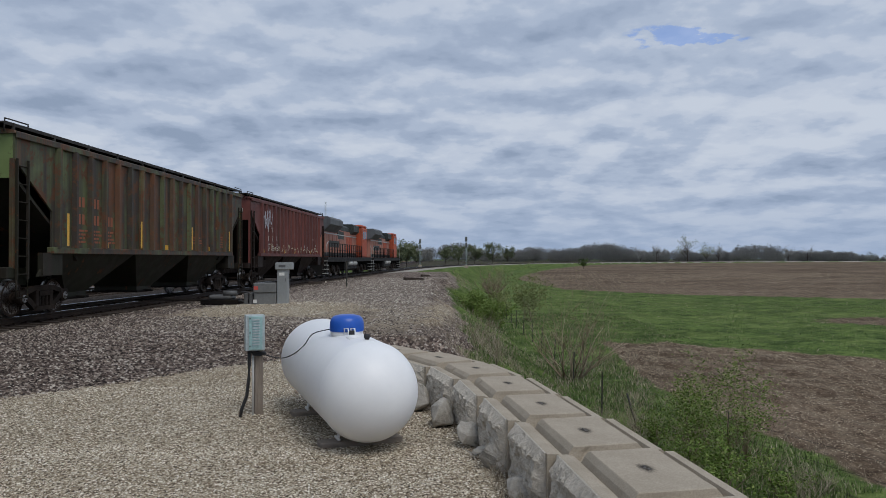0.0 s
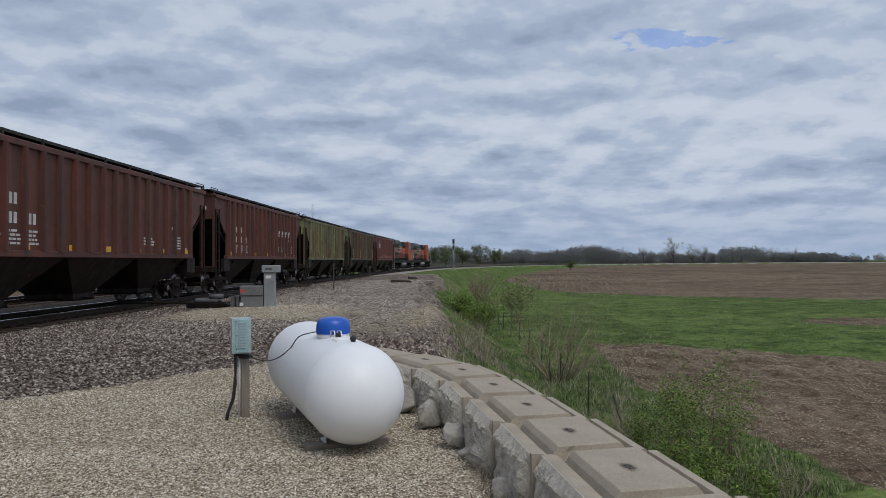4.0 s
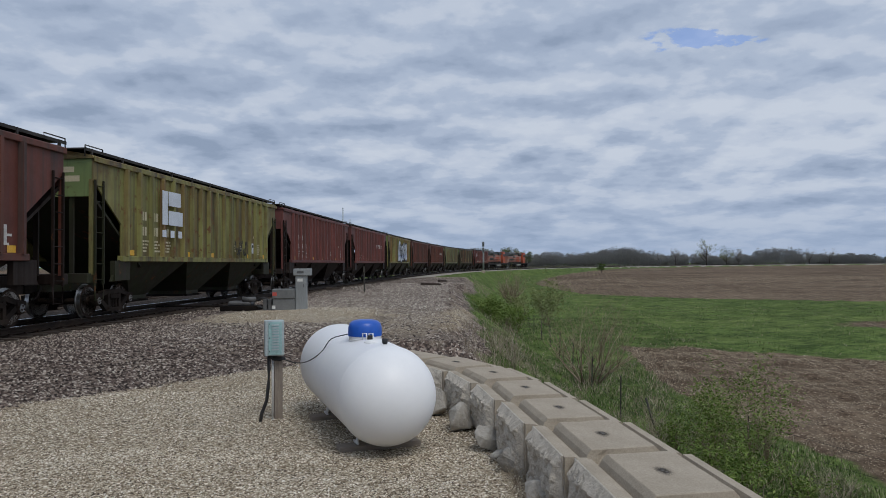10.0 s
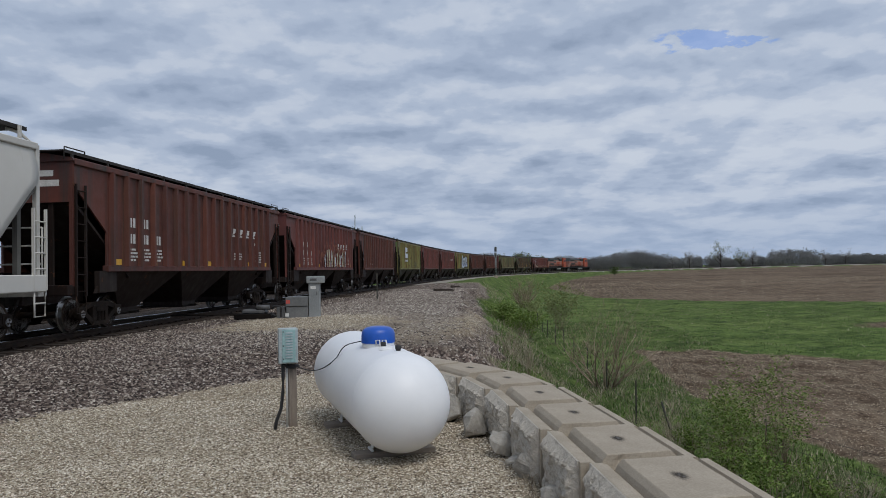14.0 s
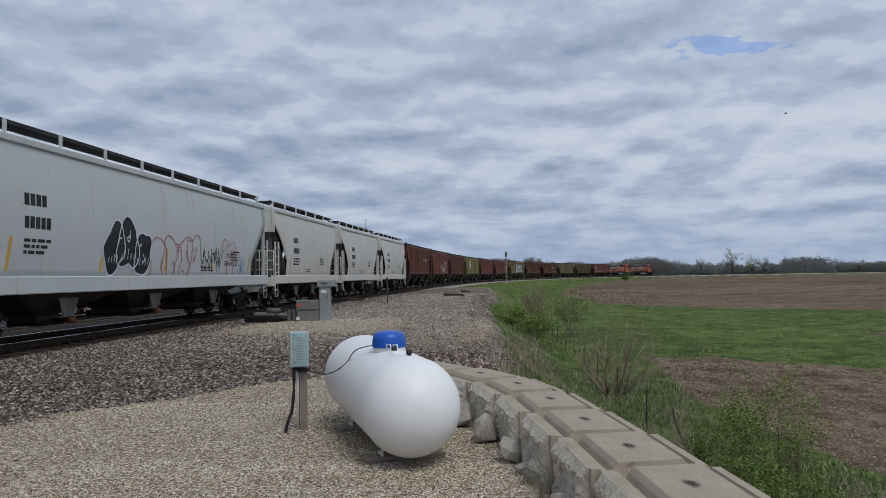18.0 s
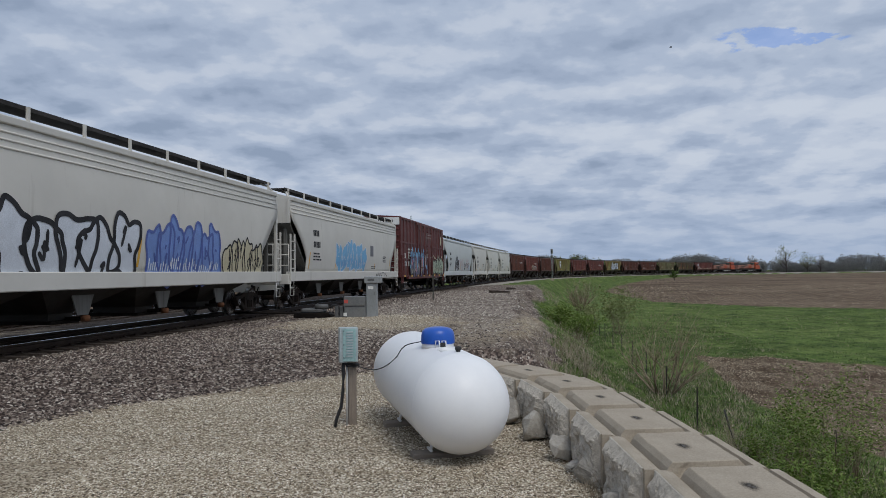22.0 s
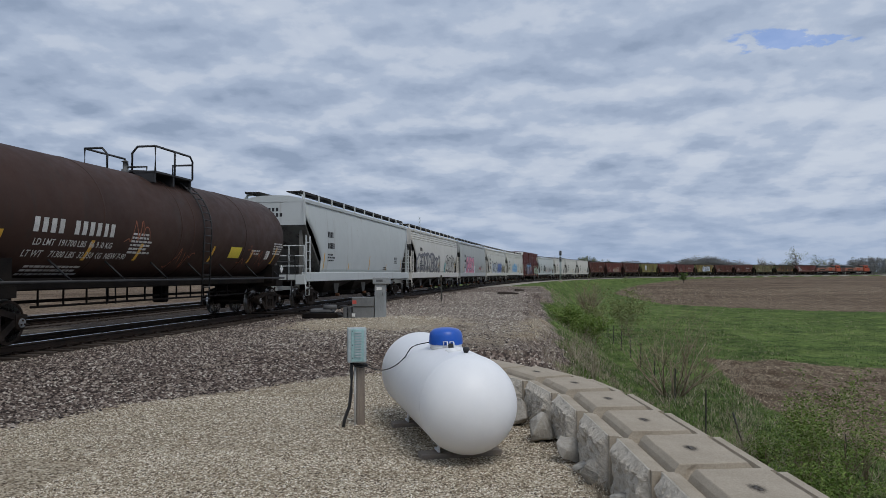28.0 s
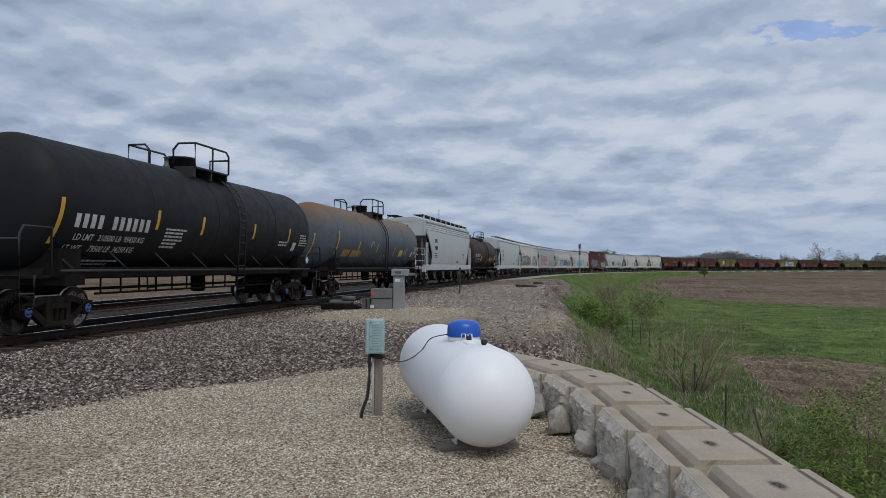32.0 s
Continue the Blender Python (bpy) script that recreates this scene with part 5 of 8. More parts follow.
def covered_marks(car, half, rng, seeds, tags=(), yellow=5):
    bm = bmesh.new()
    x = -half + 2.8
    glyphs(bm, x, 3.05, 4, 0.16, 0.26, bowed)
    glyphs(bm, x, 2.55, 5, 0.15, 0.26, bowed)
    bars(bm, x, 2.25, 0.9, 3, 0.13, bowed, rng)
    bars(bm, half - 4.2, 2.35, 0.7, 4, 0.1, bowed, rng)
    bars(bm, half - 6.8, 1.75, 0.9, 2, 0.09, bowed, rng)
    tagged(part("stencilled_data", bm, M["black_ink"], car, "rows of black stencilled writing"), kind="stuff")
    bm = bmesh.new()
    for z, n in ((4.02, 4), (3.80, 5)):
        for k in range(n):
            y = 0.36 - 0.17 * k
            rows = [[bm.verts.new((-half + 0.275, yy, zz)) for yy in (y, y - 0.11)] for zz in (z, z + 0.15)]
            bm.faces.new((rows[0][0], rows[0][1], rows[1][1], rows[1][0]))
    part("end_number", bm, M["black_ink"], car, "black number panel on the end")
    for k in range(yellow):
        x = -half + 2.25 + (2 * half - 4.7) * k / max(yellow - 1, 1)
        bm = bmesh.new()
        decal_quad(bm, x, x + 0.1, 1.62, 2.35 if k % 2 == 0 else 1.95, bowed, 0, 0.12, 4)
        part("reflector", bm, M["yellow"], car, "yellow reflector stripe")
    for fn, mats, words in tags:
        bm = bmesh.new()
        fn(bm)
        part("graffiti", bm, [M[k] for k in mats], car, words)


# -- the boxcar --
def boxcar(paint, label):
    length = 17.89
    half = length / 2 - 0.45
    top = 5.18
    low = 1.1
    car = thing("boxcar", pose(0, 0, 0), label, "railway car")
    for side in (-1, 1):
        y = side * 1.46
        bm = bmesh.new()
        box(bm, -half, half, y - 0.03, y + 0.03, low, top)
        part("side_wall", bm, paint, car)
        for z in (low + 0.06, 2.35, 3.5, top - 0.06):
            bm = bmesh.new()
            box(bm, -half, half, y, y + side * 0.07, z - 0.06, z + 0.06, 0, 0.012)
            part("side_rail", bm, paint, car)
        first = None
        for k in range(17):
            x = -half + 0.08 + (2 * half - 0.16) * k / 16
            if abs(x) < 3.05:
                continue
            if first is None:
                bm = bmesh.new()
                box(bm, -0.06, 0.06, 0, side * 0.085, low, top, 0, 0.015)
                first = part("side_post", bm, paint, car, at=pose(x, y, 0))
            else:
                again(first, car, pose(x, y, 0))
        for d in (-1, 1):
            bm = bmesh.new()
            xa, xb = (0.03, 3.0) if d > 0 else (-3.0, -0.03)
            box(bm, xa, xb, y + side * 0.05, y + side * 0.11, low + 0.12, top - 0.2, 0, 0.012)
            door = part("door", bm, paint, car)
            for z in (low + 0.2, 1.9, 2.35, 2.95, 3.5, 4.2, top - 0.3):
                bm = bmesh.new()
                box(bm, xa, xb, y + side * 0.10, y + side * 0.135, z - 0.035, z + 0.035)
                part("door_rib", bm, paint, door)
            for x in (xa + 0.06, xb - 0.06):
                bm = bmesh.new()
                box(bm, x - 0.06, x + 0.06, y + side * 0.10, y + side * 0.15, low + 0.12, top - 0.2)
                part("door_stile", bm, paint, door)
            for x in (xa + 0.75, xb - 0.75):
                bm = bmesh.new()
                tube(bm, [(x, y + side * 0.19, low + 0.1), (x, y + side * 0.19, top - 0.12)], 0.032, 0, 7)
                for z in (low + 0.5, 2.35, 3.5, 4.6):
                    box(bm, x - 0.08, x + 0.08, y + side * 0.12, y + side * 0.21, z - 0.06, z + 0.06)
                part("lock_rod", bm, paint, door)
            bm = bmesh.new()
            box(bm, (xa + xb) / 2 - 0.5, (xa + xb) / 2 + 0.5, y + side * 0.13, y + side * 0.17, 1.75, 1.82)
            part("door_handle", bm, M["rust"], door)
            bm = bmesh.new()
            ladder(bm, d * (half - 0.08), d * (half - 0.5), side * 1.58, 0.7, 2.6, 0.4)
            part("ladder", bm, paint, car)
        bm = bmesh.new()
        box(bm, -3.3, 3.3, y + side * 0.05, y + side * 0.17, top - 0.2, top - 0.08)
        box(bm, -6.3, 6.3, y + side * 0.02, y + side * 0.14, low - 0.12, low + 0.08)
        part("door_track", bm, paint, car)
    for d in (-1, 1):
        bm = bmesh.new()
        box(bm, d * half, d * (half - 0.05), -1.46, 1.46, low, top)
        part("end_wall", bm, paint, car)
        for k in range(9):
            z = low + 0.35 + k * 0.42
            bm = bmesh.new()
            tube(bm, [(d * (half + 0.01), -1.4, z), (d * (half + 0.01), 1.4, z)], 0.07, 0, 6)
            part("end_rib", bm, paint, car)
    bm = bmesh.new()
    loft(bm, [[(x, -1.55, top - 0.03), (x, -1.5, top + 0.05), (x, 0, top + 0.14), (x, 1.5, top + 0.05), (x, 1.55, top - 0.03)] for x in (-half - 0.04, half + 0.04)], 0, True, True, True)
    part("roof", bm, paint, car)
    bm = bmesh.new()
    box(bm, -half, half, -0.3, 0.3, 0.72, low)
    box(bm, -half + 2.6, half - 2.6, -1.3, 1.3, 0.92, low)
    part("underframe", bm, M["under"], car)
    coupler(car, half + 0.45, M["under"])
    return car


def flat_box(z):
    return -1.555


def boxcar_marks(car):
    rng = random.Random(21)
    half = 17.89 / 2 - 0.45
    door_face = lambda z: -1.60
    bm = bmesh.new()
    lettering(bm, "CLOSE AND LOCK DOORS", 0.35, 4.36, 0.19, door_face)
    lettering(bm, "BEFORE MOVING CAR", 0.35, 4.12, 0.19, door_face)
    bars(bm, 0.4, 2.8, 0.9, 3, 0.1, door_face, rng)
    bars(bm, 0.4, 3.1, 0.7, 1, 0.1, door_face, rng)
    bars(bm, 2.0, 2.6, 0.8, 4, 0.1, door_face, rng)
    bars(bm, -half + 2.2, 3.0, 2.5, 4, 0.22, lambda z: -1.50, rng)
    tagged(part("stencilled_data", bm, M["white_ink"], car, "white stencilled door warning and data"), kind="stuff")
    bm = bmesh.new()
    n = 20
    vs = [bm.verts.new((half - 1.25 + 0.27 * math.cos(2 * math.pi * k / n), -1.556, 4.15 + 0.42 * math.sin(2 * math.pi * k / n))) for k in range(n)]
    bm.faces.new(vs)
    part("round_emblem", bm, M["spray_cream"], car, "round cream patch of a painted-over emblem")
    for k in range(8):
        bm = bmesh.new()
        x = -half + 0.6 + k * 2.25
        decal_quad(bm, x, x + 0.5, 1.13, 1.24, lambda z: -1.642, 0, 0, 1)
        part("reflector", bm, M["yellow"], car, "small yellow reflector")
    bm = bmesh.new()
    graffiti(bm, 3.3, 1.22, 4.6, 1.3, 6, lambda z: -1.60, rng, 0, 1, 0.22, 3)
    for k in range(12):
        scrawl(bm, 3.2 + 0.4 * k, 2.5, 0.5, 0.4, 3, flat_box, rng, 3, 0.09)
    part("graffiti", bm, [M["spray_green"], M["black_ink"], M["spray_blue"], M["spray_cream"]], car, "sprayed pale green swollen shapes outlined in black")
    bm = bmesh.new()
    outer = lambda z: -1.605
    graffiti(bm, -5.6, 1.2, 4.8, 1.5, 6, outer, rng, 2, 1, 0.14, 3)
    for k in range(26):
        scrawl(bm, -6.0 + 0.24 * k, 1.25, 0.6, 1.5, 4, lambda z: -1.622, rng, (0, 4, 3, 5, 2)[k % 5], rng.uniform(0.07, 0.17))
    for k in range(10):
        stroke(bm, [(-5.8 + 0.5 * k, 2.5), (-5.6 + 0.5 * k, 2.9 + 0.3 * (k % 2)), (-5.3 + 0.5 * k, 2.55)], 0.12, outer, 0, 0.02)
    scrawl(bm, -7.3, 1.5, 0.6, 1.2, 6, flat_box, rng, 4, 0.07)
    part("graffiti", bm, [M["spray_sky"], M["black_ink"], M["spray_violet"], M["spray_cream"], M["spray_grey"], M["spray_pink"]], car, "dense sprayed violet, blue and pink shapes")
    bm = bmesh.new()
    for z in (2.42, 1.88):
        for x in (-half + 1.25, -half + 2.25):
            glyphs(bm, x, z, 2 if z > 2 else 3, 0.20, 0.34, lambda z: -1.50, 0, 0.3)
    tagged(part("car_number", bm, M["white_ink"], car, "white number in blocks"), kind="stuff")
    bm = bmesh.new()
    box(bm, -half - 0.085, -half - 0.05, -1.47, 1.47, 4.66, 5.16)
    panel = part("end_panel", bm, M["white_tag"], car, "white panel across the top of the end")
    for k in range(10):
        bm = bmesh.new()
        y = 0.2 - 0.12 * k - (0.1 if k > 3 else 0)
        box(bm, -half - 0.092, -half - 0.084, y - 0.04, y + 0.04, 4.82, 4.99)
        part("number_bar", bm, M["black_ink"], panel)


# -- tank cars --
AXIS_Z, TANK_R = 2.72, 1.49


def round_side(z):
    k = max(-0.999, min(0.999, (z - AXIS_Z) / TANK_R))
    return -TANK_R * math.sqrt(1 - k * k)


def tank_car(length, paint, label, dome=True, steps=0.95):
    half = length / 2 - 0.45
    body = half - 0.80
    car = thing("tank_car", pose(0, 0, 0), label, "railway car", "tank cars")
    turn = Matrix.Translation((0, 0, AXIS_Z)) @ Matrix.Rotation(radians(90), 4, "Y")
    bm = bmesh.new()
    prof = []
    for k in range(9):
        a = math.pi / 2 * (1 - k / 8)
        prof.append((max(TANK_R * math.cos(a), 0.01), -(body - 0.6) - 0.6 * math.sin(a)))
    prof = prof + [(r, -z) for r, z in prof[::-1]]
    turned(bm, prof, 0, 56, turn)
    for f in bm.faces:
        f.smooth = True
    part("tank", bm, paint, car)
    for x in (-body * 0.5, -0.35, 0.35, body * 0.5):
        bm = bmesh.new()
        turned(bm, [(TANK_R, -0.03), (TANK_R + 0.012, -0.02), (TANK_R + 0.012, 0.02), (TANK_R, 0.03)], 0, 56, Matrix.Translation((x, 0, 0)) @ turn)
        part("weld_band", bm, paint, car)
    zt = AXIS_Z + TANK_R
    tall = 0.44 if dome else 0.16
    bm = bmesh.new()
    for side in (-1, 1):
        box(bm, -1.0, 1.0, side * 0.4, side * 1.05, zt - 0.03, zt + 0.02)
        for x in (-0.95, 0, 0.95):
            box(bm, x - 0.04, x + 0.04, side * 0.45, side * 1.02, zt - 0.3, zt)
    part("platform", bm, M["black"], car)
    for side in (-1, 1):
        bm = bmesh.new()
        y = side * 1.05
        for p in ([(-1.0, y, zt), (-1.0, y, zt + 0.68), (0.85, y, zt + 0.68), (1.0, y, zt + 0.55), (1.0, y, zt)],
                  [(-1.0, y, zt + 0.68), (-1.0, y * 0.5, zt + 0.68), (-1.0, y * 0.35, zt + 0.5), (-1.0, y * 0.35, zt + 0.05)],
                  [(1.0, y, zt + 0.45), (1.0, y * 0.4, zt + 0.45), (1.0, y * 0.4, zt)], [(0, y, zt), (0, y, zt + 0.68)]):
            tube(bm, p, 0.032, 0, 6)
        part("platform_railing", bm, M["black"], car)
        bm = bmesh.new()
        ang = [radians(a) for a in range(12, 150, 8)]
        for dx in (steps - 0.22, steps + 0.22):
            pts = [(dx, side * (TANK_R + 0.1) * math.sin(a), AXIS_Z + (TANK_R + 0.1) * math.cos(a)) for a in ang if a < radians(100)]
            tube(bm, pts + [(dx, side * 1.50, 0.55)], 0.024, 0, 5)
        for k in range(11):
            a = radians(22 + 8.2 * k)
            y, z = side * (TANK_R + 0.1) * math.sin(a), AXIS_Z + (TANK_R + 0.1) * math.cos(a)
            tube(bm, [(steps - 0.22, y, z), (steps + 0.22, y, z)], 0.018, 0, 5)
        for z in (0.7, 1.05, 1.4, 1.75, 2.1):
            tube(bm, [(steps - 0.22, side * 1.53, z), (steps + 0.22, side * 1.53, z)], 0.018, 0, 5)
        part("ladder", bm, M["black"], car)
        bm = bmesh.new()
        tube(bm, [(-half + 1.2, side * 1.45, 1.28), (half - 1.2, side * 1.45, 1.28)], 0.035, 0, 6)
        for k in range(8):
            x = -half + 1.6 + (2 * half - 3.2) * k / 7
            tube(bm, [(x, side * 1.45, 1.28), (x - 0.35, -side * round_side(1.75), 1.75)], 0.025, 0, 5)
        part("side_handrail", bm, M["black"], car)
    bm = bmesh.new()
    turned(bm, [(0.40, zt - 0.16), (0.40, zt + tall - 0.08), (0.43, zt + tall - 0.08), (0.43, zt + tall - 0.02), (0.05, zt + tall)], 0, 20)
    part("manway", bm, M["black"], car)
    for x, h in ((-0.75, 0.3), (0.7, 0.22)):
        bm = bmesh.new()
        turned(bm, [(0.1, zt - 0.06), (0.1, zt + 0.1), (0.06, zt + 0.12), (0.06, zt + h), (0.1, zt + h + 0.02), (0.03, zt + h + 0.06)], 0, 12, Matrix.Translation((x, 0, 0)))
        part("valve", bm, M["grey_dark"], car)
    for d in (-1, 1):
        bm = bmesh.new()
        x = d * (half - 1.63)
        prism(bm, [(x - 0.35, 1.15), (x + 0.35, 1.15), (x + 0.35, 1.75), (x - 0.35, 1.75)], -1.30, 1.30)
        box(bm, x - 0.3, x + 0.3, -1.45, 1.45, 0.98, 1.2)
        prism(bm, [(d * (half - 1.2), 1.2), (d * (half - 2.0), 1.2), (d * (half - 1.75), 2.15)], -1.0, 1.0)
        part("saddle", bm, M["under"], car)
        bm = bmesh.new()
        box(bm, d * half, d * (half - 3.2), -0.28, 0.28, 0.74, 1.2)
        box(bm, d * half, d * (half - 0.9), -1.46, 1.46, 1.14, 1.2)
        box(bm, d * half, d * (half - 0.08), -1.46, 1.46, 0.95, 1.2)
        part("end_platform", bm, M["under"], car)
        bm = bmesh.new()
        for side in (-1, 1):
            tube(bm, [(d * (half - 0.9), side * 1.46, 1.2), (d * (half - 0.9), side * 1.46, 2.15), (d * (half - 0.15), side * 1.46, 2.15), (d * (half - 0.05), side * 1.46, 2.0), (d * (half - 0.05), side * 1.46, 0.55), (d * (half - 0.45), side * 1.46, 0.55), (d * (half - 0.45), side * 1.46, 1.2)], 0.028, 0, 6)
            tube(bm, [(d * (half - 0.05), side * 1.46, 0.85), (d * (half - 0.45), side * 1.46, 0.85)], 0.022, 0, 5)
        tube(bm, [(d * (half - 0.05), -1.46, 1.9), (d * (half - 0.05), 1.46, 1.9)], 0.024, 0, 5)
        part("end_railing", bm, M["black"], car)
    # added dark box, standing in for the shaded bottom of the tank
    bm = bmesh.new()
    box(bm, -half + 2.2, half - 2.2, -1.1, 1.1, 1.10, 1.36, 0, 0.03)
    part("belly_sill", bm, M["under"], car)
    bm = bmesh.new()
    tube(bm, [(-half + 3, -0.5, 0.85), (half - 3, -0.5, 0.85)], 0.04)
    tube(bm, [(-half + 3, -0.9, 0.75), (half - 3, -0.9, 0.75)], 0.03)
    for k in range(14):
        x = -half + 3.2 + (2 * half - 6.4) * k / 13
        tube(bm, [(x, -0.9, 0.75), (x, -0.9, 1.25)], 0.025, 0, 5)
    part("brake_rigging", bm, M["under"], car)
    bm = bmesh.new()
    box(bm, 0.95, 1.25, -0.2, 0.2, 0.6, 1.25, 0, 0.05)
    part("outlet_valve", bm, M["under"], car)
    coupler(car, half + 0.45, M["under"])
    return car


def tank_marks(car, half, rng, ink, lines, stripes, label_patch=True, scratches=None, x=-6.05, zn=2.3, warn=True):
    for k in range(10):
        bm = bmesh.new()
        glyphs(bm, x + 0.25 * k + (0.25 if k > 3 else 0), zn, 1, 0.15, 0.30, round_side)
        part("number_bar", bm, ink, car, "pale bar of the reporting number")
    if lines:
        bm = bmesh.new()
        for k, words in enumerate(lines):
            lettering(bm, words, x + 0.1 - 0.15 * k, zn - 0.26 - 0.24 * k, 0.19, round_side, 0, 0.003)
        bars(bm, x + 0.3, zn - 0.72, 2.2, 3, 0.08, round_side, rng)
        bars(bm, x + 3.4, zn + 0.1, 0.9, 6, 0.09, round_side, rng)
        bars(bm, half - 4.0, 2.2, 0.7, 2, 0.1, round_side, rng)
        tagged(part("stencilled_data", bm, ink, car, "white stencilled load and weight lines"), kind="stuff")
    for xx, z0, z1 in stripes:
        bm = bmesh.new()
        decal_quad(bm, xx, xx + 0.12, z0, z1, round_side, 0, 0.12, 8)
        part("reflector", bm, M["yellow"], car, "yellow reflector stripe")
    if label_patch:
        bm = bmesh.new()
        bars(bm, half - 2.2, 2.5, 0.75, 5, 0.09, round_side, rng)
        tagged(part("data_table", bm, M["white_ink"], car, "small ruled table of pale writing"), kind="stuff")
        bm = bmesh.new()
        decal_quad(bm, half - 2.75, half - 2.45, 1.95, 2.25, round_side, 0, 0, 4)
        part("notice", bm, M["white_tag"], car, "small white notice")
        if warn:
            bm = bmesh.new()
            decal_quad(bm, half - 5.6, half - 4.8, 1.95, 2.3, round_side, 0, 0, 4)
            part("warning_label", bm, M["yellow_lab"], car, "yellow warning label")
        bm = bmesh.new()
        xx, zz = half - 1.05, 1.62
        bm.faces.new([bm.verts.new((xx + 0.16 * u, -1.30, zz + 0.16 * v)) for u, v in ((-1, 0), (0, -1), (1, 0), (0, 1))])
        part("placard", bm, M["white_tag"], car, "diamond-shaped white hazard placard")
    if scratches:
        bm = bmesh.new()
        for xx, zz in ((-2.9, 2.2), (-2.5, 2.25), (-0.6, 1.6), (0.1, 1.55), (3.6, 1.75), (4.1, 1.9), (4.7, 1.8), (5.2, 1.7)):
            scrawl(bm, xx, zz, 0.7, 0.55, 7, round_side, rng, 0, 0.025)
        tagged(part("chalk_marks", bm, scratches, car, "thin scrawled lines"), kind="stuff")


# -- diesel locomotives --
def loco_wheelset_parts(car, pivot):
    for d in (1, -1):
        t = new("truck", LOCO_TRUCK)
        t.parent = car
        t.matrix_basis = pose(d * pivot, 0, 0)
        for e in (1.95, 0.0, -1.95):
            w = new("wheelset", SETS["grey"])
            w.parent = t
            w.matrix_basis = pose(e, 0, WHEEL_R)


def loco_truck_mesh():
    bm = bmesh.new()
    for side in (-1, 1):
        prism(bm, [(-2.5, 0.45), (-2.3, 0.85), (-1.2, 0.72), (0, 0.9), (1.2, 0.72), (2.3, 0.85), (2.5, 0.45), (1.3, 0.35), (0, 0.5), (-1.3, 0.35)], side * 0.98, side * 1.12)
        for x in (-1.95, 0, 1.95):
            box(bm, x - 0.18, x + 0.18, side * 1.0, side * 1.2, 0.3, 0.62, 0, 0.02)
        for x in (-1.0, 1.0):
            turned(bm, [(0.1, 0.45), (0.1, 0.95)], 0, 10, Matrix.Translation((x, side * 1.15, 0)))
    box(bm, -2.3, 2.3, -0.9, 0.9, 0.6, 0.85)
    return mesh_of("loco_truck", bm, [M["truck"]])


LOCO_TRUCK = loco_truck_mesh()


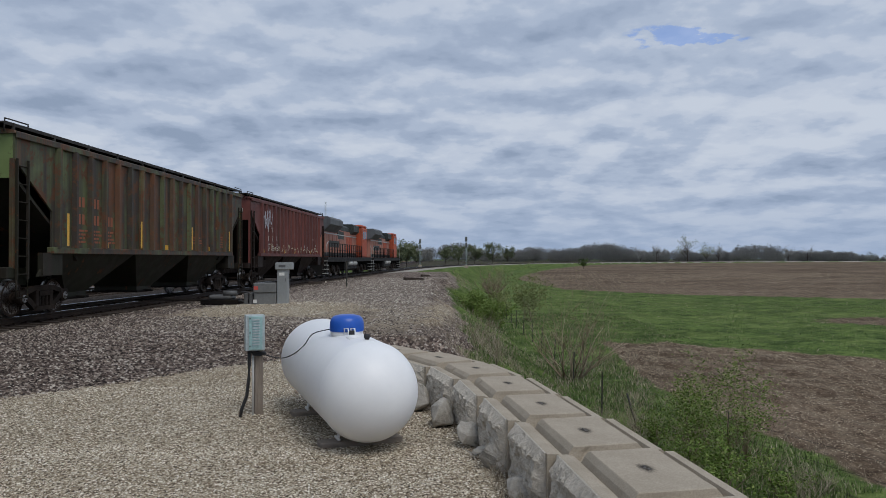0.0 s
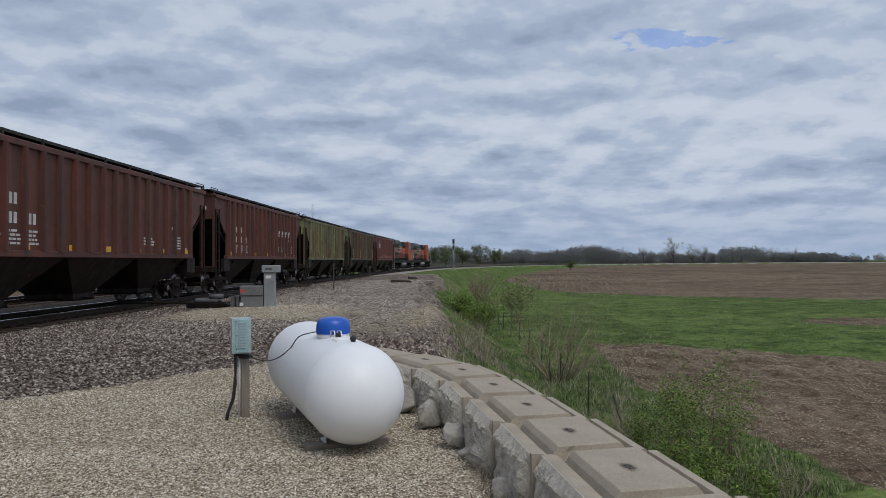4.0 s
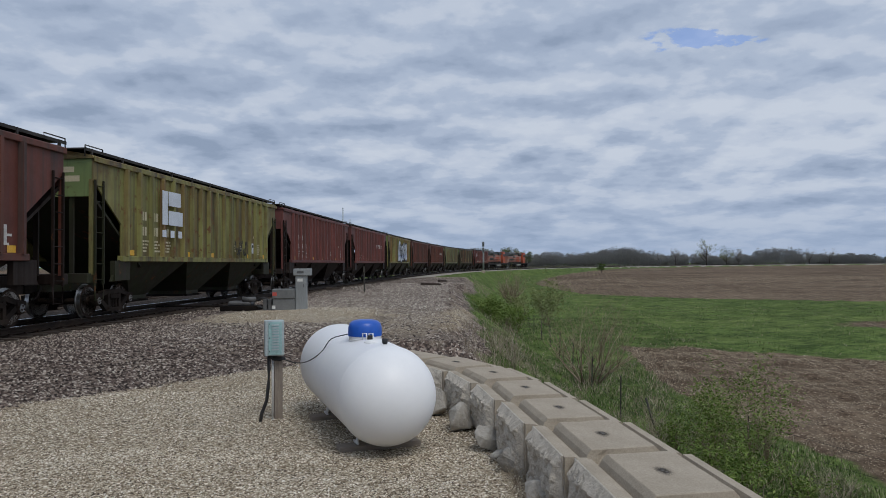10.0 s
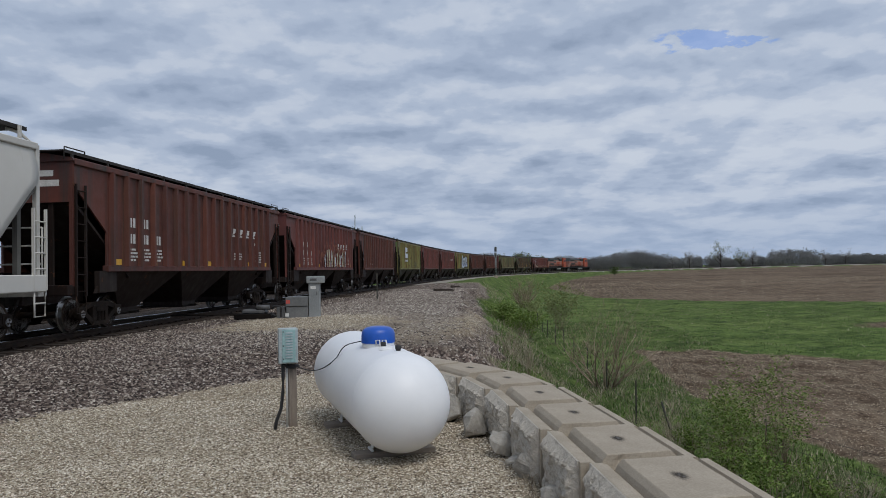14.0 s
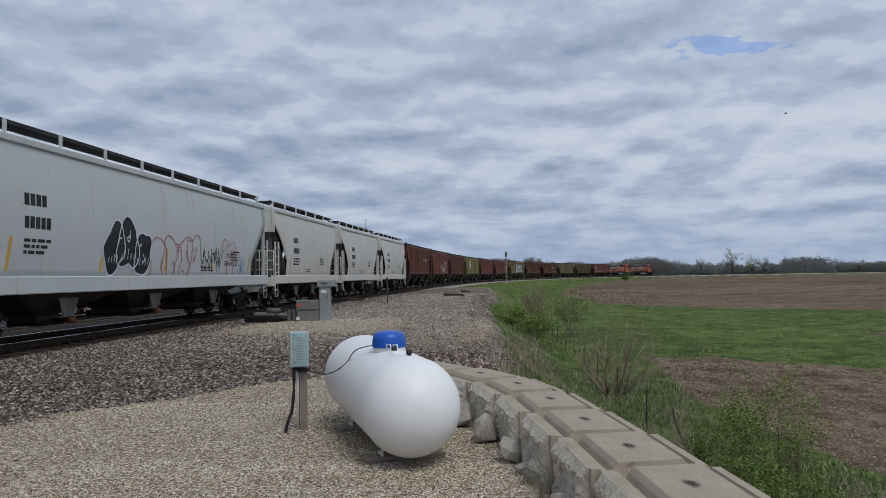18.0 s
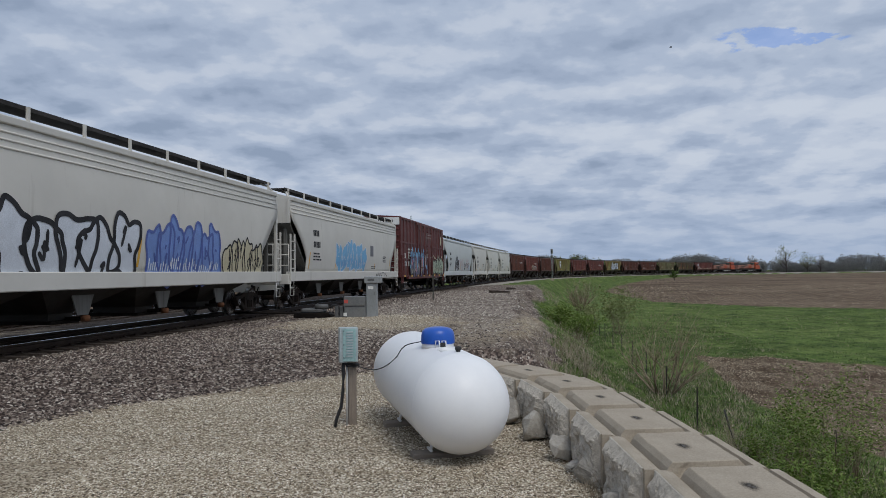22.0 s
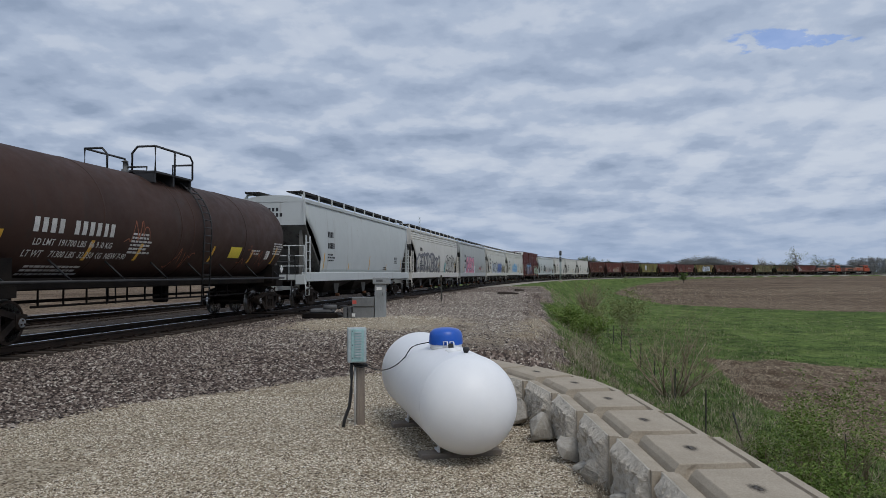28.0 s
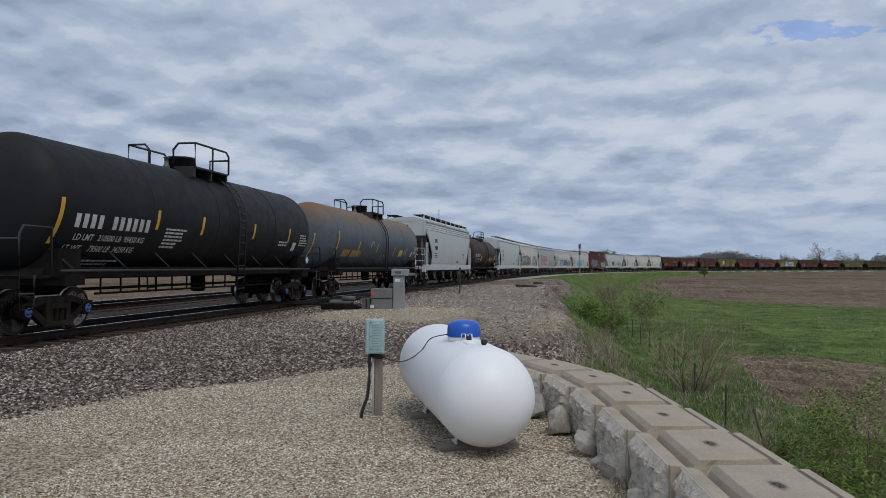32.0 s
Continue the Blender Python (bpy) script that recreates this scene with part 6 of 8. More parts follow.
def locomotive(label):
    half = 22.3 / 2 - 0.45
    car = thing("locomotive", pose(0, 0, 0), label, "locomotive", "diesel locomotives")
    orange, dark, pale = M["loco_orange"], M["loco_dark"], M["loco_pale"]
    bm = bmesh.new()
    box(bm, -half + 0.2, half - 0.2, -1.5, 1.5, 1.2, 1.55, 0, 0.02)
    part("frame", bm, M["loco_black"], car)
    bm = bmesh.new()
    box(bm, -half + 0.2, half - 0.2, -1.53, 1.53, 1.42, 1.52)
    part("walkway_edge", bm, M["loco_black"], car, "black walkway edge")
    bm = bmesh.new()
    box(bm, -half + 1.3, half - 6.0, -0.95, 0.95, 1.55, 3.80, 0, 0.06)
    part("long_hood", bm, M["loco_faded"], car, "faded pinkish orange hood")

    def along(name, x0, x1, outline, mat, label=""):
        bm = bmesh.new()
        loft(bm, [[(x, y, z) for y, z in outline] for x in (x0, x1)], 0, True, True, True)
        bmesh.ops.recalc_face_normals(bm, faces=bm.faces)
        return part(name, bm, mat, car, label)

    along("hood_roof", -half + 5.9, half - 6.0, ((-0.95, 3.8), (-0.93, 4.1), (-0.6, 4.32), (0.6, 4.32), (0.93, 4.1), (0.95, 3.8)), dark, "dark green-black hood roof")
    along("radiator", -half + 1.1, -half + 6.0, ((-0.97, 3.5), (-1.52, 4.02), (-1.52, 4.42), (-1.3, 4.58), (1.3, 4.58), (1.52, 4.42), (1.52, 4.02), (0.97, 3.5)), M["loco_grey"], "dark grey flared radiator section")
    along("dynamic_brake_box", half - 9.4, half - 6.6, ((-0.97, 3.6), (-1.3, 3.85), (-1.3, 4.35), (-1.1, 4.5), (1.1, 4.5), (1.3, 4.35), (1.3, 3.85), (0.97, 3.6)), dark)
    for x in (-half + 7.6, -half + 10.0):
        bm = bmesh.new()
        box(bm, x, x + 1.3, -0.5, 0.5, 4.30, 4.52, 0, 0.05)
        part("exhaust_hatch", bm, M["loco_black"], car)
    for k in range(8):
        x = -half + 1.7 + 1.42 * k
        for side in (-1, 1):
            bm = bmesh.new()
            box(bm, x, x + 1.22, side * 0.95, side * 0.985, 1.75, 3.3, 0, 0.01)
            part("hood_door", bm, orange if k > 5 else M["loco_faded"], car)
    for side in (-1, 1):
        bm = bmesh.new()
        box(bm, -half + 1.5, half - 6.1, side * 0.986, side * 0.998, 1.62, 1.92)
        part("hood_band", bm, M["loco_black"], car, "black band along the foot of the hood")
        bm = bmesh.new()
        box(bm, -half + 6.5, -half + 9.0, side * 0.95, side * 0.995, 3.05, 3.7)
        part("intake_grille", bm, dark, car)
    bm = bmesh.new()
    box(bm, half - 6.0, half - 3.2, -1.5, 1.5, 1.55, 4.35, 0, 0.1)
    cab = part("cab", bm, orange, car, "orange cab")
    bm = bmesh.new()
    box(bm, half - 6.1, half - 3.1, -1.45, 1.45, 4.33, 4.6, 0, 0.1)
    part("cab_roof", bm, orange, cab)
    for side in (-1, 1):
        for x in (half - 5.5, half - 4.4):
            bm = bmesh.new()
            box(bm, x, x + 0.75, side * 1.49, side * 1.515, 3.3, 4.0, 0, 0.0)
            part("window", bm, M["dark_glass"], cab)
    bm = bmesh.new()
    prism(bm, [(half - 3.2, 1.55), (half - 1.3, 1.55), (half - 1.2, 2.9), (half - 1.6, 3.25), (half - 3.2, 3.35)], -1.0, 1.0)
    part("nose", bm, orange, car)
    bm = bmesh.new()
    box(bm, -half + 8.0, half - 8.0, -1.35, 1.35, 0.45, 1.2, 0, 0.15)
    part("fuel_tank", bm, M["loco_black"], car)
    for side in (-1, 1):
        for x in (-1.6, 0.4):
            bm = bmesh.new()
            tube(bm, [(x, side * 1.35, 1.05), (x + 1.5, side * 1.35, 1.05)], 0.2, 0, 12)
            part("air_reservoir", bm, M["loco_pale"], car)
        bm = bmesh.new()
        tube(bm, [(-half + 0.9, side * 1.48, 2.6), (half - 6.2, side * 1.48, 2.6)], 0.025, 0, 5)
        tube(bm, [(-half + 0.9, side * 1.48, 2.1), (half - 6.2, side * 1.48, 2.1)], 0.018, 0, 5)
        for k in range(15):
            x = -half + 0.9 + (2 * half - 7.1) * k / 14
            tube(bm, [(x, side * 1.48, 1.55), (x, side * 1.48, 2.6)], 0.045, 0, 5)
        part("handrail", bm, M["loco_black"], car)
        for d in (-1, 1):
            bm = bmesh.new()
            tube(bm, [(d * (half - 0.25), side * 1.45, 1.0), (d * (half - 0.2), side * 1.45, 2.5), (d * (half - 0.8), side * 1.45, 2.7)], 0.03, 0, 6)
            for k in range(4):
                box(bm, d * (half - 0.05), d * (half - 0.65), side * 1.15, side * 1.5, 0.35 + 0.3 * k, 0.4 + 0.3 * k)
            part("corner_steps", bm, pale, car, "white handrail and steps")
    for d in (-1, 1):
        bm = bmesh.new()
        prism(bm, [(d * (half - 0.15), 0.25), (d * (half - 0.2), 1.5), (d * (half - 0.35), 1.5), (d * (half - 0.5), 0.25)], -1.45, 1.45)
        part("pilot", bm, M["loco_black"], car)
    bm = bmesh.new()
    decal_quad(bm, -half + 1.4, half - 6.1, 3.34, 3.41, lambda z: -1.0, 0, 0, 1)
    decal_quad(bm, -half + 3.0, -half + 7.0, 2.35, 2.85, lambda z: -1.0, 1, 0.15, 1)
    part("hood_stripes", bm, [M["loco_pale"], dark], car, "pale stripe and dark emblem block")
    coupler(car, half + 0.45, M["under"])
    loco_wheelset_parts(car, 6.6)
    return car


M["loco_faded"] = freight("loco_faded_paint", (0.40, 0.165, 0.115), rust=(0.34, 0.24, 0.18), wear=0.5, dirt=0.5)
M["loco_orange"] = freight("loco_orange_paint", (0.40, 0.072, 0.028), rust=(0.32, 0.12, 0.07), wear=0.2, dirt=0.45)
M["loco_dark"] = freight("loco_dark_paint", (0.028, 0.034, 0.03), wear=0.1, dirt=0.3)
M["loco_grey"] = freight("loco_grey_paint", (0.10, 0.105, 0.11), wear=0.1, dirt=0.3)
M["loco_black"] = freight("loco_black_paint", (0.022, 0.021, 0.02), wear=0.1, dirt=0.3)
M["loco_pale"] = plain("loco_pale_paint", (0.45, 0.45, 0.43), 0.5)
M["dark_glass"] = plain("dark_glass", (0.015, 0.018, 0.02), 0.1)
WHITE_W = freight("pale_grey_paint", (0.500, 0.530, 0.525), rust=(0.20, 0.12, 0.07), wear=0.0, dirt=0.10, grime=(0.32, 0.30, 0.27), fade_by=0.04)
WHITE_V = freight("warm_white_paint", (0.58, 0.565, 0.52), rust=(0.20, 0.12, 0.07), wear=0.0, dirt=0.12, grime=(0.34, 0.31, 0.26), fade_by=0.05)
GREY_W = freight("mid_grey_paint", (0.385, 0.40, 0.39), rust=(0.15, 0.10, 0.07), wear=0.0, dirt=0.1, grime=(0.2, 0.19, 0.18), fade_by=0.05)
# white paint taken near black: underside shade painted in, over dirt and rust
WHITE_SHADED = freight("pale_underside", (0.036, 0.034, 0.030), rust=(0.05, 0.035, 0.022), wear=0.2, dirt=0.9)
# grey darkened for the shade of end cavities and belly, with some dirt
M["shaded_grey"] = freight("slope_sheet_paint", (0.15, 0.147, 0.135), rust=(0.08, 0.05, 0.03), wear=0.2, dirt=0.7)
BOX_RED = freight("boxcar_red_paint", (0.100, 0.022, 0.020), wear=0.1, dirt=0.3)
BROWN_T = freight("brown_tank_paint", (0.050, 0.026, 0.019), rust=(0.035, 0.02, 0.014), wear=0.1, dirt=0.35)
BLACK_T = freight("black_tank_paint", (0.013, 0.013, 0.014), rust=(0.025, 0.022, 0.02), wear=0.05, dirt=0.1, grime=(0.02, 0.019, 0.018))


def rusted_tank():
    """Blue-grey tank paint, rusted along the top and in runs down the side."""
    m, nt, bs = graph("blue_grey_rusted_paint")
    v = coords(nt)
    sep = node(nt, "ShaderNodeSeparateXYZ", [(0, v)])
    runs = node(nt, "ShaderNodeTexNoise", [("Vector", coords(nt, (1.6, 1.6, 0.18)))], Scale=1.0, Detail=7.0, Roughness=0.65)
    spots = node(nt, "ShaderNodeTexNoise", [("Vector", v)], Scale=3.0, Detail=9.0, Roughness=0.7)
    up = curve_of(nt, sep.outputs[2], 2.5, 4.3)
    s = nt.nodes.new("ShaderNodeMath")
    s.operation = "ADD"
    nt.links.new(up, s.inputs[0])
    nt.links.new(runs.outputs[0], s.inputs[1])
    col = blend(nt, curve_of(nt, spots.outputs[0], 0.3, 0.75), (0.058, 0.074, 0.090, 1), (0.105, 0.125, 0.142, 1))
    col = blend(nt, curve_of(nt, s.outputs[0], 0.80, 1.35), col, (0.165, 0.092, 0.048, 1))
    nt.links.new(col, bs.inputs["Base Color"])
    bs.inputs["Roughness"].default_value = 0.6
    return m


BLUE_T = rusted_tank()
for glossy in (BLACK_T, BROWN_T):
    glossy.node_tree.nodes["Principled BSDF"].inputs["Specular IOR Level"].default_value = 0.25


for dull_paint in (RED_SHADED, GREEN_SHADED, OLIVE_SHADED, WHITE_SHADED, M["shaded_grey"], M["loco_black"]):
    dull_paint.node_tree.nodes["Principled BSDF"].inputs["Specular IOR Level"].default_value = 0.15


def make_train():
    rng = random.Random(11)
    for k in range(2):
        register(locomotive("orange diesel locomotive with dark roof and grey radiator"), 22.3, 6.6)
    kinds = "BDEAAYBBYABA"
    big = {3: (2.0, 2.95), 6: (2.0, 2.95), 10: (2.0, 2.95), 11: (2.0, 2.95)}
    sprays = {5: spray_h6, 10: spray_h11, 8: spray_h9, 0: spray_h1}
    texts = {"A": "oxide red ribbed three-bay grain hopper car", "B": "maroon ribbed three-bay grain hopper car with faded lettering",
             "Y": "yellow-green ribbed grain hopper car streaked with rust", "D": "olive ribbed grain hopper car, heavily rust-stained",
             "E": "faded grey-green ribbed grain hopper car streaked brown"}
    paints = {"A": (RED_A, RED_SHADED), "B": (RED_B, RED_SHADED), "Y": (GREEN_Y, GREEN_SHADED), "D": (GREEN_D, OLIVE_SHADED), "E": (GREEN_E, OLIVE_SHADED)}
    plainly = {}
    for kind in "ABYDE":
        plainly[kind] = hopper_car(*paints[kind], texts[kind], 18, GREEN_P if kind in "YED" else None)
    used = set()
    fresh = {}
    for i, kind in enumerate(kinds):
        if kind not in used:
            used.add(kind)
            fresh[kind] = [copy_thing(plainly[kind], pose(0, 0, 0)) for _ in range(kinds.count(kind) - 1)]
            car = plainly[kind]
        else:
            car = fresh[kind].pop()
        hopper_marks(car, random.Random(40 + i), M["white_ink"] if kind in "AB" else M["chalk_rust"] if kind == "D" else M["spray_cream"], "tall" if kind == "D" else True, big.get(i), sprays.get(i))
        if i == 5:
            tagged(car, "yellow-green ribbed grain hopper car with white graffiti")
        add_trucks(car, 6.45)
        register(car, 18.1, 6.45)
    for L in (13.05, 13.0, 12.72):
        car = covered_hopper(L, WHITE_V, WHITE_SHADED, "short off-white two-bay covered hopper car", 2, False, 1.55)
        covered_marks(car, L / 2 - 0.45, rng, 0, (), 4)
        add_trucks(car, L / 2 - 2.1)
        register(car, L, L / 2 - 2.1)

    def white(L, paint, label, bays, lines, tags, caps="grey", cut=1.7):
        car = covered_hopper(L, paint, WHITE_SHADED, label, bays, lines, cut)
        covered_marks(car, L / 2 - 0.45, rng, 0, tags)
        add_trucks(car, L / 2 - 2.35, caps)
        register(car, L, L / 2 - 2.35)

    def g(x, z, w, h, n, fill, edge, weight=0.16, shade=None, seed=1):
        return lambda bm: graffiti(bm, x, z, w, h, n, bowed, random.Random(seed), fill, edge, weight, shade)

    white(19.66, WHITE_W, "pale grey smooth-sided covered hopper car with black graffiti", 3, False,
          ((g(-3.4, 1.65, 2.3, 1.15, 3, 0, 1, 0.10, 1, 2), ("black_ink", "spray_white"), "black sprayed swollen shapes"),
           (g(-0.9, 1.25, 3.3, 1.4, 4, None, 0, 0.075, None, 3), ("spray_brick",), "thin brick-red sprayed outlines"),
           (lambda bm: [scrawl(bm, 2.5 + 0.17 * k, 1.6, 0.5, 0.9, 5, bowed, random.Random(50 + k), 0, 0.035) for k in range(9)], ("black_ink",), "thin black sprayed scribble"),
           (g(4.1, 1.25, 1.9, 1.35, 3, None, 0, 0.075, None, 5), ("spray_brick",), "thin brick-red sprayed outlines"),
           (lambda bm: [scrawl(bm, 5.9 + 0.1 * k, 1.5, 0.4, 0.7, 5, bowed, random.Random(70 + k), 0, 0.03) for k in range(5)], ("spray_sky",), "small sky-blue scribble"),
           (lambda bm: (lettering(bm, "PLASTIC", 4.7, 2.15, 0.26, bowed), lettering(bm, "GRANULES", 4.55, 1.85, 0.26, bowed)), ("black_ink",), "black stencilled contents words")))
    car = boxcar(BOX_RED, "tall oxide red boxcar with plug doors and graffiti")
    boxcar_marks(car)
    add_trucks(car, 6.3)
    register(car, 17.89, 6.3)
    white(20.46, WHITE_V, "off-white covered hopper car with blue graffiti", 4, True,
          ((g(-3.6, 1.55, 5.2, 1.35, 6, 0, 1, 0.11, 2, 4), ("spray_sky", "spray_white", "spray_blue"), "sky-blue sprayed swollen shapes"),
           (lambda bm: [scrawl(bm, 3.9 + 0.34 * k, 1.17, 0.3, 0.28, 4, lambda z: -1.565, random.Random(31 + k), 0, 0.045) for k in range(8)], ("black_ink",), "black brushed scrawl along the side sill"),
           (lambda bm: decal_quad(bm, 2.6, 3.3, 2.35, 2.95, bowed), ("spray_grey",), "dark data panel")))
    white(20.27, WHITE_V, "off-white covered hopper car with outlined and blue graffiti", 4, True,
          ((g(-4.8, 1.3, 4.6, 1.4, 5, 0, 1, 0.24, None, 6), ("spray_white", "black_ink"), "black-outlined sprayed swollen shapes"),
           (g(0.4, 1.2, 4.0, 1.5, 7, 0, 1, 0.26, 2, 7), ("spray_blue", "spray_navy", "spray_white"), "blue sprayed swollen shapes"),
           (g(4.8, 1.25, 3.0, 1.2, 6, 0, 1, 0.22, None, 8), ("spray_cream", "black_ink"), "cream sprayed swollen shapes with dark outline"),
           (g(-8.0, 1.7, 1.5, 1.9, 2, None, 0, 0.09, None, 9), ("spray_grey",), "grey sprayed outline")))

    def sheol(bm):
        for z in (1.55, 1.8, 2.05):
            stroke(bm, [(-6.1 + 0.6 * (z - 1.5), z), (-4.8, z + 0.1), (-1.5, z), (0.9 - 0.5 * (z - 1.5), z + 0.05)], 0.36, bowed, 2, 0.0)
        for bold, mat, lift in ((0.19, 1, 0.004), (0.10, 0, 0.010)):
            lettering(bm, "SHEOL", -5.5, 1.42, 2.3, bowed, mat, bold, 0.80, lift)

    white(19.67, GREY_W, "mid-grey smooth-sided covered hopper car with pink graffiti", 4, False,
          ((sheol, ("spray_pink", "spray_violet", "spray_white"), "large pink sprayed letters with dark outline"),
           (lambda bm: [scrawl(bm, 3.7 + 0.16 * k, 1.75, 0.5, 0.5, 5, bowed, random.Random(90 + k), 0, 0.05) for k in range(9)], ("spray_red",), "small dark red sprayed tag"),
           ), "blue", 0.12)
    white(21.03, WHITE_V, "off-white covered hopper car with teal and dark graffiti", 4, True,
          ((g(-8.2, 1.35, 8.4, 1.45, 7, None, 0, 0.30, 0, 14), ("spray_grey",), "black hatched sprayed swollen shapes"),
           (g(3.0, 1.35, 4.6, 1.4, 5, None, 0, 0.14, None, 15), ("black_ink",), "black sprayed swollen outlines"),
           (lambda bm: stroke(bm, [(2.8, 1.35), (2.75, 1.9), (3.0, 2.35)], 0.5, bowed), ("spray_teal",), "teal sprayed stroke")))
    white(20.39, WHITE_W, "pale grey smooth-sided covered hopper car with clean sides", 3, False, ())
    tank = tank_car(17.73, BROWN_T, "dark brown tank car with rusty scratched side", False)
    half = 17.73 / 2 - 0.45
    tank_marks(tank, half, random.Random(61), M["white_ink"], ("LD LMT  191700 LBS  86 950 KG", "LT WT    71300 LBS  32 350 KG  NEW 7-90"),
               ((-7.0, 1.75, 2.3), (-4.2, 1.75, 2.2), (-2.25, 1.78, 2.2), (1.6, 1.8, 2.27), (4.4, 1.8, 2.25), (6.4, 1.8, 2.4)), True, M["chalk_rust"])
    add_trucks(tank, half - 1.63)
    register(tank, 17.73, half - 1.63)
    white(18.73, WHITE_W, "pale grey covered hopper car with ribbed top", 4, True, ())
    tank = tank_car(18.45, BLUE_T, "blue-grey tank car rusted along its top", True, 0.0)
    half = 18.45 / 2 - 0.45
    tank_marks(tank, half, random.Random(62), M["yellow"], (), ((-7.6, 1.9, 2.9), (-4.5, 2.09, 2.56), (-1.45, 2.07, 2.53), (2.0, 1.98, 2.45), (4.6, 2.0, 2.45), (7.4, 1.8, 2.6)), True, M["chalk"], -6.5, 1.83)
    add_trucks(tank, half - 1.63)
    register(tank, 18.45, half - 1.63)
    tank = tank_car(17.05, BLACK_T, "clean black tank car with white lettering")
    half = 17.05 / 2 - 0.45
    tank_marks(tank, half, random.Random(63), M["white_ink"], ("LD LMT   210500 LB  95450 KG", "LT WT     79500 LB  34250 KG"),
               ((-7.05, 1.84, 2.79), (-3.55, 2.29, 2.77), (-1.35, 2.25, 2.75), (1.9, 2.25, 2.73), (4.75, 2.23, 2.73), (7.2, 1.8, 2.7)), True, None, -6.45, 2.2, False)
    add_trucks(tank, half - 1.63, "blue")
    register(tank, 17.05, half - 1.63)


make_train()


# ---- tracks ----
RAIL_FORM = ((-0.036, 0.0), (0.036, 0.0), (0.036, -0.04), (0.010, -0.055), (0.010, -0.135), (0.070, -0.155), (0.070, -0.17), (-0.070, -0.17), (-0.070, -0.155), (-0.010, -0.135), (-0.010, -0.055), (-0.036, -0.04))


def straight(s, off=0.0):
    """The second track, which runs on straight."""
    a = 0.008
    return -17.1 + s * math.sin(a) + off * math.cos(a), s * math.cos(a) - off * math.sin(a), a


def rail(parent, way, off, s0, s1):
    bm = bmesh.new()
    rows = []
    for s in np.arange(s0, s1, 2.0):
        x, y, a = way(s, off)
        rows.append([bm.verts.new((x + d * math.cos(a), y - d * math.sin(a), RAIL_Z + z)) for d, z in RAIL_FORM])
    n = len(RAIL_FORM)
    for a, b in zip(rows, rows[1:]):
        for i in range(n):
            bm.faces.new((a[i], a[(i + 1) % n], b[(i + 1) % n], b[i])).material_index = 1 if i == 0 else 0
    bmesh.ops.recalc_face_normals(bm, faces=bm.faces)
    return part("rail", bm, [M["rail"], M["railtop"]], parent)


def tie_form():
    bm = bmesh.new()
    box(bm, -1.32, 1.32, -0.115, 0.115, -0.20, 0.0, 0, 0.012)
    for x in (-0.7175, 0.7175):
        box(bm, x - 0.19, x + 0.19, -0.09, 0.09, 0.0, 0.018, 1)
        for d in (-0.11, 0.11):
            box(bm, x + d - 0.02, x + d + 0.02, -0.06, -0.02, 0.015, 0.05, 1)
    return mesh_of("tie", bm, [M["tie"], M["rail"]])


def tracks():
    form = tie_form()
    for k, (way, label, s0, s1) in enumerate(((on_line, "curving main track of steel rails on dark timber ties", -70, 620), (straight, "straight second track of steel rails on timber ties", -70, 700))):
        t = thing("railway_track", pose(0, 0, 0), label, "railway track", kind="structure")
        for off in (-0.7175, 0.7175):
            rail(t, way, off, s0, s1)
        if k == 0:
            bm = bmesh.new()
            rows = []
            for q in np.arange(82.0, 618.0, 4.0):
                drop = -1.4 + 1.1 * min(max((q - 100) / 190, 0), 1)
                rows.append([])
                for off, z in ((-4.6, drop), (-2.7, 0.27), (2.9, 0.27), (4.9, drop)):
                    px, py, _ = way(q, off)
                    rows[-1].append(bm.verts.new((px, py, z)))
            for a, b in zip(rows, rows[1:]):
                for i in range(3):
                    bm.faces.new((a[i], a[i + 1], b[i + 1], b[i]))
            part("ballast_bed", bm, M["bed"], t, "grey crushed ballast carrying the far track")
        rng = random.Random(k)
        joined = []
        for i in range(int((s1 - s0 - 2) / 0.53)):
            s = s0 + 1 + i * 0.53
            x, y, a = way(s)
            m = pose(x + rng.uniform(-0.03, 0.03), y, RAIL_Z - 0.188, 0, 0, -math.degrees(a) + rng.uniform(-0.6, 0.6))
            if 2 < s < (140 if k == 0 else 60):
                o = new("tie", form)
                o.parent = t
                o.matrix_basis = m
            elif s < 330:
                joined.append(m)
        v0 = np.array([(x, y, z) for x in (-1.32, 1.32) for y in (-0.115, 0.115) for z in (-0.2, 0.0)])
        f0 = np.array([(0, 1, 3, 2), (4, 6, 7, 5), (0, 4, 5, 1), (2, 3, 7, 6), (1, 5, 7, 3)])
        verts = np.concatenate([v0 @ np.array(m.to_3x3()).T + np.array(m.translation) for m in joined])
        faces = np.concatenate([f0 + 8 * i for i in range(len(joined))])
        o = new("far_ties", mesh_from("far_ties", verts.tolist(), faces.tolist(), [M["tie"]]))
        o.parent = t
        tagged(o, "rest of the dark timber ties", kind="stuff")


tracks()


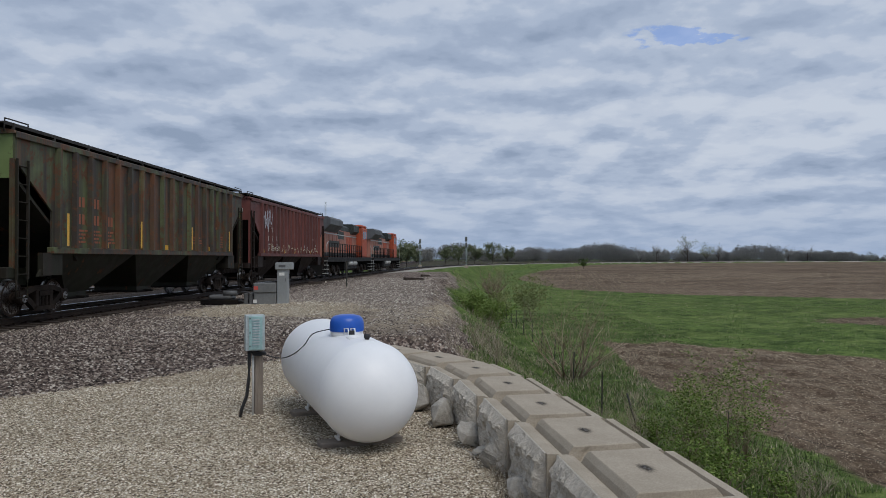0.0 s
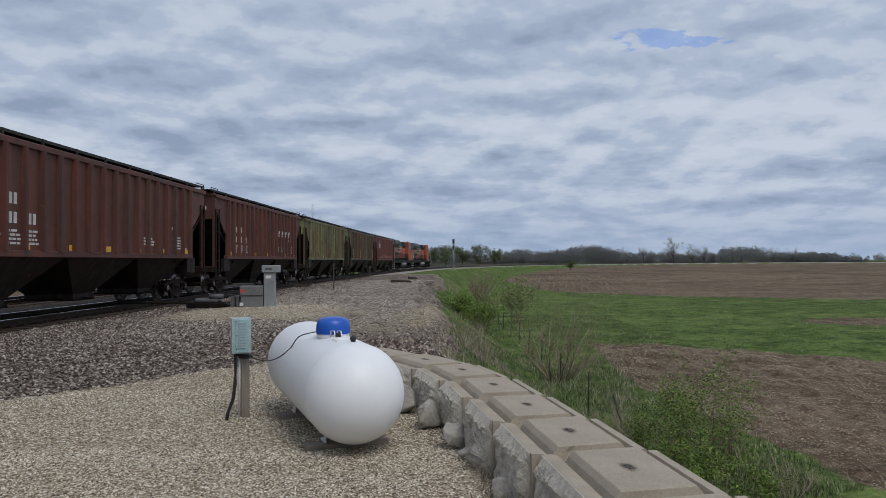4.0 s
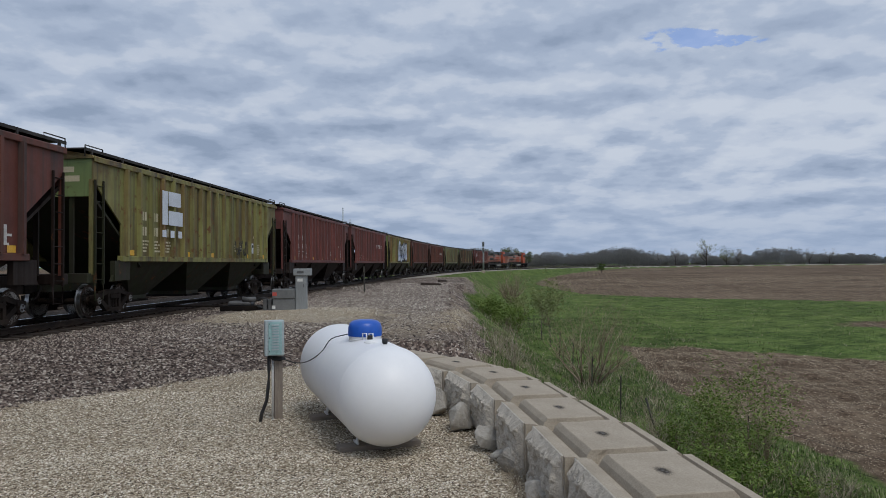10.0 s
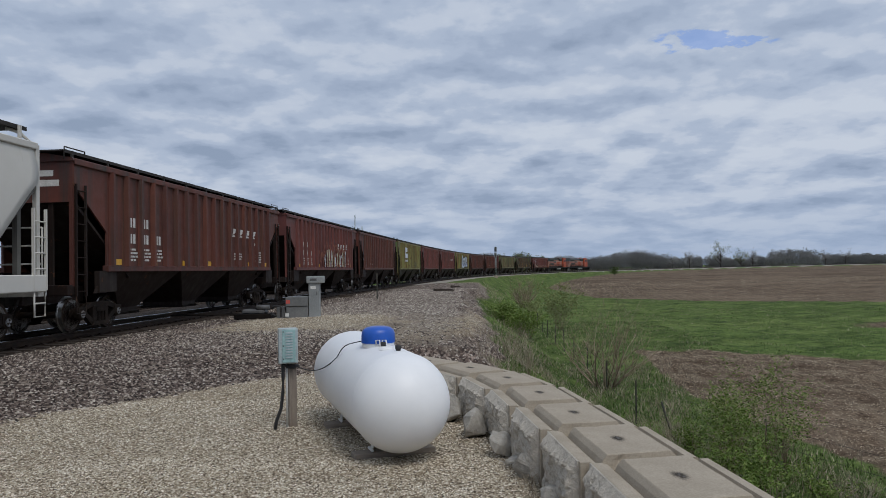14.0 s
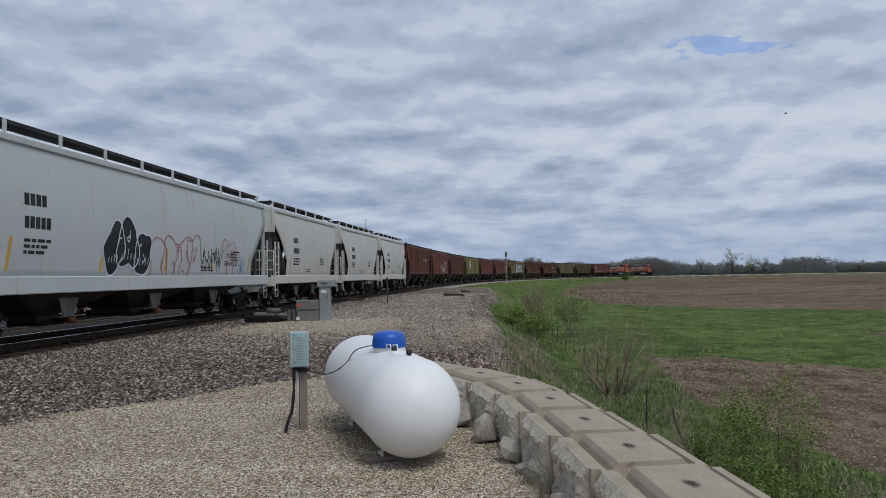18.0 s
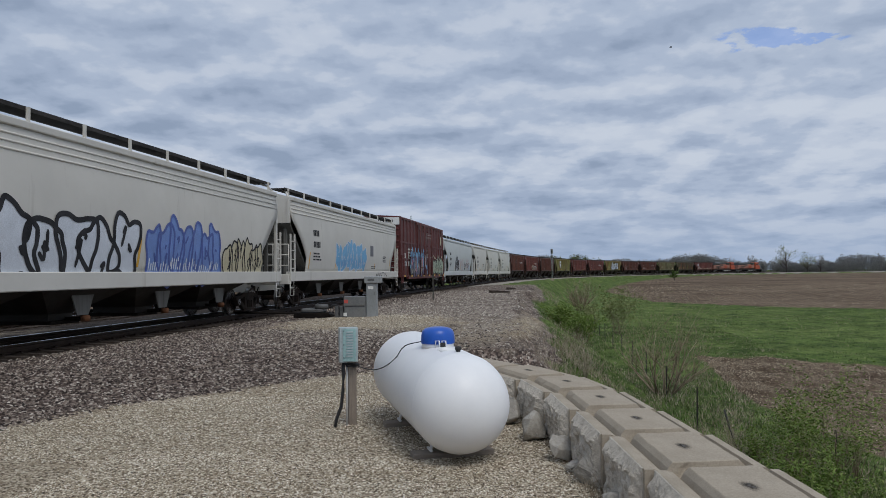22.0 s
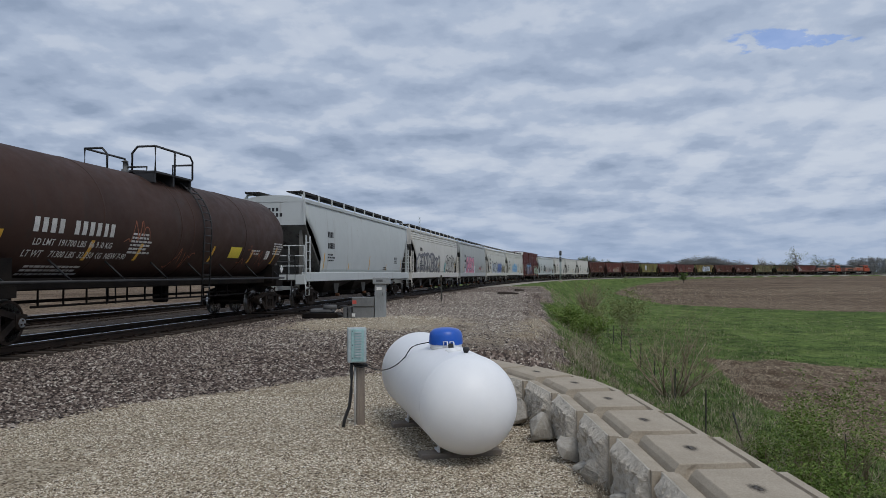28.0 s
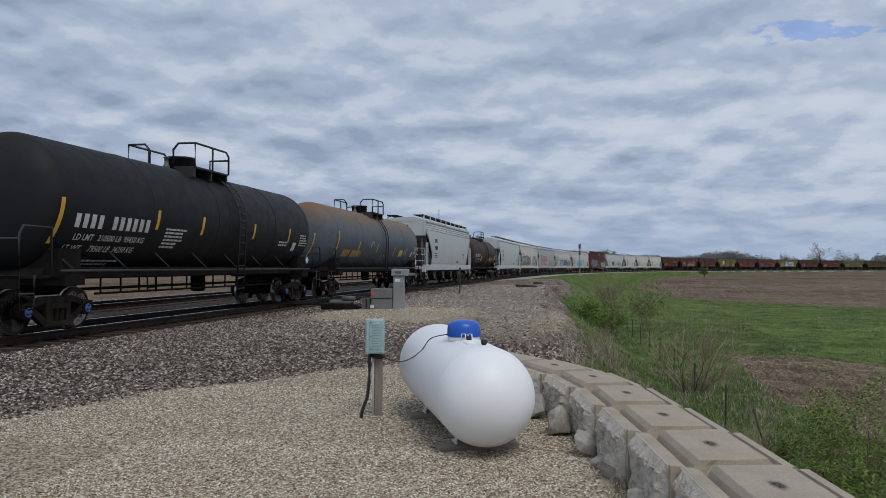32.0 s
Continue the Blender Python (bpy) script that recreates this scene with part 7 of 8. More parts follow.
# ---- the propane tank ----
def propane_tank():
    a, b = Vector((-0.735, 7.37, 0.577)), Vector((-1.56, 9.46, 0.630))
    d = (b - a).normalized()
    r = 0.499
    rot = d.to_track_quat("Z", "X").to_matrix().to_4x4()
    m = Matrix.Translation(a) @ rot
    length = (b - a).length
    t = thing("propane_tank", pose(0, 0, 0), "white horizontal propane tank with a blue dome", "propane tank")
    bm = bmesh.new()
    prof = []
    n = 14
    for k in range(n):
        q = math.pi / 2 * (1 - k / (n - 1))
        prof.append((max(r * math.cos(q), 0.004), -r * math.sin(q)))
    full = prof + [(r, length * k / 6) for k in range(1, 6)] + [(p, length - z) for p, z in prof[::-1]]
    turned(bm, full, 0, 64, m)
    for f in bm.faces:
        f.smooth = True
    part("shell", bm, M["tank_white"], t)
    for z in (0.0, length):
        bm = bmesh.new()
        turned(bm, [(r - 0.001, z - 0.012), (r + 0.0035, z - 0.005), (r + 0.0035, z + 0.005), (r - 0.001, z + 0.012)], 0, 64, m)
        soft(bm)
        part("weld_seam", bm, M["tank_white"], t)
    c = a + d * 0.72
    top = Vector((c.x - 0.045, c.y + 0.05, c.z + r + 0.006))
    bm = bmesh.new()
    turned(bm, [(0.178, -0.035), (0.178, 0.03)], 0, 32, Matrix.Translation(top))
    part("collar", bm, M["tank_white"], t)
    bm = bmesh.new()
    turned(bm, [(0.172, 0.012), (0.186, 0.014), (0.188, 0.05), (0.184, 0.11), (0.172, 0.15), (0.14, 0.178), (0.08, 0.192), (0.004, 0.196)], 0, 36, Matrix.Translation(top))
    soft(bm, 60)
    part("dome_lid", bm, M["dome_blue"], t, "glossy blue steel dome lid")
    for dx in (0.02, 0.09):
        bm = bmesh.new()
        tube(bm, [top + Vector((dx - 0.02, -0.19, -0.05)), top + Vector((dx - 0.02, -0.2, 0.055)), top + Vector((dx + 0.02, -0.2, 0.055)), top + Vector((dx + 0.03, -0.20, -0.05))], 0.008)
        part("lid_bracket", bm, M["tank_white"], t)
    bm = bmesh.new()
    box(bm, top.x + 0.05, top.x + 0.11, top.y - 0.21, top.y - 0.16, top.z - 0.02, top.z + 0.035, 0, 0.006)
    part("gauge", bm, M["black"], t)
    p = a + d * 0.16
    cap = Vector((p.x + 0.03, p.y, p.z + r - 0.006))
    bm = bmesh.new()
    turned(bm, [(0.024, -0.02), (0.024, 0.03)], 0, 14, Matrix.Translation(cap))
    turned(bm, [(0.032, 0.02), (0.032, 0.058), (0.004, 0.062)], 0, 16, Matrix.Translation(cap))
    part("valve_cap", bm, M["black"], t, "black valve cap")
    bm = bmesh.new()
    plate = a + d * 0.36
    for q in (0.30, 0.36, 0.42):
        plate = a + d * q
        ring = [plate + Matrix.Rotation(radians(ang), 3, d) @ Vector((0, 0, r + 0.003)) for ang in (2, -6, -14)]
        tube(bm, ring, 0.012, 0, 4)
    part("data_plate", bm, M["tank_white"], t)
    side = d.cross(Vector((0, 0, 1))).normalized()
    for q in (0.26, length - 0.4):
        for sgn in (-1, 1):
            bm = bmesh.new()
            base = a + d * q + side * sgn * 0.22
            foot = base + side * sgn * 0.03
            z1 = base.z - math.sqrt(r * r - 0.22 * 0.22) + 0.03
            tube(bm, [(foot.x, foot.y, 0.062), (base.x, base.y, z1)], 0.018, 0, 6)
            tube(bm, [(foot.x + d.x * 0.1, foot.y + d.y * 0.1, 0.07), (foot.x - d.x * 0.06, foot.y - d.y * 0.06, 0.07)], 0.016, 0, 6)
            part("leg", bm, M["tank_white"], t)
    for q in (0.26, length - 0.38):
        mid = a + d * q
        pm = Matrix.Translation((mid.x, mid.y, 0.0)) @ Matrix.Rotation(math.atan2(side.y, side.x), 4, "Z")
        bm = bmesh.new()
        box(bm, -0.44, 0.42, -0.09, 0.11, -0.03, 0.05, 0, 0.008)
        board = part("bearing_board", bm, M["board"], None, at=pm)
        tagged(board, "grey weathered board under the tank legs", "board")
    return top


dome_at = propane_tank()


# ---- the post with its meter box ----
def utility_post():
    x, y = -2.31, 9.05
    t = thing("utility_post", pose(x, y, height(x, y), 0, 0, 20), "weathered timber post with a louvred grey box", "utility post")
    bm = bmesh.new()
    box(bm, 0.0, 0.10, -0.06, 0.06, -0.3, 0.94, 0, 0.008)
    part("post", bm, M["post_wood"], t)
    bm = bmesh.new()
    box(bm, -0.125, 0.105, -0.20, -0.06, 0.80, 1.23, 0, 0.006)
    b = part("meter_box", bm, M["galv"], t, "galvanised steel box")
    bm = bmesh.new()
    box(bm, -0.085, 0.075, -0.212, -0.199, 0.815, 1.215, 0, 0.003)
    part("door", bm, M["galv_teal"], b, "faded teal louvred door")
    first = None
    for k in range(10):
        z = 0.87 + 0.033 * k
        bm = bmesh.new()
        prism(bm, [(-0.045, 0), (0.04, 0), (0.04, 0.016), (-0.045, 0.016)], -0.225, -0.211)
        if first is None:
            first = part("louvre", bm, M["galv"], b, at=pose(0, 0, z))
        else:
            bm.free()
            again(first, b, pose(0, 0, z))
    for z in (0.86, 1.02, 1.19):
        bm = bmesh.new()
        turned(bm, [(0.008, 0), (0.007, 0.008)], 0, 8, Matrix.Translation((-0.072, -0.212, z)) @ Matrix.Rotation(radians(90), 4, "X"))
        part("screw", bm, M["grey_dark"], b)
    bm = bmesh.new()
    tube(bm, [(-0.07, -0.10, 0.82), (-0.07, -0.10, 0.62), (-0.075, -0.105, 0.45), (-0.10, -0.12, 0.25), (-0.16, -0.14, 0.1), (-0.19, -0.15, -0.06)], 0.021, 0, 8)
    part("hose", bm, M["black"], t, "thick black flexible conduit")
    bm = bmesh.new()
    tube(bm, [(-0.022, -0.07, 0.80), (-0.022, -0.07, -0.1)], 0.014, 0, 8)
    part("conduit", bm, M["pvc"], t, "thin pale conduit")
    bm = bmesh.new()
    tube(bm, [(-0.03, -0.08, 0.83), (0.0, -0.09, 0.77), (0.07, -0.085, 0.75), (0.12, -0.07, 0.76)], 0.02, 0, 7)
    tube(bm, [(-0.06, -0.09, 0.80), (-0.02, -0.1, 0.745), (0.06, -0.095, 0.735), (0.13, -0.06, 0.75)], 0.016, 0, 7)
    part("regulator_fitting", bm, M["black"], t)
    start = Vector((x + 0.12, y - 0.08, height(x, y) + 0.75))
    end = dome_at + Vector((-0.17, -0.03, 0.035))
    way = [start, Vector((-2.0, 8.84, 0.715)), Vector((-1.86, 8.70, 0.735)), Vector((-1.72, 8.56, 0.80)), Vector((-1.58, 8.42, 0.91)), Vector((-1.45, 8.27, 1.06)), end]
    pts = []
    for i in range(len(way) - 1):
        p0, p1, p2, p3 = way[max(i - 1, 0)], way[i], way[i + 1], way[min(i + 2, len(way) - 1)]
        for k in range(4):
            u = k / 4
            pts.append(tuple(0.5 * (2 * p1 + (p2 - p0) * u + (2 * p0 - 5 * p1 + 4 * p2 - p3) * u * u + (3 * p1 - p0 - 3 * p2 + p3) * u ** 3)))
    pts.append(tuple(end))
    bm = bmesh.new()
    tube(bm, pts, 0.006, 0, 6)
    tagged(part("gas_line", bm, M["black"], None), "thin black line sagging from post to tank", "hose")


utility_post()


# ---- the wall of concrete blocks ----
def block_forms(seed):
    L = 0.525
    bm = bmesh.new()
    prism(bm, [(-0.42, 0.0), (0.47, 0.0), (0.47, 0.455), (0.45, 0.47), (0.385, 0.47), (0.365, 0.405), (-0.275, 0.405), (-0.30, 0.455), (-0.35, 0.47), (-0.42, 0.47)], -L, L)
    body = mesh_of("body", bm, [M["concrete"]])
    bm = bmesh.new()
    a, b, z = 0.275, 0.365, 0.51
    corners = [[(-a, -L + 0.01, 0.40), (b - 0.01, -L + 0.05, 0.40), (b - 0.01, L - 0.01, 0.40), (-a, L - 0.05, 0.40)],
               [(-a + 0.03, -L + 0.03, 0.47), (b - 0.04, -L + 0.07, 0.47), (b - 0.04, L - 0.03, 0.47), (-a + 0.03, L - 0.07, 0.47)],
               [(-a + 0.06, -L + 0.035, z - 0.006), (b - 0.07, -L + 0.075, z - 0.006), (b - 0.07, L - 0.035, z - 0.006), (-a + 0.06, L - 0.075, z - 0.006)],
               [(-a + 0.068, -L + 0.043, z), (b - 0.078, -L + 0.083, z), (b - 0.078, L - 0.043, z), (-a + 0.068, L - 0.083, z)]]
    rings = []
    for level, quad in enumerate(corners):
        ring = []
        for k in range(4):
            p, q = Vector(quad[k]), Vector(quad[(k + 1) % 4])
            for i in range(14):
                at = p.lerp(q, i / 14)
                n = noise.noise(Vector((at.x * 14, at.y * 14, seed * 3.3))) + 0.6 * noise.noise(Vector((at.x * 45, at.y * 45, seed)))
                chip = 0.0 if level == 0 else 0.007 * n + (0.018 if n > 0.62 else 0.0)
                ring.append((at.x * (1 - chip * 2.4), at.y * (1 - chip), at.z - max(chip, 0) * 0.25))
        rings.append(ring)
    loft(bm, rings, 0, True, True, True)
    top = mesh_of("raised_top", bm, [M["concrete_top"]])
    bm = bmesh.new()
    ny, nz = 44, 20
    g = {}
    for i in range(ny + 1):
        for j in range(nz + 1):
            y, z = -L + 0.045 + (2 * L - 0.045) * i / ny, -0.02 + 0.49 * j / nz
            edge = min(i, ny - i, 3) / 3 * min(j + 1, nz - j, 3) / 3
            at = Vector((y * 3.2 + seed * 7.1, z * 3.6, seed * 1.7))
            q = noise.turbulence_vector(at, 3, False).x
            d, _ = noise.voronoi(at * 1.5 + 0.25 * noise.noise_vector(at * 3))
            chip = noise.fractal(at * 5.5, 0.8, 2.1, 3)
            g[i, j] = bm.verts.new((-0.42 - (0.030 + 0.030 * abs(q) + 0.055 * min(d[0], 0.6) + 0.024 * chip) * edge - 0.012, y, z))
    for i in range(ny):
        for j in range(nz):
            bm.faces.new((g[i, j], g[i, j + 1], g[i + 1, j + 1], g[i + 1, j]))
    ring = [g[i, nz] for i in range(ny + 1)]
    back = [bm.verts.new((-0.415, v.co.y, v.co.z)) for v in ring]
    for i in range(ny):
        bm.faces.new((ring[i], back[i], back[i + 1], ring[i + 1]))
    for k, side in ((0, 1), (ny, -1)):
        col = [g[k, j] for j in range(nz + 1)]
        inn = [bm.verts.new((-0.415, v.co.y, v.co.z)) for v in col]
        for j in range(nz):
            bm.faces.new((col[j], inn[j], inn[j + 1], col[j + 1]))
    bmesh.ops.recalc_face_normals(bm, faces=bm.faces)
    face = mesh_of("rock_face", bm, [M["rockface"]])
    bm = bmesh.new()
    rng = random.Random(seed)
    for k in range(3):
        box(bm, 0.03 - 0.012 + rng.uniform(-0.01, 0.01), 0.03 + 0.012 + rng.uniform(-0.01, 0.01), -0.055 + 0.035 * k, -0.02 + 0.035 * k, 0.50, 0.513, 0, 0.003)
    pocket = mesh_of("pocket_stain", bm, [M["stain"]])
    return body, top, face, pocket


def block_wall():
    spots = ((1.53, 3.80), (1.32, 4.87), (1.13, 5.94), (0.92, 7.02), (0.70, 8.16), (0.40, 9.29), (-0.07, 10.30), (-0.72, 11.15))
    rng = random.Random(4)
    for k, (x, y) in enumerate(spots):
        a, b = spots[max(k - 1, 0)], spots[min(k + 1, len(spots) - 1)]
        turn = math.degrees(math.atan2(-(b[0] - a[0]), b[1] - a[1]))
        t = thing("concrete_block", pose(x, y, 0.015, 0, rng.uniform(-0.6, 0.6), turn - 3.6 + rng.uniform(-1.0, 1.0)), "tan precast concrete wall block with rough split face", "concrete block", "retaining wall blocks")
        for name, me in zip(("body", "raised_top", "rock_face", "pocket_stain"), block_forms(k + 1)):
            o = new(name, me)
            o.parent = t
            if name == "pocket_stain":
                tagged(o, "dark stained pocket")
    # lower course and rubble along its foot
    rubble = ((0.22, 7.50, 0.15, 0.20), (0.47, 6.62, 0.14, 0.17), (0.64, 5.80, 0.15, 0.16), (0.80, 5.05, 0.13, 0.13), (-0.02, 8.40, 0.17, 0.22), (-0.35, 9.25, 0.17, 0.24), (0.98, 4.2, 0.13, 0.13), (0.36, 7.05, 0.09, 0.10))
    for k, (x, y, r, h) in enumerate(rubble):
        rng = random.Random(70 + k)
        bm = bmesh.new()
        for q in range(11):
            v = Vector((rng.gauss(0, 1), rng.gauss(0, 1), rng.gauss(0, 1))).normalized()
            bm.verts.new((v.x * r, v.y * r * 1.35, v.z * h))
        bmesh.ops.convex_hull(bm, input=bm.verts[:])
        loose = [v for v in bm.verts if not v.link_faces]
        bmesh.ops.delete(bm, geom=loose, context="VERTS")
        bmesh.ops.bevel(bm, geom=bm.edges[:], offset=0.012, segments=1, affect="EDGES")
        bmesh.ops.triangulate(bm, faces=bm.faces[:])
        bmesh.ops.subdivide_edges(bm, edges=bm.edges[:], cuts=1, use_grid_fill=True)
        for v in bm.verts:
            v.co += 0.014 * noise.turbulence_vector(v.co * 9 + Vector((k, 0, 0)), 3, False)
        o = part("boulder", bm, M["boulder"], None, at=pose(x + 0.03, y, h * 0.5, 0, 0, 40 * k))
        tagged(o, "rough grey broken stone at the wall foot", "stone", "wall rubble")


block_wall()


# ---- signal gear beside the track ----
def signal_gear():
    gx, gy = -5.44, 25.0
    gz = height(gx, gy)
    t = thing("signal_pedestal", pose(gx, gy, gz, 0, 0, 4), "tall grey steel pedestal cabinet with a wider cap", "cabinet")
    bm = bmesh.new()
    box(bm, -0.19, 0.17, -0.2, 0.2, -0.1, 1.16, 0, 0.015)
    part("body", bm, M["grey_cab"], t)
    bm = bmesh.new()
    box(bm, -0.25, 0.32, -0.26, 0.26, 1.15, 1.39, 0, 0.02)
    part("cap", bm, M["grey_cab"], t)
    bm = bmesh.new()
    box(bm, -0.13, 0.1, -0.264, -0.258, 1.23, 1.31)
    part("label_plate", bm, M["grey_dark"], t)
    bm = bmesh.new()
    box(bm, -0.12, 0.06, -0.207, -0.199, 0.95, 1.05)
    part("label_plate", bm, M["white_tag"], t)
    bm = bmesh.new()
    tube(bm, [(0.09, -0.21, 0.75), (0.09, -0.21, 0.86)], 0.012)
    part("latch", bm, M["grey_dark"], t)
    t = thing("junction_cabinet", pose(gx - 0.58, gy - 0.05, gz, 0, 0, 4), "low grey two-part junction cabinet with labels", "cabinet")
    bm = bmesh.new()
    box(bm, -0.37, 0.37, -0.22, 0.22, -0.1, 0.36, 0, 0.015)
    part("body", bm, M["grey_mid"], t)
    bm = bmesh.new()
    box(bm, -0.39, 0.37, -0.25, 0.24, 0.37, 0.70, 0, 0.02)
    part("lid", bm, M["grey_mid"], t)
    for x, z, m in ((-0.30, 0.52, "red_tag"), (-0.34, 0.05, "white_tag")):
        bm = bmesh.new()
        box(bm, x - 0.07, x + 0.07, -0.256, -0.249, z - 0.05, z + 0.07) if z > 0.4 else box(bm, x - 0.06, x + 0.06, -0.226, -0.219, z - 0.02, z + 0.09)
        part("label_plate", bm, M[m], t)
    bm = bmesh.new()
    for k in range(4):
        tube(bm, [(0.45, 0.1 - 0.05 * k, 0.3), (0.5 + 0.02 * k, 0.05, 0.15), (0.52, 0.0, -0.05)], 0.02)
    part("cable", bm, M["black"], t)
    for k in range(2):
        bm = bmesh.new()
        box(bm, -0.08, 0.05, -0.2, 0.2, -0.1, 0.36, 0, 0.02)
        o = part("cable_riser", bm, M["grey_dark"], None, at=pose(gx - 1.06 - 0.17 * k, gy, gz, 0, 0, 4))
        tagged(o, "dark grey cable riser beside the cabinet", "riser")
    t = thing("switch_machine", pose(gx - 1.95, gy + 0.2, gz, 0, 0, 0), "low dark grey railway switch machine with motor", "switch machine")
    bm = bmesh.new()
    box(bm, -0.85, 0.45, -0.35, 0.35, -0.05, 0.13, 0, 0.02)
    part("base", bm, M["under"], t)
    bm = bmesh.new()
    box(bm, -0.6, 0.2, -0.28, 0.28, 0.12, 0.28, 0, 0.05)
    part("cover", bm, M["grey_dark"], t)
    bm = bmesh.new()
    tube(bm, [(-0.1, -0.2, 0.34), (0.35, -0.2, 0.34)], 0.09, 0, 14)
    part("motor", bm, M["grey_dark"], t)
    for k in range(3):
        bm = bmesh.new()
        tube(bm, [(0.45 + 0.05 * k, -0.3, 0.3)] + [(0.62 + 0.02 * k + 0.2 * math.cos(q), -0.35, 0.22 + 0.18 * math.sin(q)) for q in np.linspace(2.6, -2.8, 12)] + [(0.75, -0.2, -0.05)], 0.028, 0, 7)
        part("hose", bm, M["black"], t)
    for k, off in enumerate((0.0, 0.5)):
        bm = bmesh.new()
        tube(bm, [(-0.85, off, 0.1), (-3.2, off, 0.12)], 0.03, 0, 6)
        part("throw_rod", bm, M["under"], t)
    x, y = -5.58, 42.4
    bm = bmesh.new()
    box(bm, -0.035, 0.035, -0.03, 0.03, -0.3, 1.5, 0, 0.005)
    t = thing("marker_post", pose(x, y, height(x, y)), "dark slim marker post standing in ballast", "post")
    part("post", bm, M["steel_post"], t)
    bm = bmesh.new()
    box(bm, -0.05, 0.05, -0.045, -0.033, 1.15, 1.5)
    part("plate", bm, M["steel_post"], t)
    for k, (x, y, a, L) in enumerate(((-2.2, 55, 20, 1.6), (-2.0, 55.3, 35, 1.1), (-1.6, 66, 60, 1.3), (-8.2, 47, 5, 0.9))):
        bm = bmesh.new()
        box(bm, -L / 2, L / 2, -0.11, 0.11, 0, 0.2, 0, 0.02)
        o = part("old_tie", bm, M["tie"], None, at=pose(x, y, height(x, y) - 0.03, 0, 4, a))
        tagged(o, "dark discarded timber tie lying on ballast", "timber", "old ties")


signal_gear()


def signal_mast(x, y, z0, label):
    t = thing("signal_mast", pose(x, y, z0), label, "railway signal", "signal masts")
    bm = bmesh.new()
    tube(bm, [(0, 0, -0.2), (0, 0, 6.2)], 0.075, 0, 8)
    part("pole", bm, M["galv"], t)
    bm = bmesh.new()
    box(bm, -0.35, 0.35, -0.35, 0.35, -0.3, 0.25, 0, 0.03)
    part("footing", bm, M["concrete"], t)
    for z in (5.6, 4.35):
        bm = bmesh.new()
        box(bm, -0.26, 0.26, -0.12, 0.02, z - 0.5, z + 0.5, 0, 0.1)
        head = part("signal_head", bm, M["grey_cab"], t)
        for k in range(3):
            bm = bmesh.new()
            turned(bm, [(0.10, 0.0), (0.11, 0.22), (0.10, 0.22)], 0, 12, Matrix.Translation((0, -0.12, z + 0.3 - 0.3 * k)) @ Matrix.Rotation(radians(90), 4, "X"))
            part("visor", bm, M["black"], head)
    bm = bmesh.new()
    for x in (-0.2, 0.2):
        tube(bm, [(x, 0.1, 0.2), (x, 0.1, 5.2)], 0.018, 0, 4)
    for k in range(14):
        tube(bm, [(-0.2, 0.1, 0.4 + 0.34 * k), (0.2, 0.1, 0.4 + 0.34 * k)], 0.014, 0, 4)
    part("ladder", bm, M["galv"], t)


signal_mast(4.75, 149, 0.3, "grey railway signal mast with two heads")
signal_mast(-5.2, 166, 0.3, "grey railway signal mast beside the curve")


def radio_tower(x, y, h):
    t = thing("radio_tower", pose(x, y, -0.6), "slender grey lattice radio tower far away", "tower", "radio towers")
    bm = bmesh.new()
    for a in (0, 120, 240):
        px, py = 0.35 * math.cos(radians(a)), 0.35 * math.sin(radians(a))
        tube(bm, [(px, py, 0), (px, py, h)], 0.06, 0, 4)
    for k in range(int(h / 1.5)):
        for a in (0, 120, 240):
            p = [(0.35 * math.cos(radians(a + q)), 0.35 * math.sin(radians(a + q)), 1.5 * k + e) for q, e in ((0, 0), (120, 1.5))]
            tube(bm, p, 0.035, 0, 3)
    part("lattice", bm, M["galv"], t)


radio_tower(-50, 310, 27)
radio_tower(-47.2, 311, 22)


# ---- scattered stones, grass and litter ----
def scatter(name, verts, faces, places, turns, sizes, material, label, category, tilt=None):
    """Many small pieces of one kind in one mesh."""
    v, f = np.array(verts, float), np.array(faces, int)
    n, k = len(places), len(v)
    c, s = np.cos(turns)[:, None], np.sin(turns)[:, None]
    p = np.broadcast_to(v, (n, k, 3)) * sizes[:, None, :]
    if tilt is not None:
        p = np.stack([p[..., 0] + tilt[:, None, 0] * p[..., 2], p[..., 1] + tilt[:, None, 1] * p[..., 2], p[..., 2]], -1)
    x, y = p[..., 0] * c - p[..., 1] * s, p[..., 0] * s + p[..., 1] * c
    co = np.stack([x, y, p[..., 2]], -1) + places[:, None, :]
    allf = (f[None] + (np.arange(n) * k)[:, None, None]).reshape(-1, f.shape[1])
    me = bpy.data.meshes.new(name)
    me.vertices.add(n * k)
    me.vertices.foreach_set("co", co.ravel())
    me.loops.add(allf.size)
    me.loops.foreach_set("vertex_index", allf.ravel())
    me.polygons.add(len(allf))
    me.polygons.foreach_set("loop_start", np.arange(len(allf)) * f.shape[1])
    me.update(calc_edges=True)
    me.materials.append(material)
    return tagged(new(name, me), label, category, kind="stuff")


STONE_V = ((0.5, 0.1, -0.05), (-0.05, 0.42, 0.06), (-0.48, -0.06, -0.04), (0.08, -0.45, 0.02), (0.05, 0.04, 0.36), (-0.03, 0.0, -0.3))
STONE_F = ((0, 1, 4), (1, 2, 4), (2, 3, 4), (3, 0, 4), (1, 0, 5), (2, 1, 5), (3, 2, 5), (0, 3, 5))
CHIP_F = STONE_F[:4]


def on_ground(xs, ys, lift=0.0):
    z = zones(xs, ys)[0]
    return np.stack([xs, ys, z + lift], -1)


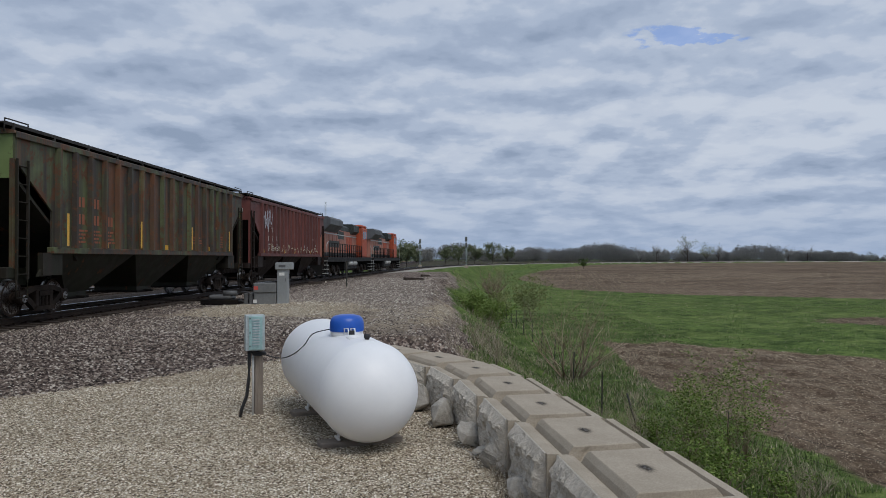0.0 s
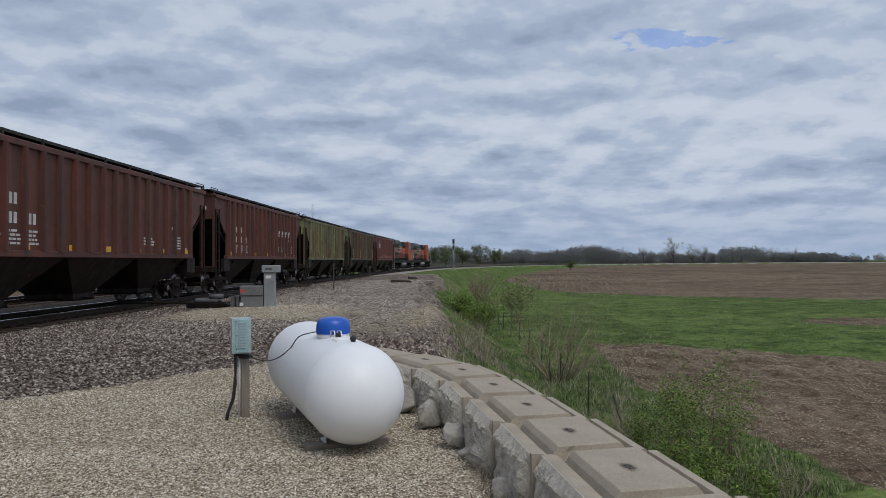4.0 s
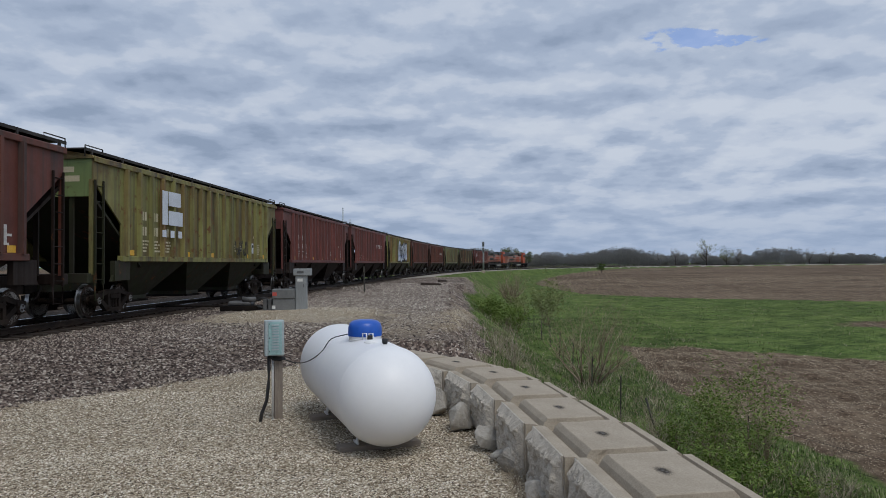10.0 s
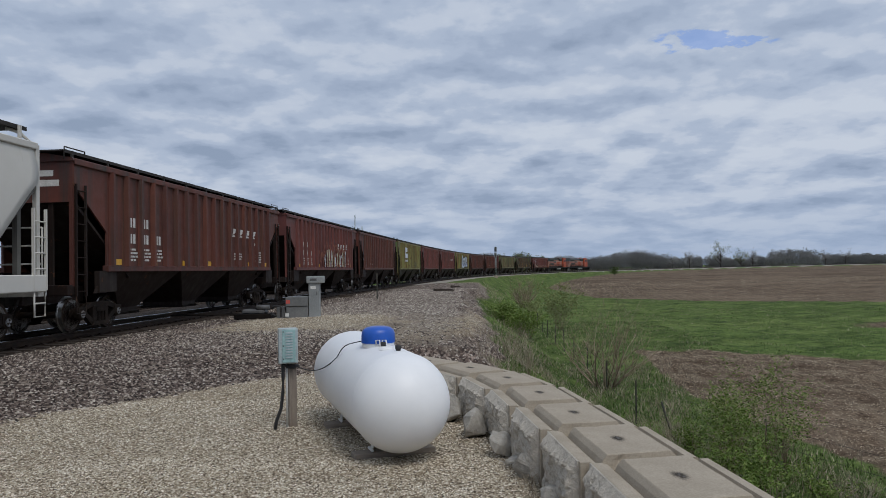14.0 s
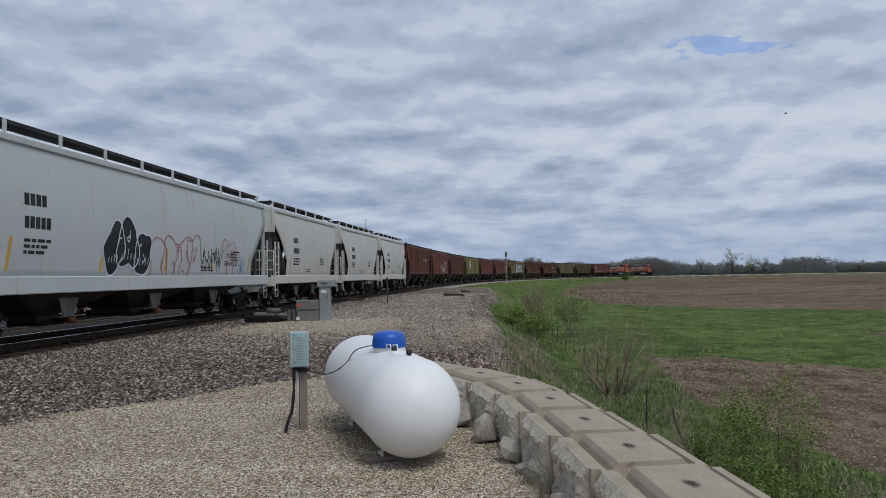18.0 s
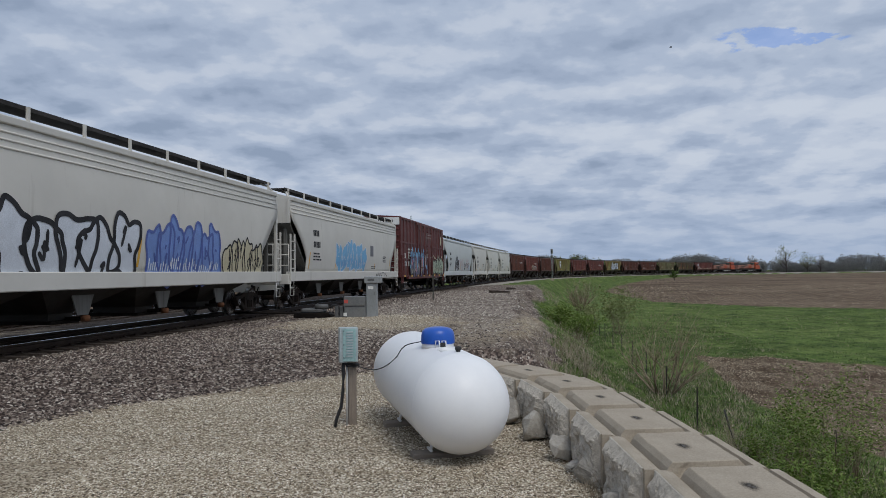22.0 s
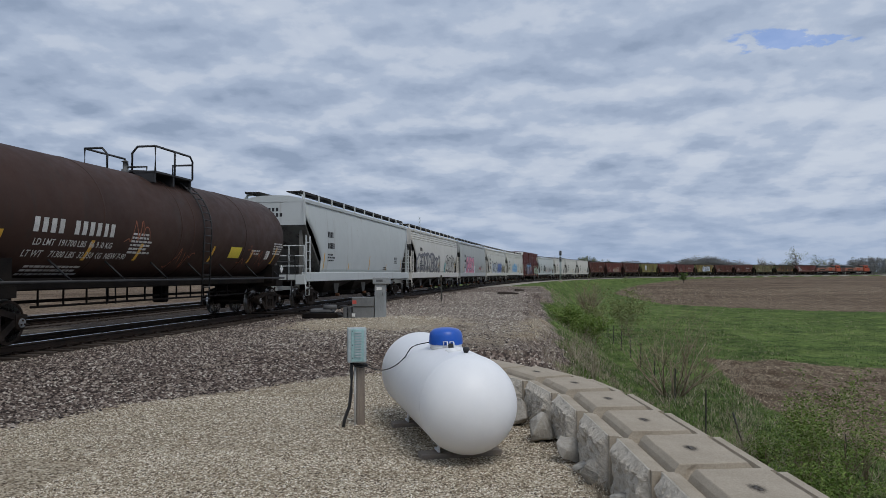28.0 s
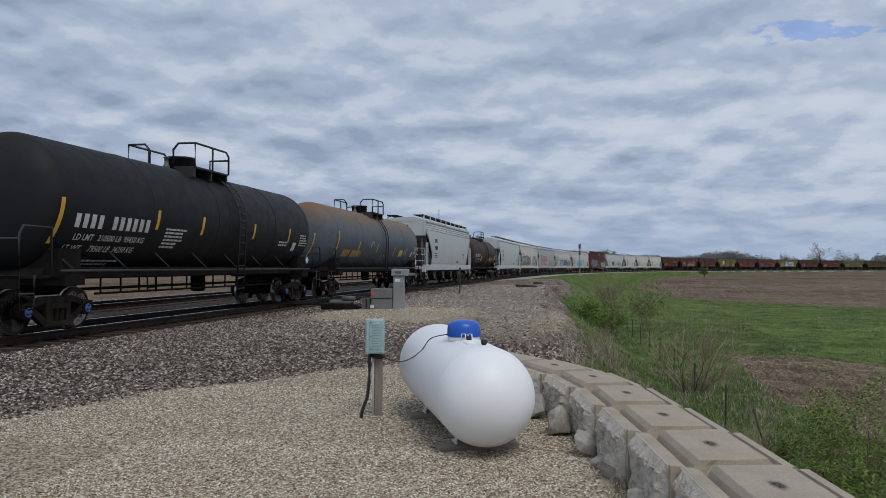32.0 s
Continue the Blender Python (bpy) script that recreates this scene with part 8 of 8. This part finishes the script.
def stones():
    rng = np.random.default_rng(7)
    # ballast: dense on the near slope, thinner further off
    xs, ys = [], []
    for n, x0, x1, y0, y1 in ((64000, -10.4, -2.0, 8.0, 20.0), (9000, -12.0, -9.6, 8.0, 30.0), (22000, -10.5, 0.5, 18.0, 34.0), (20000, -10.0, 1.0, 32.0, 62.0), (5000, -1.8, 1.0, 12.0, 30.0)):
        xs.append(rng.uniform(x0, x1, n))
        ys.append(rng.uniform(y0, y1, n))
    x, y = np.concatenate(xs), np.concatenate(ys)
    _, b, g, _ = zones(x, y)
    beside = beside_line(x, y)[1]
    keep = (b > rng.uniform(0.25, 0.75, len(x))) & (g < 0.4) & (beside > 1.42 + rng.uniform(-0.25, 0.25, len(x)))
    x, y = x[keep], y[keep]
    pale = (smooth(y, 13, 24) * smooth(beside_line(x, y)[1], 2.4, 5.0)) > rng.uniform(0.1, 1.0, len(x))
    size = rng.uniform(0.022, 0.068, len(x)) * (1 + 0.014 * y)
    sizes = np.stack([size * rng.uniform(0.8, 1.3, len(x)), size * rng.uniform(0.7, 1.1, len(x)), size * rng.uniform(0.6, 1.0, len(x))], -1)
    turns, tilts, at = rng.uniform(0, 6.28, len(x)), rng.normal(0, 0.4, (len(x), 2)), on_ground(x, y, 0.006)
    for name, pick, stone, label in (("ballast_stones", ~pale, "ballast_stone", "mixed dark and pale crushed ballast stones"), ("shoulder_stones", pale, "shoulder_stone", "pale brownish crushed stones on the track shoulder")):
        scatter(name, STONE_V, CHIP_F, at[pick], turns[pick], sizes[pick], M[stone], label, "ballast", tilts[pick])
    # gravel: small chips over the yard
    xs, ys = [], []
    for n, x0, x1, y0, y1 in ((76000, -4.5, 1.4, 4.0, 7.5), (58000, -7.0, 1.0, 7.0, 11.0), (24000, -7.0, 0.5, 10.5, 15.5), (5000, -7.5, -3.0, 20.5, 28.0), (1800, -7.2, -2.2, 22.6, 26.5)):
        xs.append(rng.uniform(x0, x1, n))
        ys.append(rng.uniform(y0, y1, n))
    x, y = np.concatenate(xs), np.concatenate(ys)
    _, b, g, _ = zones(x, y)
    keep = (b < rng.uniform(0.25, 0.8, len(x))) & (g < 0.3) & (x < np.interp(y, EDGE_Y, EDGE_X) - 0.25)
    x, y = x[keep], y[keep]
    size = rng.uniform(0.009, 0.030, len(x)) * (0.75 + 0.045 * y)
    sizes = np.stack([size * rng.uniform(0.8, 1.4, len(x)), size * rng.uniform(0.7, 1.1, len(x)), size * rng.uniform(0.5, 0.9, len(x))], -1)
    scatter("gravel_chips", STONE_V, CHIP_F, on_ground(x, y, 0.002), rng.uniform(0, 6.28, len(x)), sizes, M["gravel_stone"], "pale tan crushed limestone gravel chips", "gravel", rng.normal(0, 0.4, (len(x), 2)))


stones()

BLADE_V = ((-0.5, 0, 0), (0.5, 0, 0), (0.35, 0.12, 0.55), (-0.35, 0.12, 0.55), (0.0, 0.5, 1.0))
BLADE_F = ((0, 1, 2), (0, 2, 3), (3, 2, 4))


def grass():
    rng = np.random.default_rng(9)
    xs, ys = [], []
    for n, x0, x1, y0, y1 in ((26000, 1.2, 7.8, 3.0, 16.0), (34000, 0.0, 8.5, 14.0, 32.0), (26000, -0.5, 14.0, 30.0, 60.0), (26000, 10, 62, 30, 75), (24000, 2, 70, 60, 125), (3000, -40, -21, 15, 60)):
        xs.append(rng.uniform(x0, x1, n))
        ys.append(rng.uniform(y0, y1, n))
    x, y = np.concatenate(xs), np.concatenate(ys)
    _, b, g, s = zones(x, y)
    keep = (g > rng.uniform(0.3, 0.7, len(x))) & (s < rng.uniform(0.25, 0.6, len(x)))
    x, y = x[keep], y[keep]
    clump = np.sin(x * 1.7 + 2 * np.sin(y * 0.8)) * np.cos(y * 1.3 + x * 0.4)
    h = np.clip(rng.uniform(0.03, 0.12, len(x)) * (1 + 0.8 * clump), 0.02, 0.24) * np.where(x < 7.5, 1.0, 0.9)
    w = rng.uniform(0.010, 0.022, len(x)) * (1 + y * 0.035)
    sizes = np.stack([w, h * 0.5, h], -1)
    scatter("grass_blades", BLADE_V, BLADE_F, on_ground(x, y, -0.01), rng.uniform(0, 6.28, len(x)), sizes, M["blade"], "fresh green spring grass on bank and field", "grass", rng.normal(0, 0.25, (len(x), 2)))
    # dry stalks along the bank and the fence
    xs, ys = [], []
    for n, x0, x1, y0, y1 in ((4200, 2.6, 7.6, 9.0, 19.0), (4200, 0.1, 2.6, 13.0, 30.0), (4200, 3.0, 7.4, 17.0, 32.0), (1400, 0.9, 3.4, 25.0, 48.0), (1300, 0.4, 1.0, 4.6, 6.6), (900, 7.0, 9.0, 14.0, 36.0), (1500, 1.5, 4.0, 60, 110)):
        xs.append(rng.uniform(x0, x1, n))
        ys.append(rng.uniform(y0, y1, n))
    x, y = np.concatenate(xs), np.concatenate(ys)
    patch = np.sin(x * 2.1 + 1.3) * np.sin(y * 1.1 + 0.5) + rng.normal(0, 0.5, len(x))
    keep = patch > -0.1
    x, y = x[keep], y[keep]
    h = rng.uniform(0.08, 0.42, len(x)) * np.where(y < 7, 0.4, 1)
    w = rng.uniform(0.004, 0.010, len(x)) * (1 + y * 0.04)
    scatter("dry_stalks", BLADE_V, BLADE_F, on_ground(x, y, -0.02), rng.uniform(0, 6.28, len(x)), np.stack([w, h * 0.6, h], -1), M["dry"], "dry grey-tan grass stalks from last year", "dry grass", rng.normal(0, 0.45, (len(x), 2)))
    # stalk litter and clods on the soil
    xs, ys = [], []
    for n, x0, x1, y0, y1 in ((90000, 7.4, 24.0, 12.0, 40.0), (30000, 14, 90, 80, 170), (2500, 26, 42, 47, 58)):
        xs.append(rng.uniform(x0, x1, n))
        ys.append(rng.uniform(y0, y1, n))
    x, y = np.concatenate(xs), np.concatenate(ys)
    s = zones(x, y)[3]
    keep = s > rng.uniform(0.3, 0.8, len(x))
    x, y = x[keep], y[keep]
    size = rng.uniform(0.018, 0.046, len(x)) * (0.6 + 0.024 * y)
    sizes = np.stack([size * rng.uniform(0.8, 1.7, len(x)), size * rng.uniform(0.5, 1.1, len(x)), size * 0.8], -1)
    scatter("stalk_litter", STONE_V, CHIP_F, on_ground(x, y, 0.005), rng.uniform(0, 6.28, len(x)), sizes, M["litter"], "broken stalk litter and clods on tilled soil", "crop litter", rng.normal(0, 0.3, (len(x), 2)))


grass()


# ---- shrubs and trees ----
def branches(bm, base, way, length, r, depth, rng, tips, bend=0.35, split=(2, 4), sides=4):
    """A limb with its twigs."""
    pts, rad = [Vector(base)], [r]
    d = Vector(way).normalized()
    n = 4
    for k in range(n):
        d = (d + Vector((rng.gauss(0, bend), rng.gauss(0, bend), rng.gauss(0, bend * 0.6) + 0.05)) * 0.45).normalized()
        pts.append(pts[-1] + d * length / n)
        rad.append(r * (1 - 0.7 * (k + 1) / n))
    tube(bm, [tuple(p) for p in pts], rad, 0, sides if depth > 0 else 3)
    tips.extend(pts[2:] if depth < 2 else pts[-1:])
    if depth > 0:
        for k in range(rng.randint(*split)):
            i = rng.randint(1, n)
            side = Vector((rng.gauss(0, 1), rng.gauss(0, 1), rng.uniform(0.1, 0.9))).normalized()
            branches(bm, pts[i], d * 0.7 + side * 0.75, length * rng.uniform(0.45, 0.7), rad[i] * 0.75, depth - 1, rng, tips, bend, split, sides)


def leaf_cloud(bm, tips, count, spread, size, rng):
    for k in range(count):
        p = Vector(tips[rng.randrange(len(tips))]) + Vector((rng.gauss(0, spread), rng.gauss(0, spread), rng.gauss(0, spread * 0.8)))
        u = Vector((rng.gauss(0, 1), rng.gauss(0, 1), rng.gauss(0, 0.6))).normalized()
        w = u.cross(Vector((rng.gauss(0, 1), rng.gauss(0, 1), rng.gauss(0, 1)))).normalized()
        s = size * rng.uniform(0.6, 1.3)
        bm.faces.new([bm.verts.new(p + a * u * s + b * w * s * 0.55) for a, b in ((-1, 0), (0, -0.6), (1, 0), (0, 0.6))])


def shrub(x, y, h, wide, seed, label, stems=9, leaves=0, leaf="leaf", size=0.05, depth=2, twig="twig", r=0.014):
    rng = random.Random(seed)
    t = thing("shrub", pose(x, y, height(x, y) - 0.03), label, "shrub", "shrubs")
    tips = []
    bm = bmesh.new()
    for k in range(stems):
        a = rng.uniform(0, 6.28)
        out = wide / h * rng.uniform(0.1, 0.6)
        branches(bm, (0.06 * math.cos(a) * wide, 0.06 * math.sin(a) * wide, 0), (math.cos(a) * out, math.sin(a) * out, 1), h * rng.uniform(0.55, 0.8), r * rng.uniform(0.7, 1.2), depth, rng, tips, 0.3, (2, 4))
    part("branchwork", bm, M[twig], t)
    if leaves:
        bm = bmesh.new()
        leaf_cloud(bm, tips, leaves, 0.06 * h, size, rng)
        part("crown", bm, M[leaf], t)


shrub(4.85, 27.6, 3.0, 5.6, 1, "bare brown shrub standing by the wire fence", 24, 260, "leaf_pale", 0.04, 3, "twig", 0.026)
shrub(6.2, 52.8, 2.7, 2.4, 2, "slender sapling with pale new leaves", 14, 2600, "leaf_pale", 0.08, 3)
shrub(1.7, 42.0, 1.5, 2.2, 3, "dense shrub with fresh green leaves", 14, 3600, "leaf_fresh", 0.065, 2)
shrub(2.4, 39.0, 1.4, 1.9, 4, "dense shrub with fresh green leaves", 12, 3000, "leaf_fresh", 0.06, 2)
shrub(2.3, 46.5, 1.5, 2.2, 14, "dense shrub with fresh green leaves", 12, 2800, "leaf_fresh", 0.065, 2)
shrub(3.2, 43.0, 1.3, 1.8, 16, "dense shrub with fresh green leaves", 10, 2200, "leaf_fresh", 0.06, 2)
shrub(5.8, 84.0, 3.4, 5.6, 5, "rounded bare brown shrub on the bank", 26, 500, "leaf_pale", 0.09, 3, "twig", 0.055)
shrub(4.6, 58.0, 1.7, 2.4, 15, "low shrub with pale new leaves on the bank", 14, 1300, "leaf_pale", 0.07, 2)
shrub(5.4, 66.0, 1.5, 2.2, 17, "low shrub with pale new leaves on the bank", 14, 1100, "leaf_pale", 0.08, 2)
for i, (sx, sy, sh, sw, lv) in enumerate(((6.05, 15.5, 1.9, 0.35, 1300), (5.45, 16.4, 1.6, 0.8, 1500), (5.75, 17.0, 1.9, 0.4, 1300), (5.2, 15.4, 1.4, 0.8, 1300), (6.75, 16.3, 1.9, 0.3, 1100), (5.0, 17.4, 0.9, 0.7, 900),
                                          (5.6, 14.2, 0.9, 1.0, 1300), (4.7, 14.4, 0.9, 0.9, 1000), (6.3, 13.6, 0.6, 0.9, 700), (4.9, 13.0, 0.8, 0.9, 900), (5.7, 12.4, 0.6, 0.9, 700), (4.2, 12.6, 0.8, 0.8, 800))):
    shrub(sx, sy, sh, sw, 20 + i, "young leafy green shrub below the wall", 8, int(lv * 1.35), "leaf_fresh", 0.036, 2)
for i, (sx, sy, sh) in enumerate(((0.9, 18.0, 0.9), (1.1, 21.5, 0.9), (0.5, 14.4, 0.6), (1.3, 24.0, 0.9), (1.6, 28.0, 1.2), (4.9, 18.3, 1.0), (4.5, 17.4, 0.9), (5.1, 19.4, 1.0), (4.0, 19.0, 0.9), (6.6, 13.4, 0.8), (7.2, 14.0, 0.8), (0.75, 5.6, 0.28), (1.4, 19.5, 1.4))):
    shrub(sx, sy, sh, 1.0, 50 + i, "tangle of dry grey weed stalks", 14, 0, "leaf", 0.05, 2, "dry", 0.007)


def tree(x, y, h, seed, label, leaf="leaf_pale", count=1400, z=None, leafsize=0.3):
    rng = random.Random(seed)
    t = thing("tree", pose(x, y, float(field_height(x, y)) if z is None else z), label, "tree", "far trees")
    tips = []
    bm = bmesh.new()
    tube(bm, [(0, 0, -0.3), (0.02 * h, 0, 0.3 * h), (0, 0.02 * h, 0.62 * h)], [0.03 * h, 0.022 * h, 0.012 * h], 0, 6)
    for k in range(12):
        a = rng.uniform(0, 6.28)
        branches(bm, (0, 0, h * rng.uniform(0.14, 0.58)), (math.cos(a), math.sin(a), rng.uniform(0.5, 1.4)), h * rng.uniform(0.28, 0.45), 0.010 * h, 2, rng, tips)
    part("trunk", bm, M["bark"], t)
    bm = bmesh.new()
    leaf_cloud(bm, tips, count, 0.045 * h, leafsize, rng)
    part("crown", bm, M[leaf], t)


tree(140, 418, 14, 1, "tall bare tree with pale green buds", "leaf_pale", 700, None, 0.32)
tree(152, 420, 10, 2, "tall bare tree with pale green buds", "leaf_pale", 700, None, 0.32)
tree(160, 424, 10.5, 3, "tall bare tree with pale green buds", "wood_haze", 900, None, 0.32)
tree(126, 430, 9.5, 4, "bare grey tree by the distant woods", "wood_haze", 700, None, 0.32)
tree(118, 436, 9, 5, "bare grey tree by the distant woods", "wood_haze", 700, None, 0.32)
tree(214, 452, 9, 6, "bare grey tree by a distant farm", "wood_haze", 700, None, 0.32)
tree(224, 448, 9, 7, "bare grey tree by a distant farm", "wood_haze", 700, None, 0.32)
tree(-8.8, 176, 6.6, 8, "leafy green tree beside the straight track", "leaf_haze", 3600, -0.5, 0.26)
tree(-11.0, 184, 5.8, 9, "leafy green tree beside the straight track", "leaf_haze", 3000, -0.5, 0.26)
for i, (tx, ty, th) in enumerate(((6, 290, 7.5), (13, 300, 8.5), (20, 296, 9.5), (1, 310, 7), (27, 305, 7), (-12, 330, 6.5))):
    tree(tx, ty, th, 30 + i, "spring-green tree beyond the curve", "leaf_haze", 2800, -0.6, 0.28)
tree(40.5, 210, 2.6, 41, "small dark evergreen out in the field", "leaf", 500, None, 0.22)


def far_woods():
    """The belt of bare woodland along the horizon."""
    rng = np.random.default_rng(3)
    places = []
    for k in range(420):
        u = rng.uniform(0, 1)
        px = -40 + 330 * u
        h = 9.5 + 2.5 * math.sin(u * 17) + 2.0 * math.sin(u * 41 + 1) + rng.uniform(-1.5, 1.5)
        h *= np.interp(u, (0, 0.15, 0.55, 0.8, 1.0), (1.0, 1.25, 1.0, 0.95, 0.5))
        places.append((px, 545 - 0.25 * px + rng.uniform(0, 40), h))
    for k in range(260):
        a = rng.uniform(0, 1)
        places.append((rng.uniform(300, 1500), rng.uniform(900, 1300), rng.uniform(7, 13)))
    for k in range(260):
        places.append((rng.uniform(-900, -60), rng.uniform(420, 700), rng.uniform(6, 13)))
    for k in range(300):
        a = rng.uniform(0.6, 5.6)
        places.append((900 * math.sin(a), 900 * math.cos(a), rng.uniform(7, 14)))
    P, S, T = [], [], []
    for x, y, h in places:
        n = 230
        q = rng.normal(0, 1, (n, 3))
        q /= np.linalg.norm(q, axis=1)[:, None]
        q *= rng.uniform(0.25, 1, (n, 1)) ** 0.5
        P.append(np.stack([x + q[:, 0] * h * 0.36, y + q[:, 1] * h * 0.36, float(field_height(x, y)) + h * 0.46 + q[:, 2] * h * 0.46], -1))
        S.append(np.stack([rng.uniform(0.3, 0.9, n), rng.uniform(0.3, 0.8, n), rng.uniform(0.3, 0.9, n)], -1))
    P, S = np.concatenate(P), np.concatenate(S)
    scatter("far_woods", ((-0.5, 0, -0.4), (0.5, 0.1, -0.3), (0.15, 0.2, 0.6), (-0.2, -0.3, 0.4)), ((0, 1, 2), (0, 2, 3), (0, 3, 1)), P, rng.uniform(0, 6.28, len(P)), S, M["wood_haze"], "belt of bare grey-brown woodland on the horizon", "woods")


far_woods()


def farmhouse(x, y, w, d, h, turn):
    t = thing("farmhouse", pose(x, y, float(field_height(x, y)), 0, 0, turn), "small white farmhouse with grey roof", "house", "farm buildings")
    bm = bmesh.new()
    box(bm, -w / 2, w / 2, -d / 2, d / 2, -0.3, h)
    part("walls", bm, M["house_white"], t)
    bm = bmesh.new()
    prism(bm, [(-w / 2 - 0.4, h), (w / 2 + 0.4, h), (0, h + 0.45 * w)], -d / 2 - 0.4, d / 2 + 0.4)
    part("roof", bm, M["house_roof"], t)
    for k in (-0.28, 0.28):
        bm = bmesh.new()
        box(bm, k * w - 0.5, k * w + 0.5, -d / 2 - 0.05, -d / 2 + 0.02, 1.0, 2.4)
        part("window", bm, M["dark_glass"], t)


farmhouse(268, 560, 6, 9, 4.5, 20)
farmhouse(282, 566, 5, 7, 3.4, 80)


# ---- the field fence ----
def fence():
    ys = (12.0, 15.6, 21.2, 26.6, 31.0, 35.0, 39.0, 43.0, 47.0, 51.0, 55.0, 60.0)
    t = thing("wire_fence", pose(0, 0, 0), "old wire fence on dark steel posts", "fence")
    heads = []
    rng = random.Random(6)
    for k, y in enumerate(ys):
        x = float(np.interp(y, (12, 15.6, 21.2, 26.6, 60), (7.6, 6.1, 4.65, 4.75, 4.75))) + rng.uniform(-0.05, 0.05)
        z = height(x, y)
        h = 1.25 if y < 25 else 1.15
        lean = rng.uniform(-3, 3)
        bm = bmesh.new()
        box(bm, -0.022, 0.022, -0.006, 0.006, -0.2, h)
        box(bm, -0.006, 0.006, -0.03, 0.006, -0.2, h)
        part("post", bm, M["steel_post"], t, at=pose(x, y, z, lean, lean * 0.6, 20))
        heads.append((x, y, z))
    for dz in (0.35, 0.75, 1.1):
        bm = bmesh.new()
        tube(bm, [(x, y, z + dz) for x, y, z in heads], 0.004, 0, 3)
        part("wire", bm, M["steel_post"], t)
    x, y = 5.1, 18.9
    bm = bmesh.new()
    tube(bm, [(0, 0, -0.1), (-0.2, 0.05, 0.5), (-0.32, 0.1, 0.98)], 0.028, 0, 6)
    tagged(part("leaning_stake", bm, M["steel_post"], None, at=pose(x, y, height(x, y))), "dark leaning stake in dry grass", "stake")


fence()


# ---- a bird over the field ----
def bird():
    t = thing("bird", pose(23.4, 54.3, 11.8), "small dark bird in flight over the field", "bird")
    bm = bmesh.new()
    turned(bm, [(0.004, -0.11), (0.022, -0.08), (0.032, -0.02), (0.026, 0.05), (0.012, 0.10), (0.004, 0.12)], 0, 10, Matrix.Rotation(radians(90), 4, "Y"))
    part("body", bm, M["black"], t)
    for side in (-1, 1):
        bm = bmesh.new()
        loft(bm, [[(-0.05, side * 0.02, 0.0), (0.05, side * 0.02, 0.0), (0.05, side * 0.02, 0.012), (-0.05, side * 0.02, 0.012)],
                  [(-0.045, side * 0.11, 0.05), (0.035, side * 0.11, 0.05), (0.035, side * 0.11, 0.058), (-0.045, side * 0.11, 0.058)],
                  [(-0.05, side * 0.20, 0.03), (-0.03, side * 0.20, 0.03), (-0.03, side * 0.20, 0.034), (-0.05, side * 0.20, 0.034)]], 0, True, True, True)
        part("wing", bm, M["black"], t)
    return t


BIRD = bird()
BIRD_WAY = ((0, 60, 30, 12), (14, 30.5, 51, 11), (17, 23.44, 54.34, 11.8), (18, 22.4, 54.45, 13.44), (18.5, 22.93, 54.24, 13.41), (19, 23.67, 54.04, 12.87), (19.5, 21.84, 54.53, 14.1), (20, 19.24, 55.07, 15.89),
            (20.5, 16.8, 55.37, 17.73), (21, 14.78, 55.73, 18.51), (21.5, 12.51, 56.24, 18.62), (22, 10.94, 56.51, 18.82), (22.5, 9.54, 56.43, 19.88), (23, 8.79, 56.11, 21.16), (23.5, 7.92, 55.33, 23.64), (26, 4, 52, 38), (32, -6, 44, 60))


# ---- what moves ----
def front_at(t):
    """How far along the track the train's head has come."""
    return 96.97 + 12.715 * t + 0.01945 * t * t


def motions():
    rows = []
    for k, (t, x, y, z) in enumerate(BIRD_WAY):
        a, b = BIRD_WAY[max(k - 1, 0)], BIRD_WAY[min(k + 1, len(BIRD_WAY) - 1)]
        rows.append((t, pose(x, y, z, 0, 0, math.degrees(math.atan2(b[2] - a[2], b[1] - a[1])) if not 17 <= t <= 19.2 else 150.0)))
    walk(BIRD, rows)
    times = [k * 0.5 for k in range(65)]
    for car in TRAIN:
        half = car["length"] / 2
        rows = []
        for t in times:
            mid = front_at(t) - car["ahead"] - half
            fx, fy, _ = on_line(mid + car["pivot"])
            rx, ry, _ = on_line(mid - car["pivot"])
            rows.append((t, pose((fx + rx) / 2, (fy + ry) / 2, RAIL_Z, 0, 0, math.degrees(math.atan2(fy - ry, fx - rx)))))
        walk(car["thing"], rows)
        # wheels roll on the rails while the car is near
        for truck in car["thing"].children:
            for wheels in truck.children:
                if not wheels.name.startswith("wheelset"):
                    continue
                x, z = wheels.location.x, wheels.location.z
                near = [k for k in range(32 * FPS + 1) if -25 < front_at(k / FPS) - car["ahead"] - half < 95] or [0]
                spin = [(k / FPS, pose(x, 0, z, 0, math.degrees(front_at(k / FPS) / WHEEL_R) % 360.0, 0)) for k in near]
                if near[0] > 0:
                    spin.insert(0, (0.0, spin[0][1]))
                if near[-1] < 32 * FPS:
                    spin.append((32.0, spin[-1][1]))
                walk(wheels, spin)


motions()
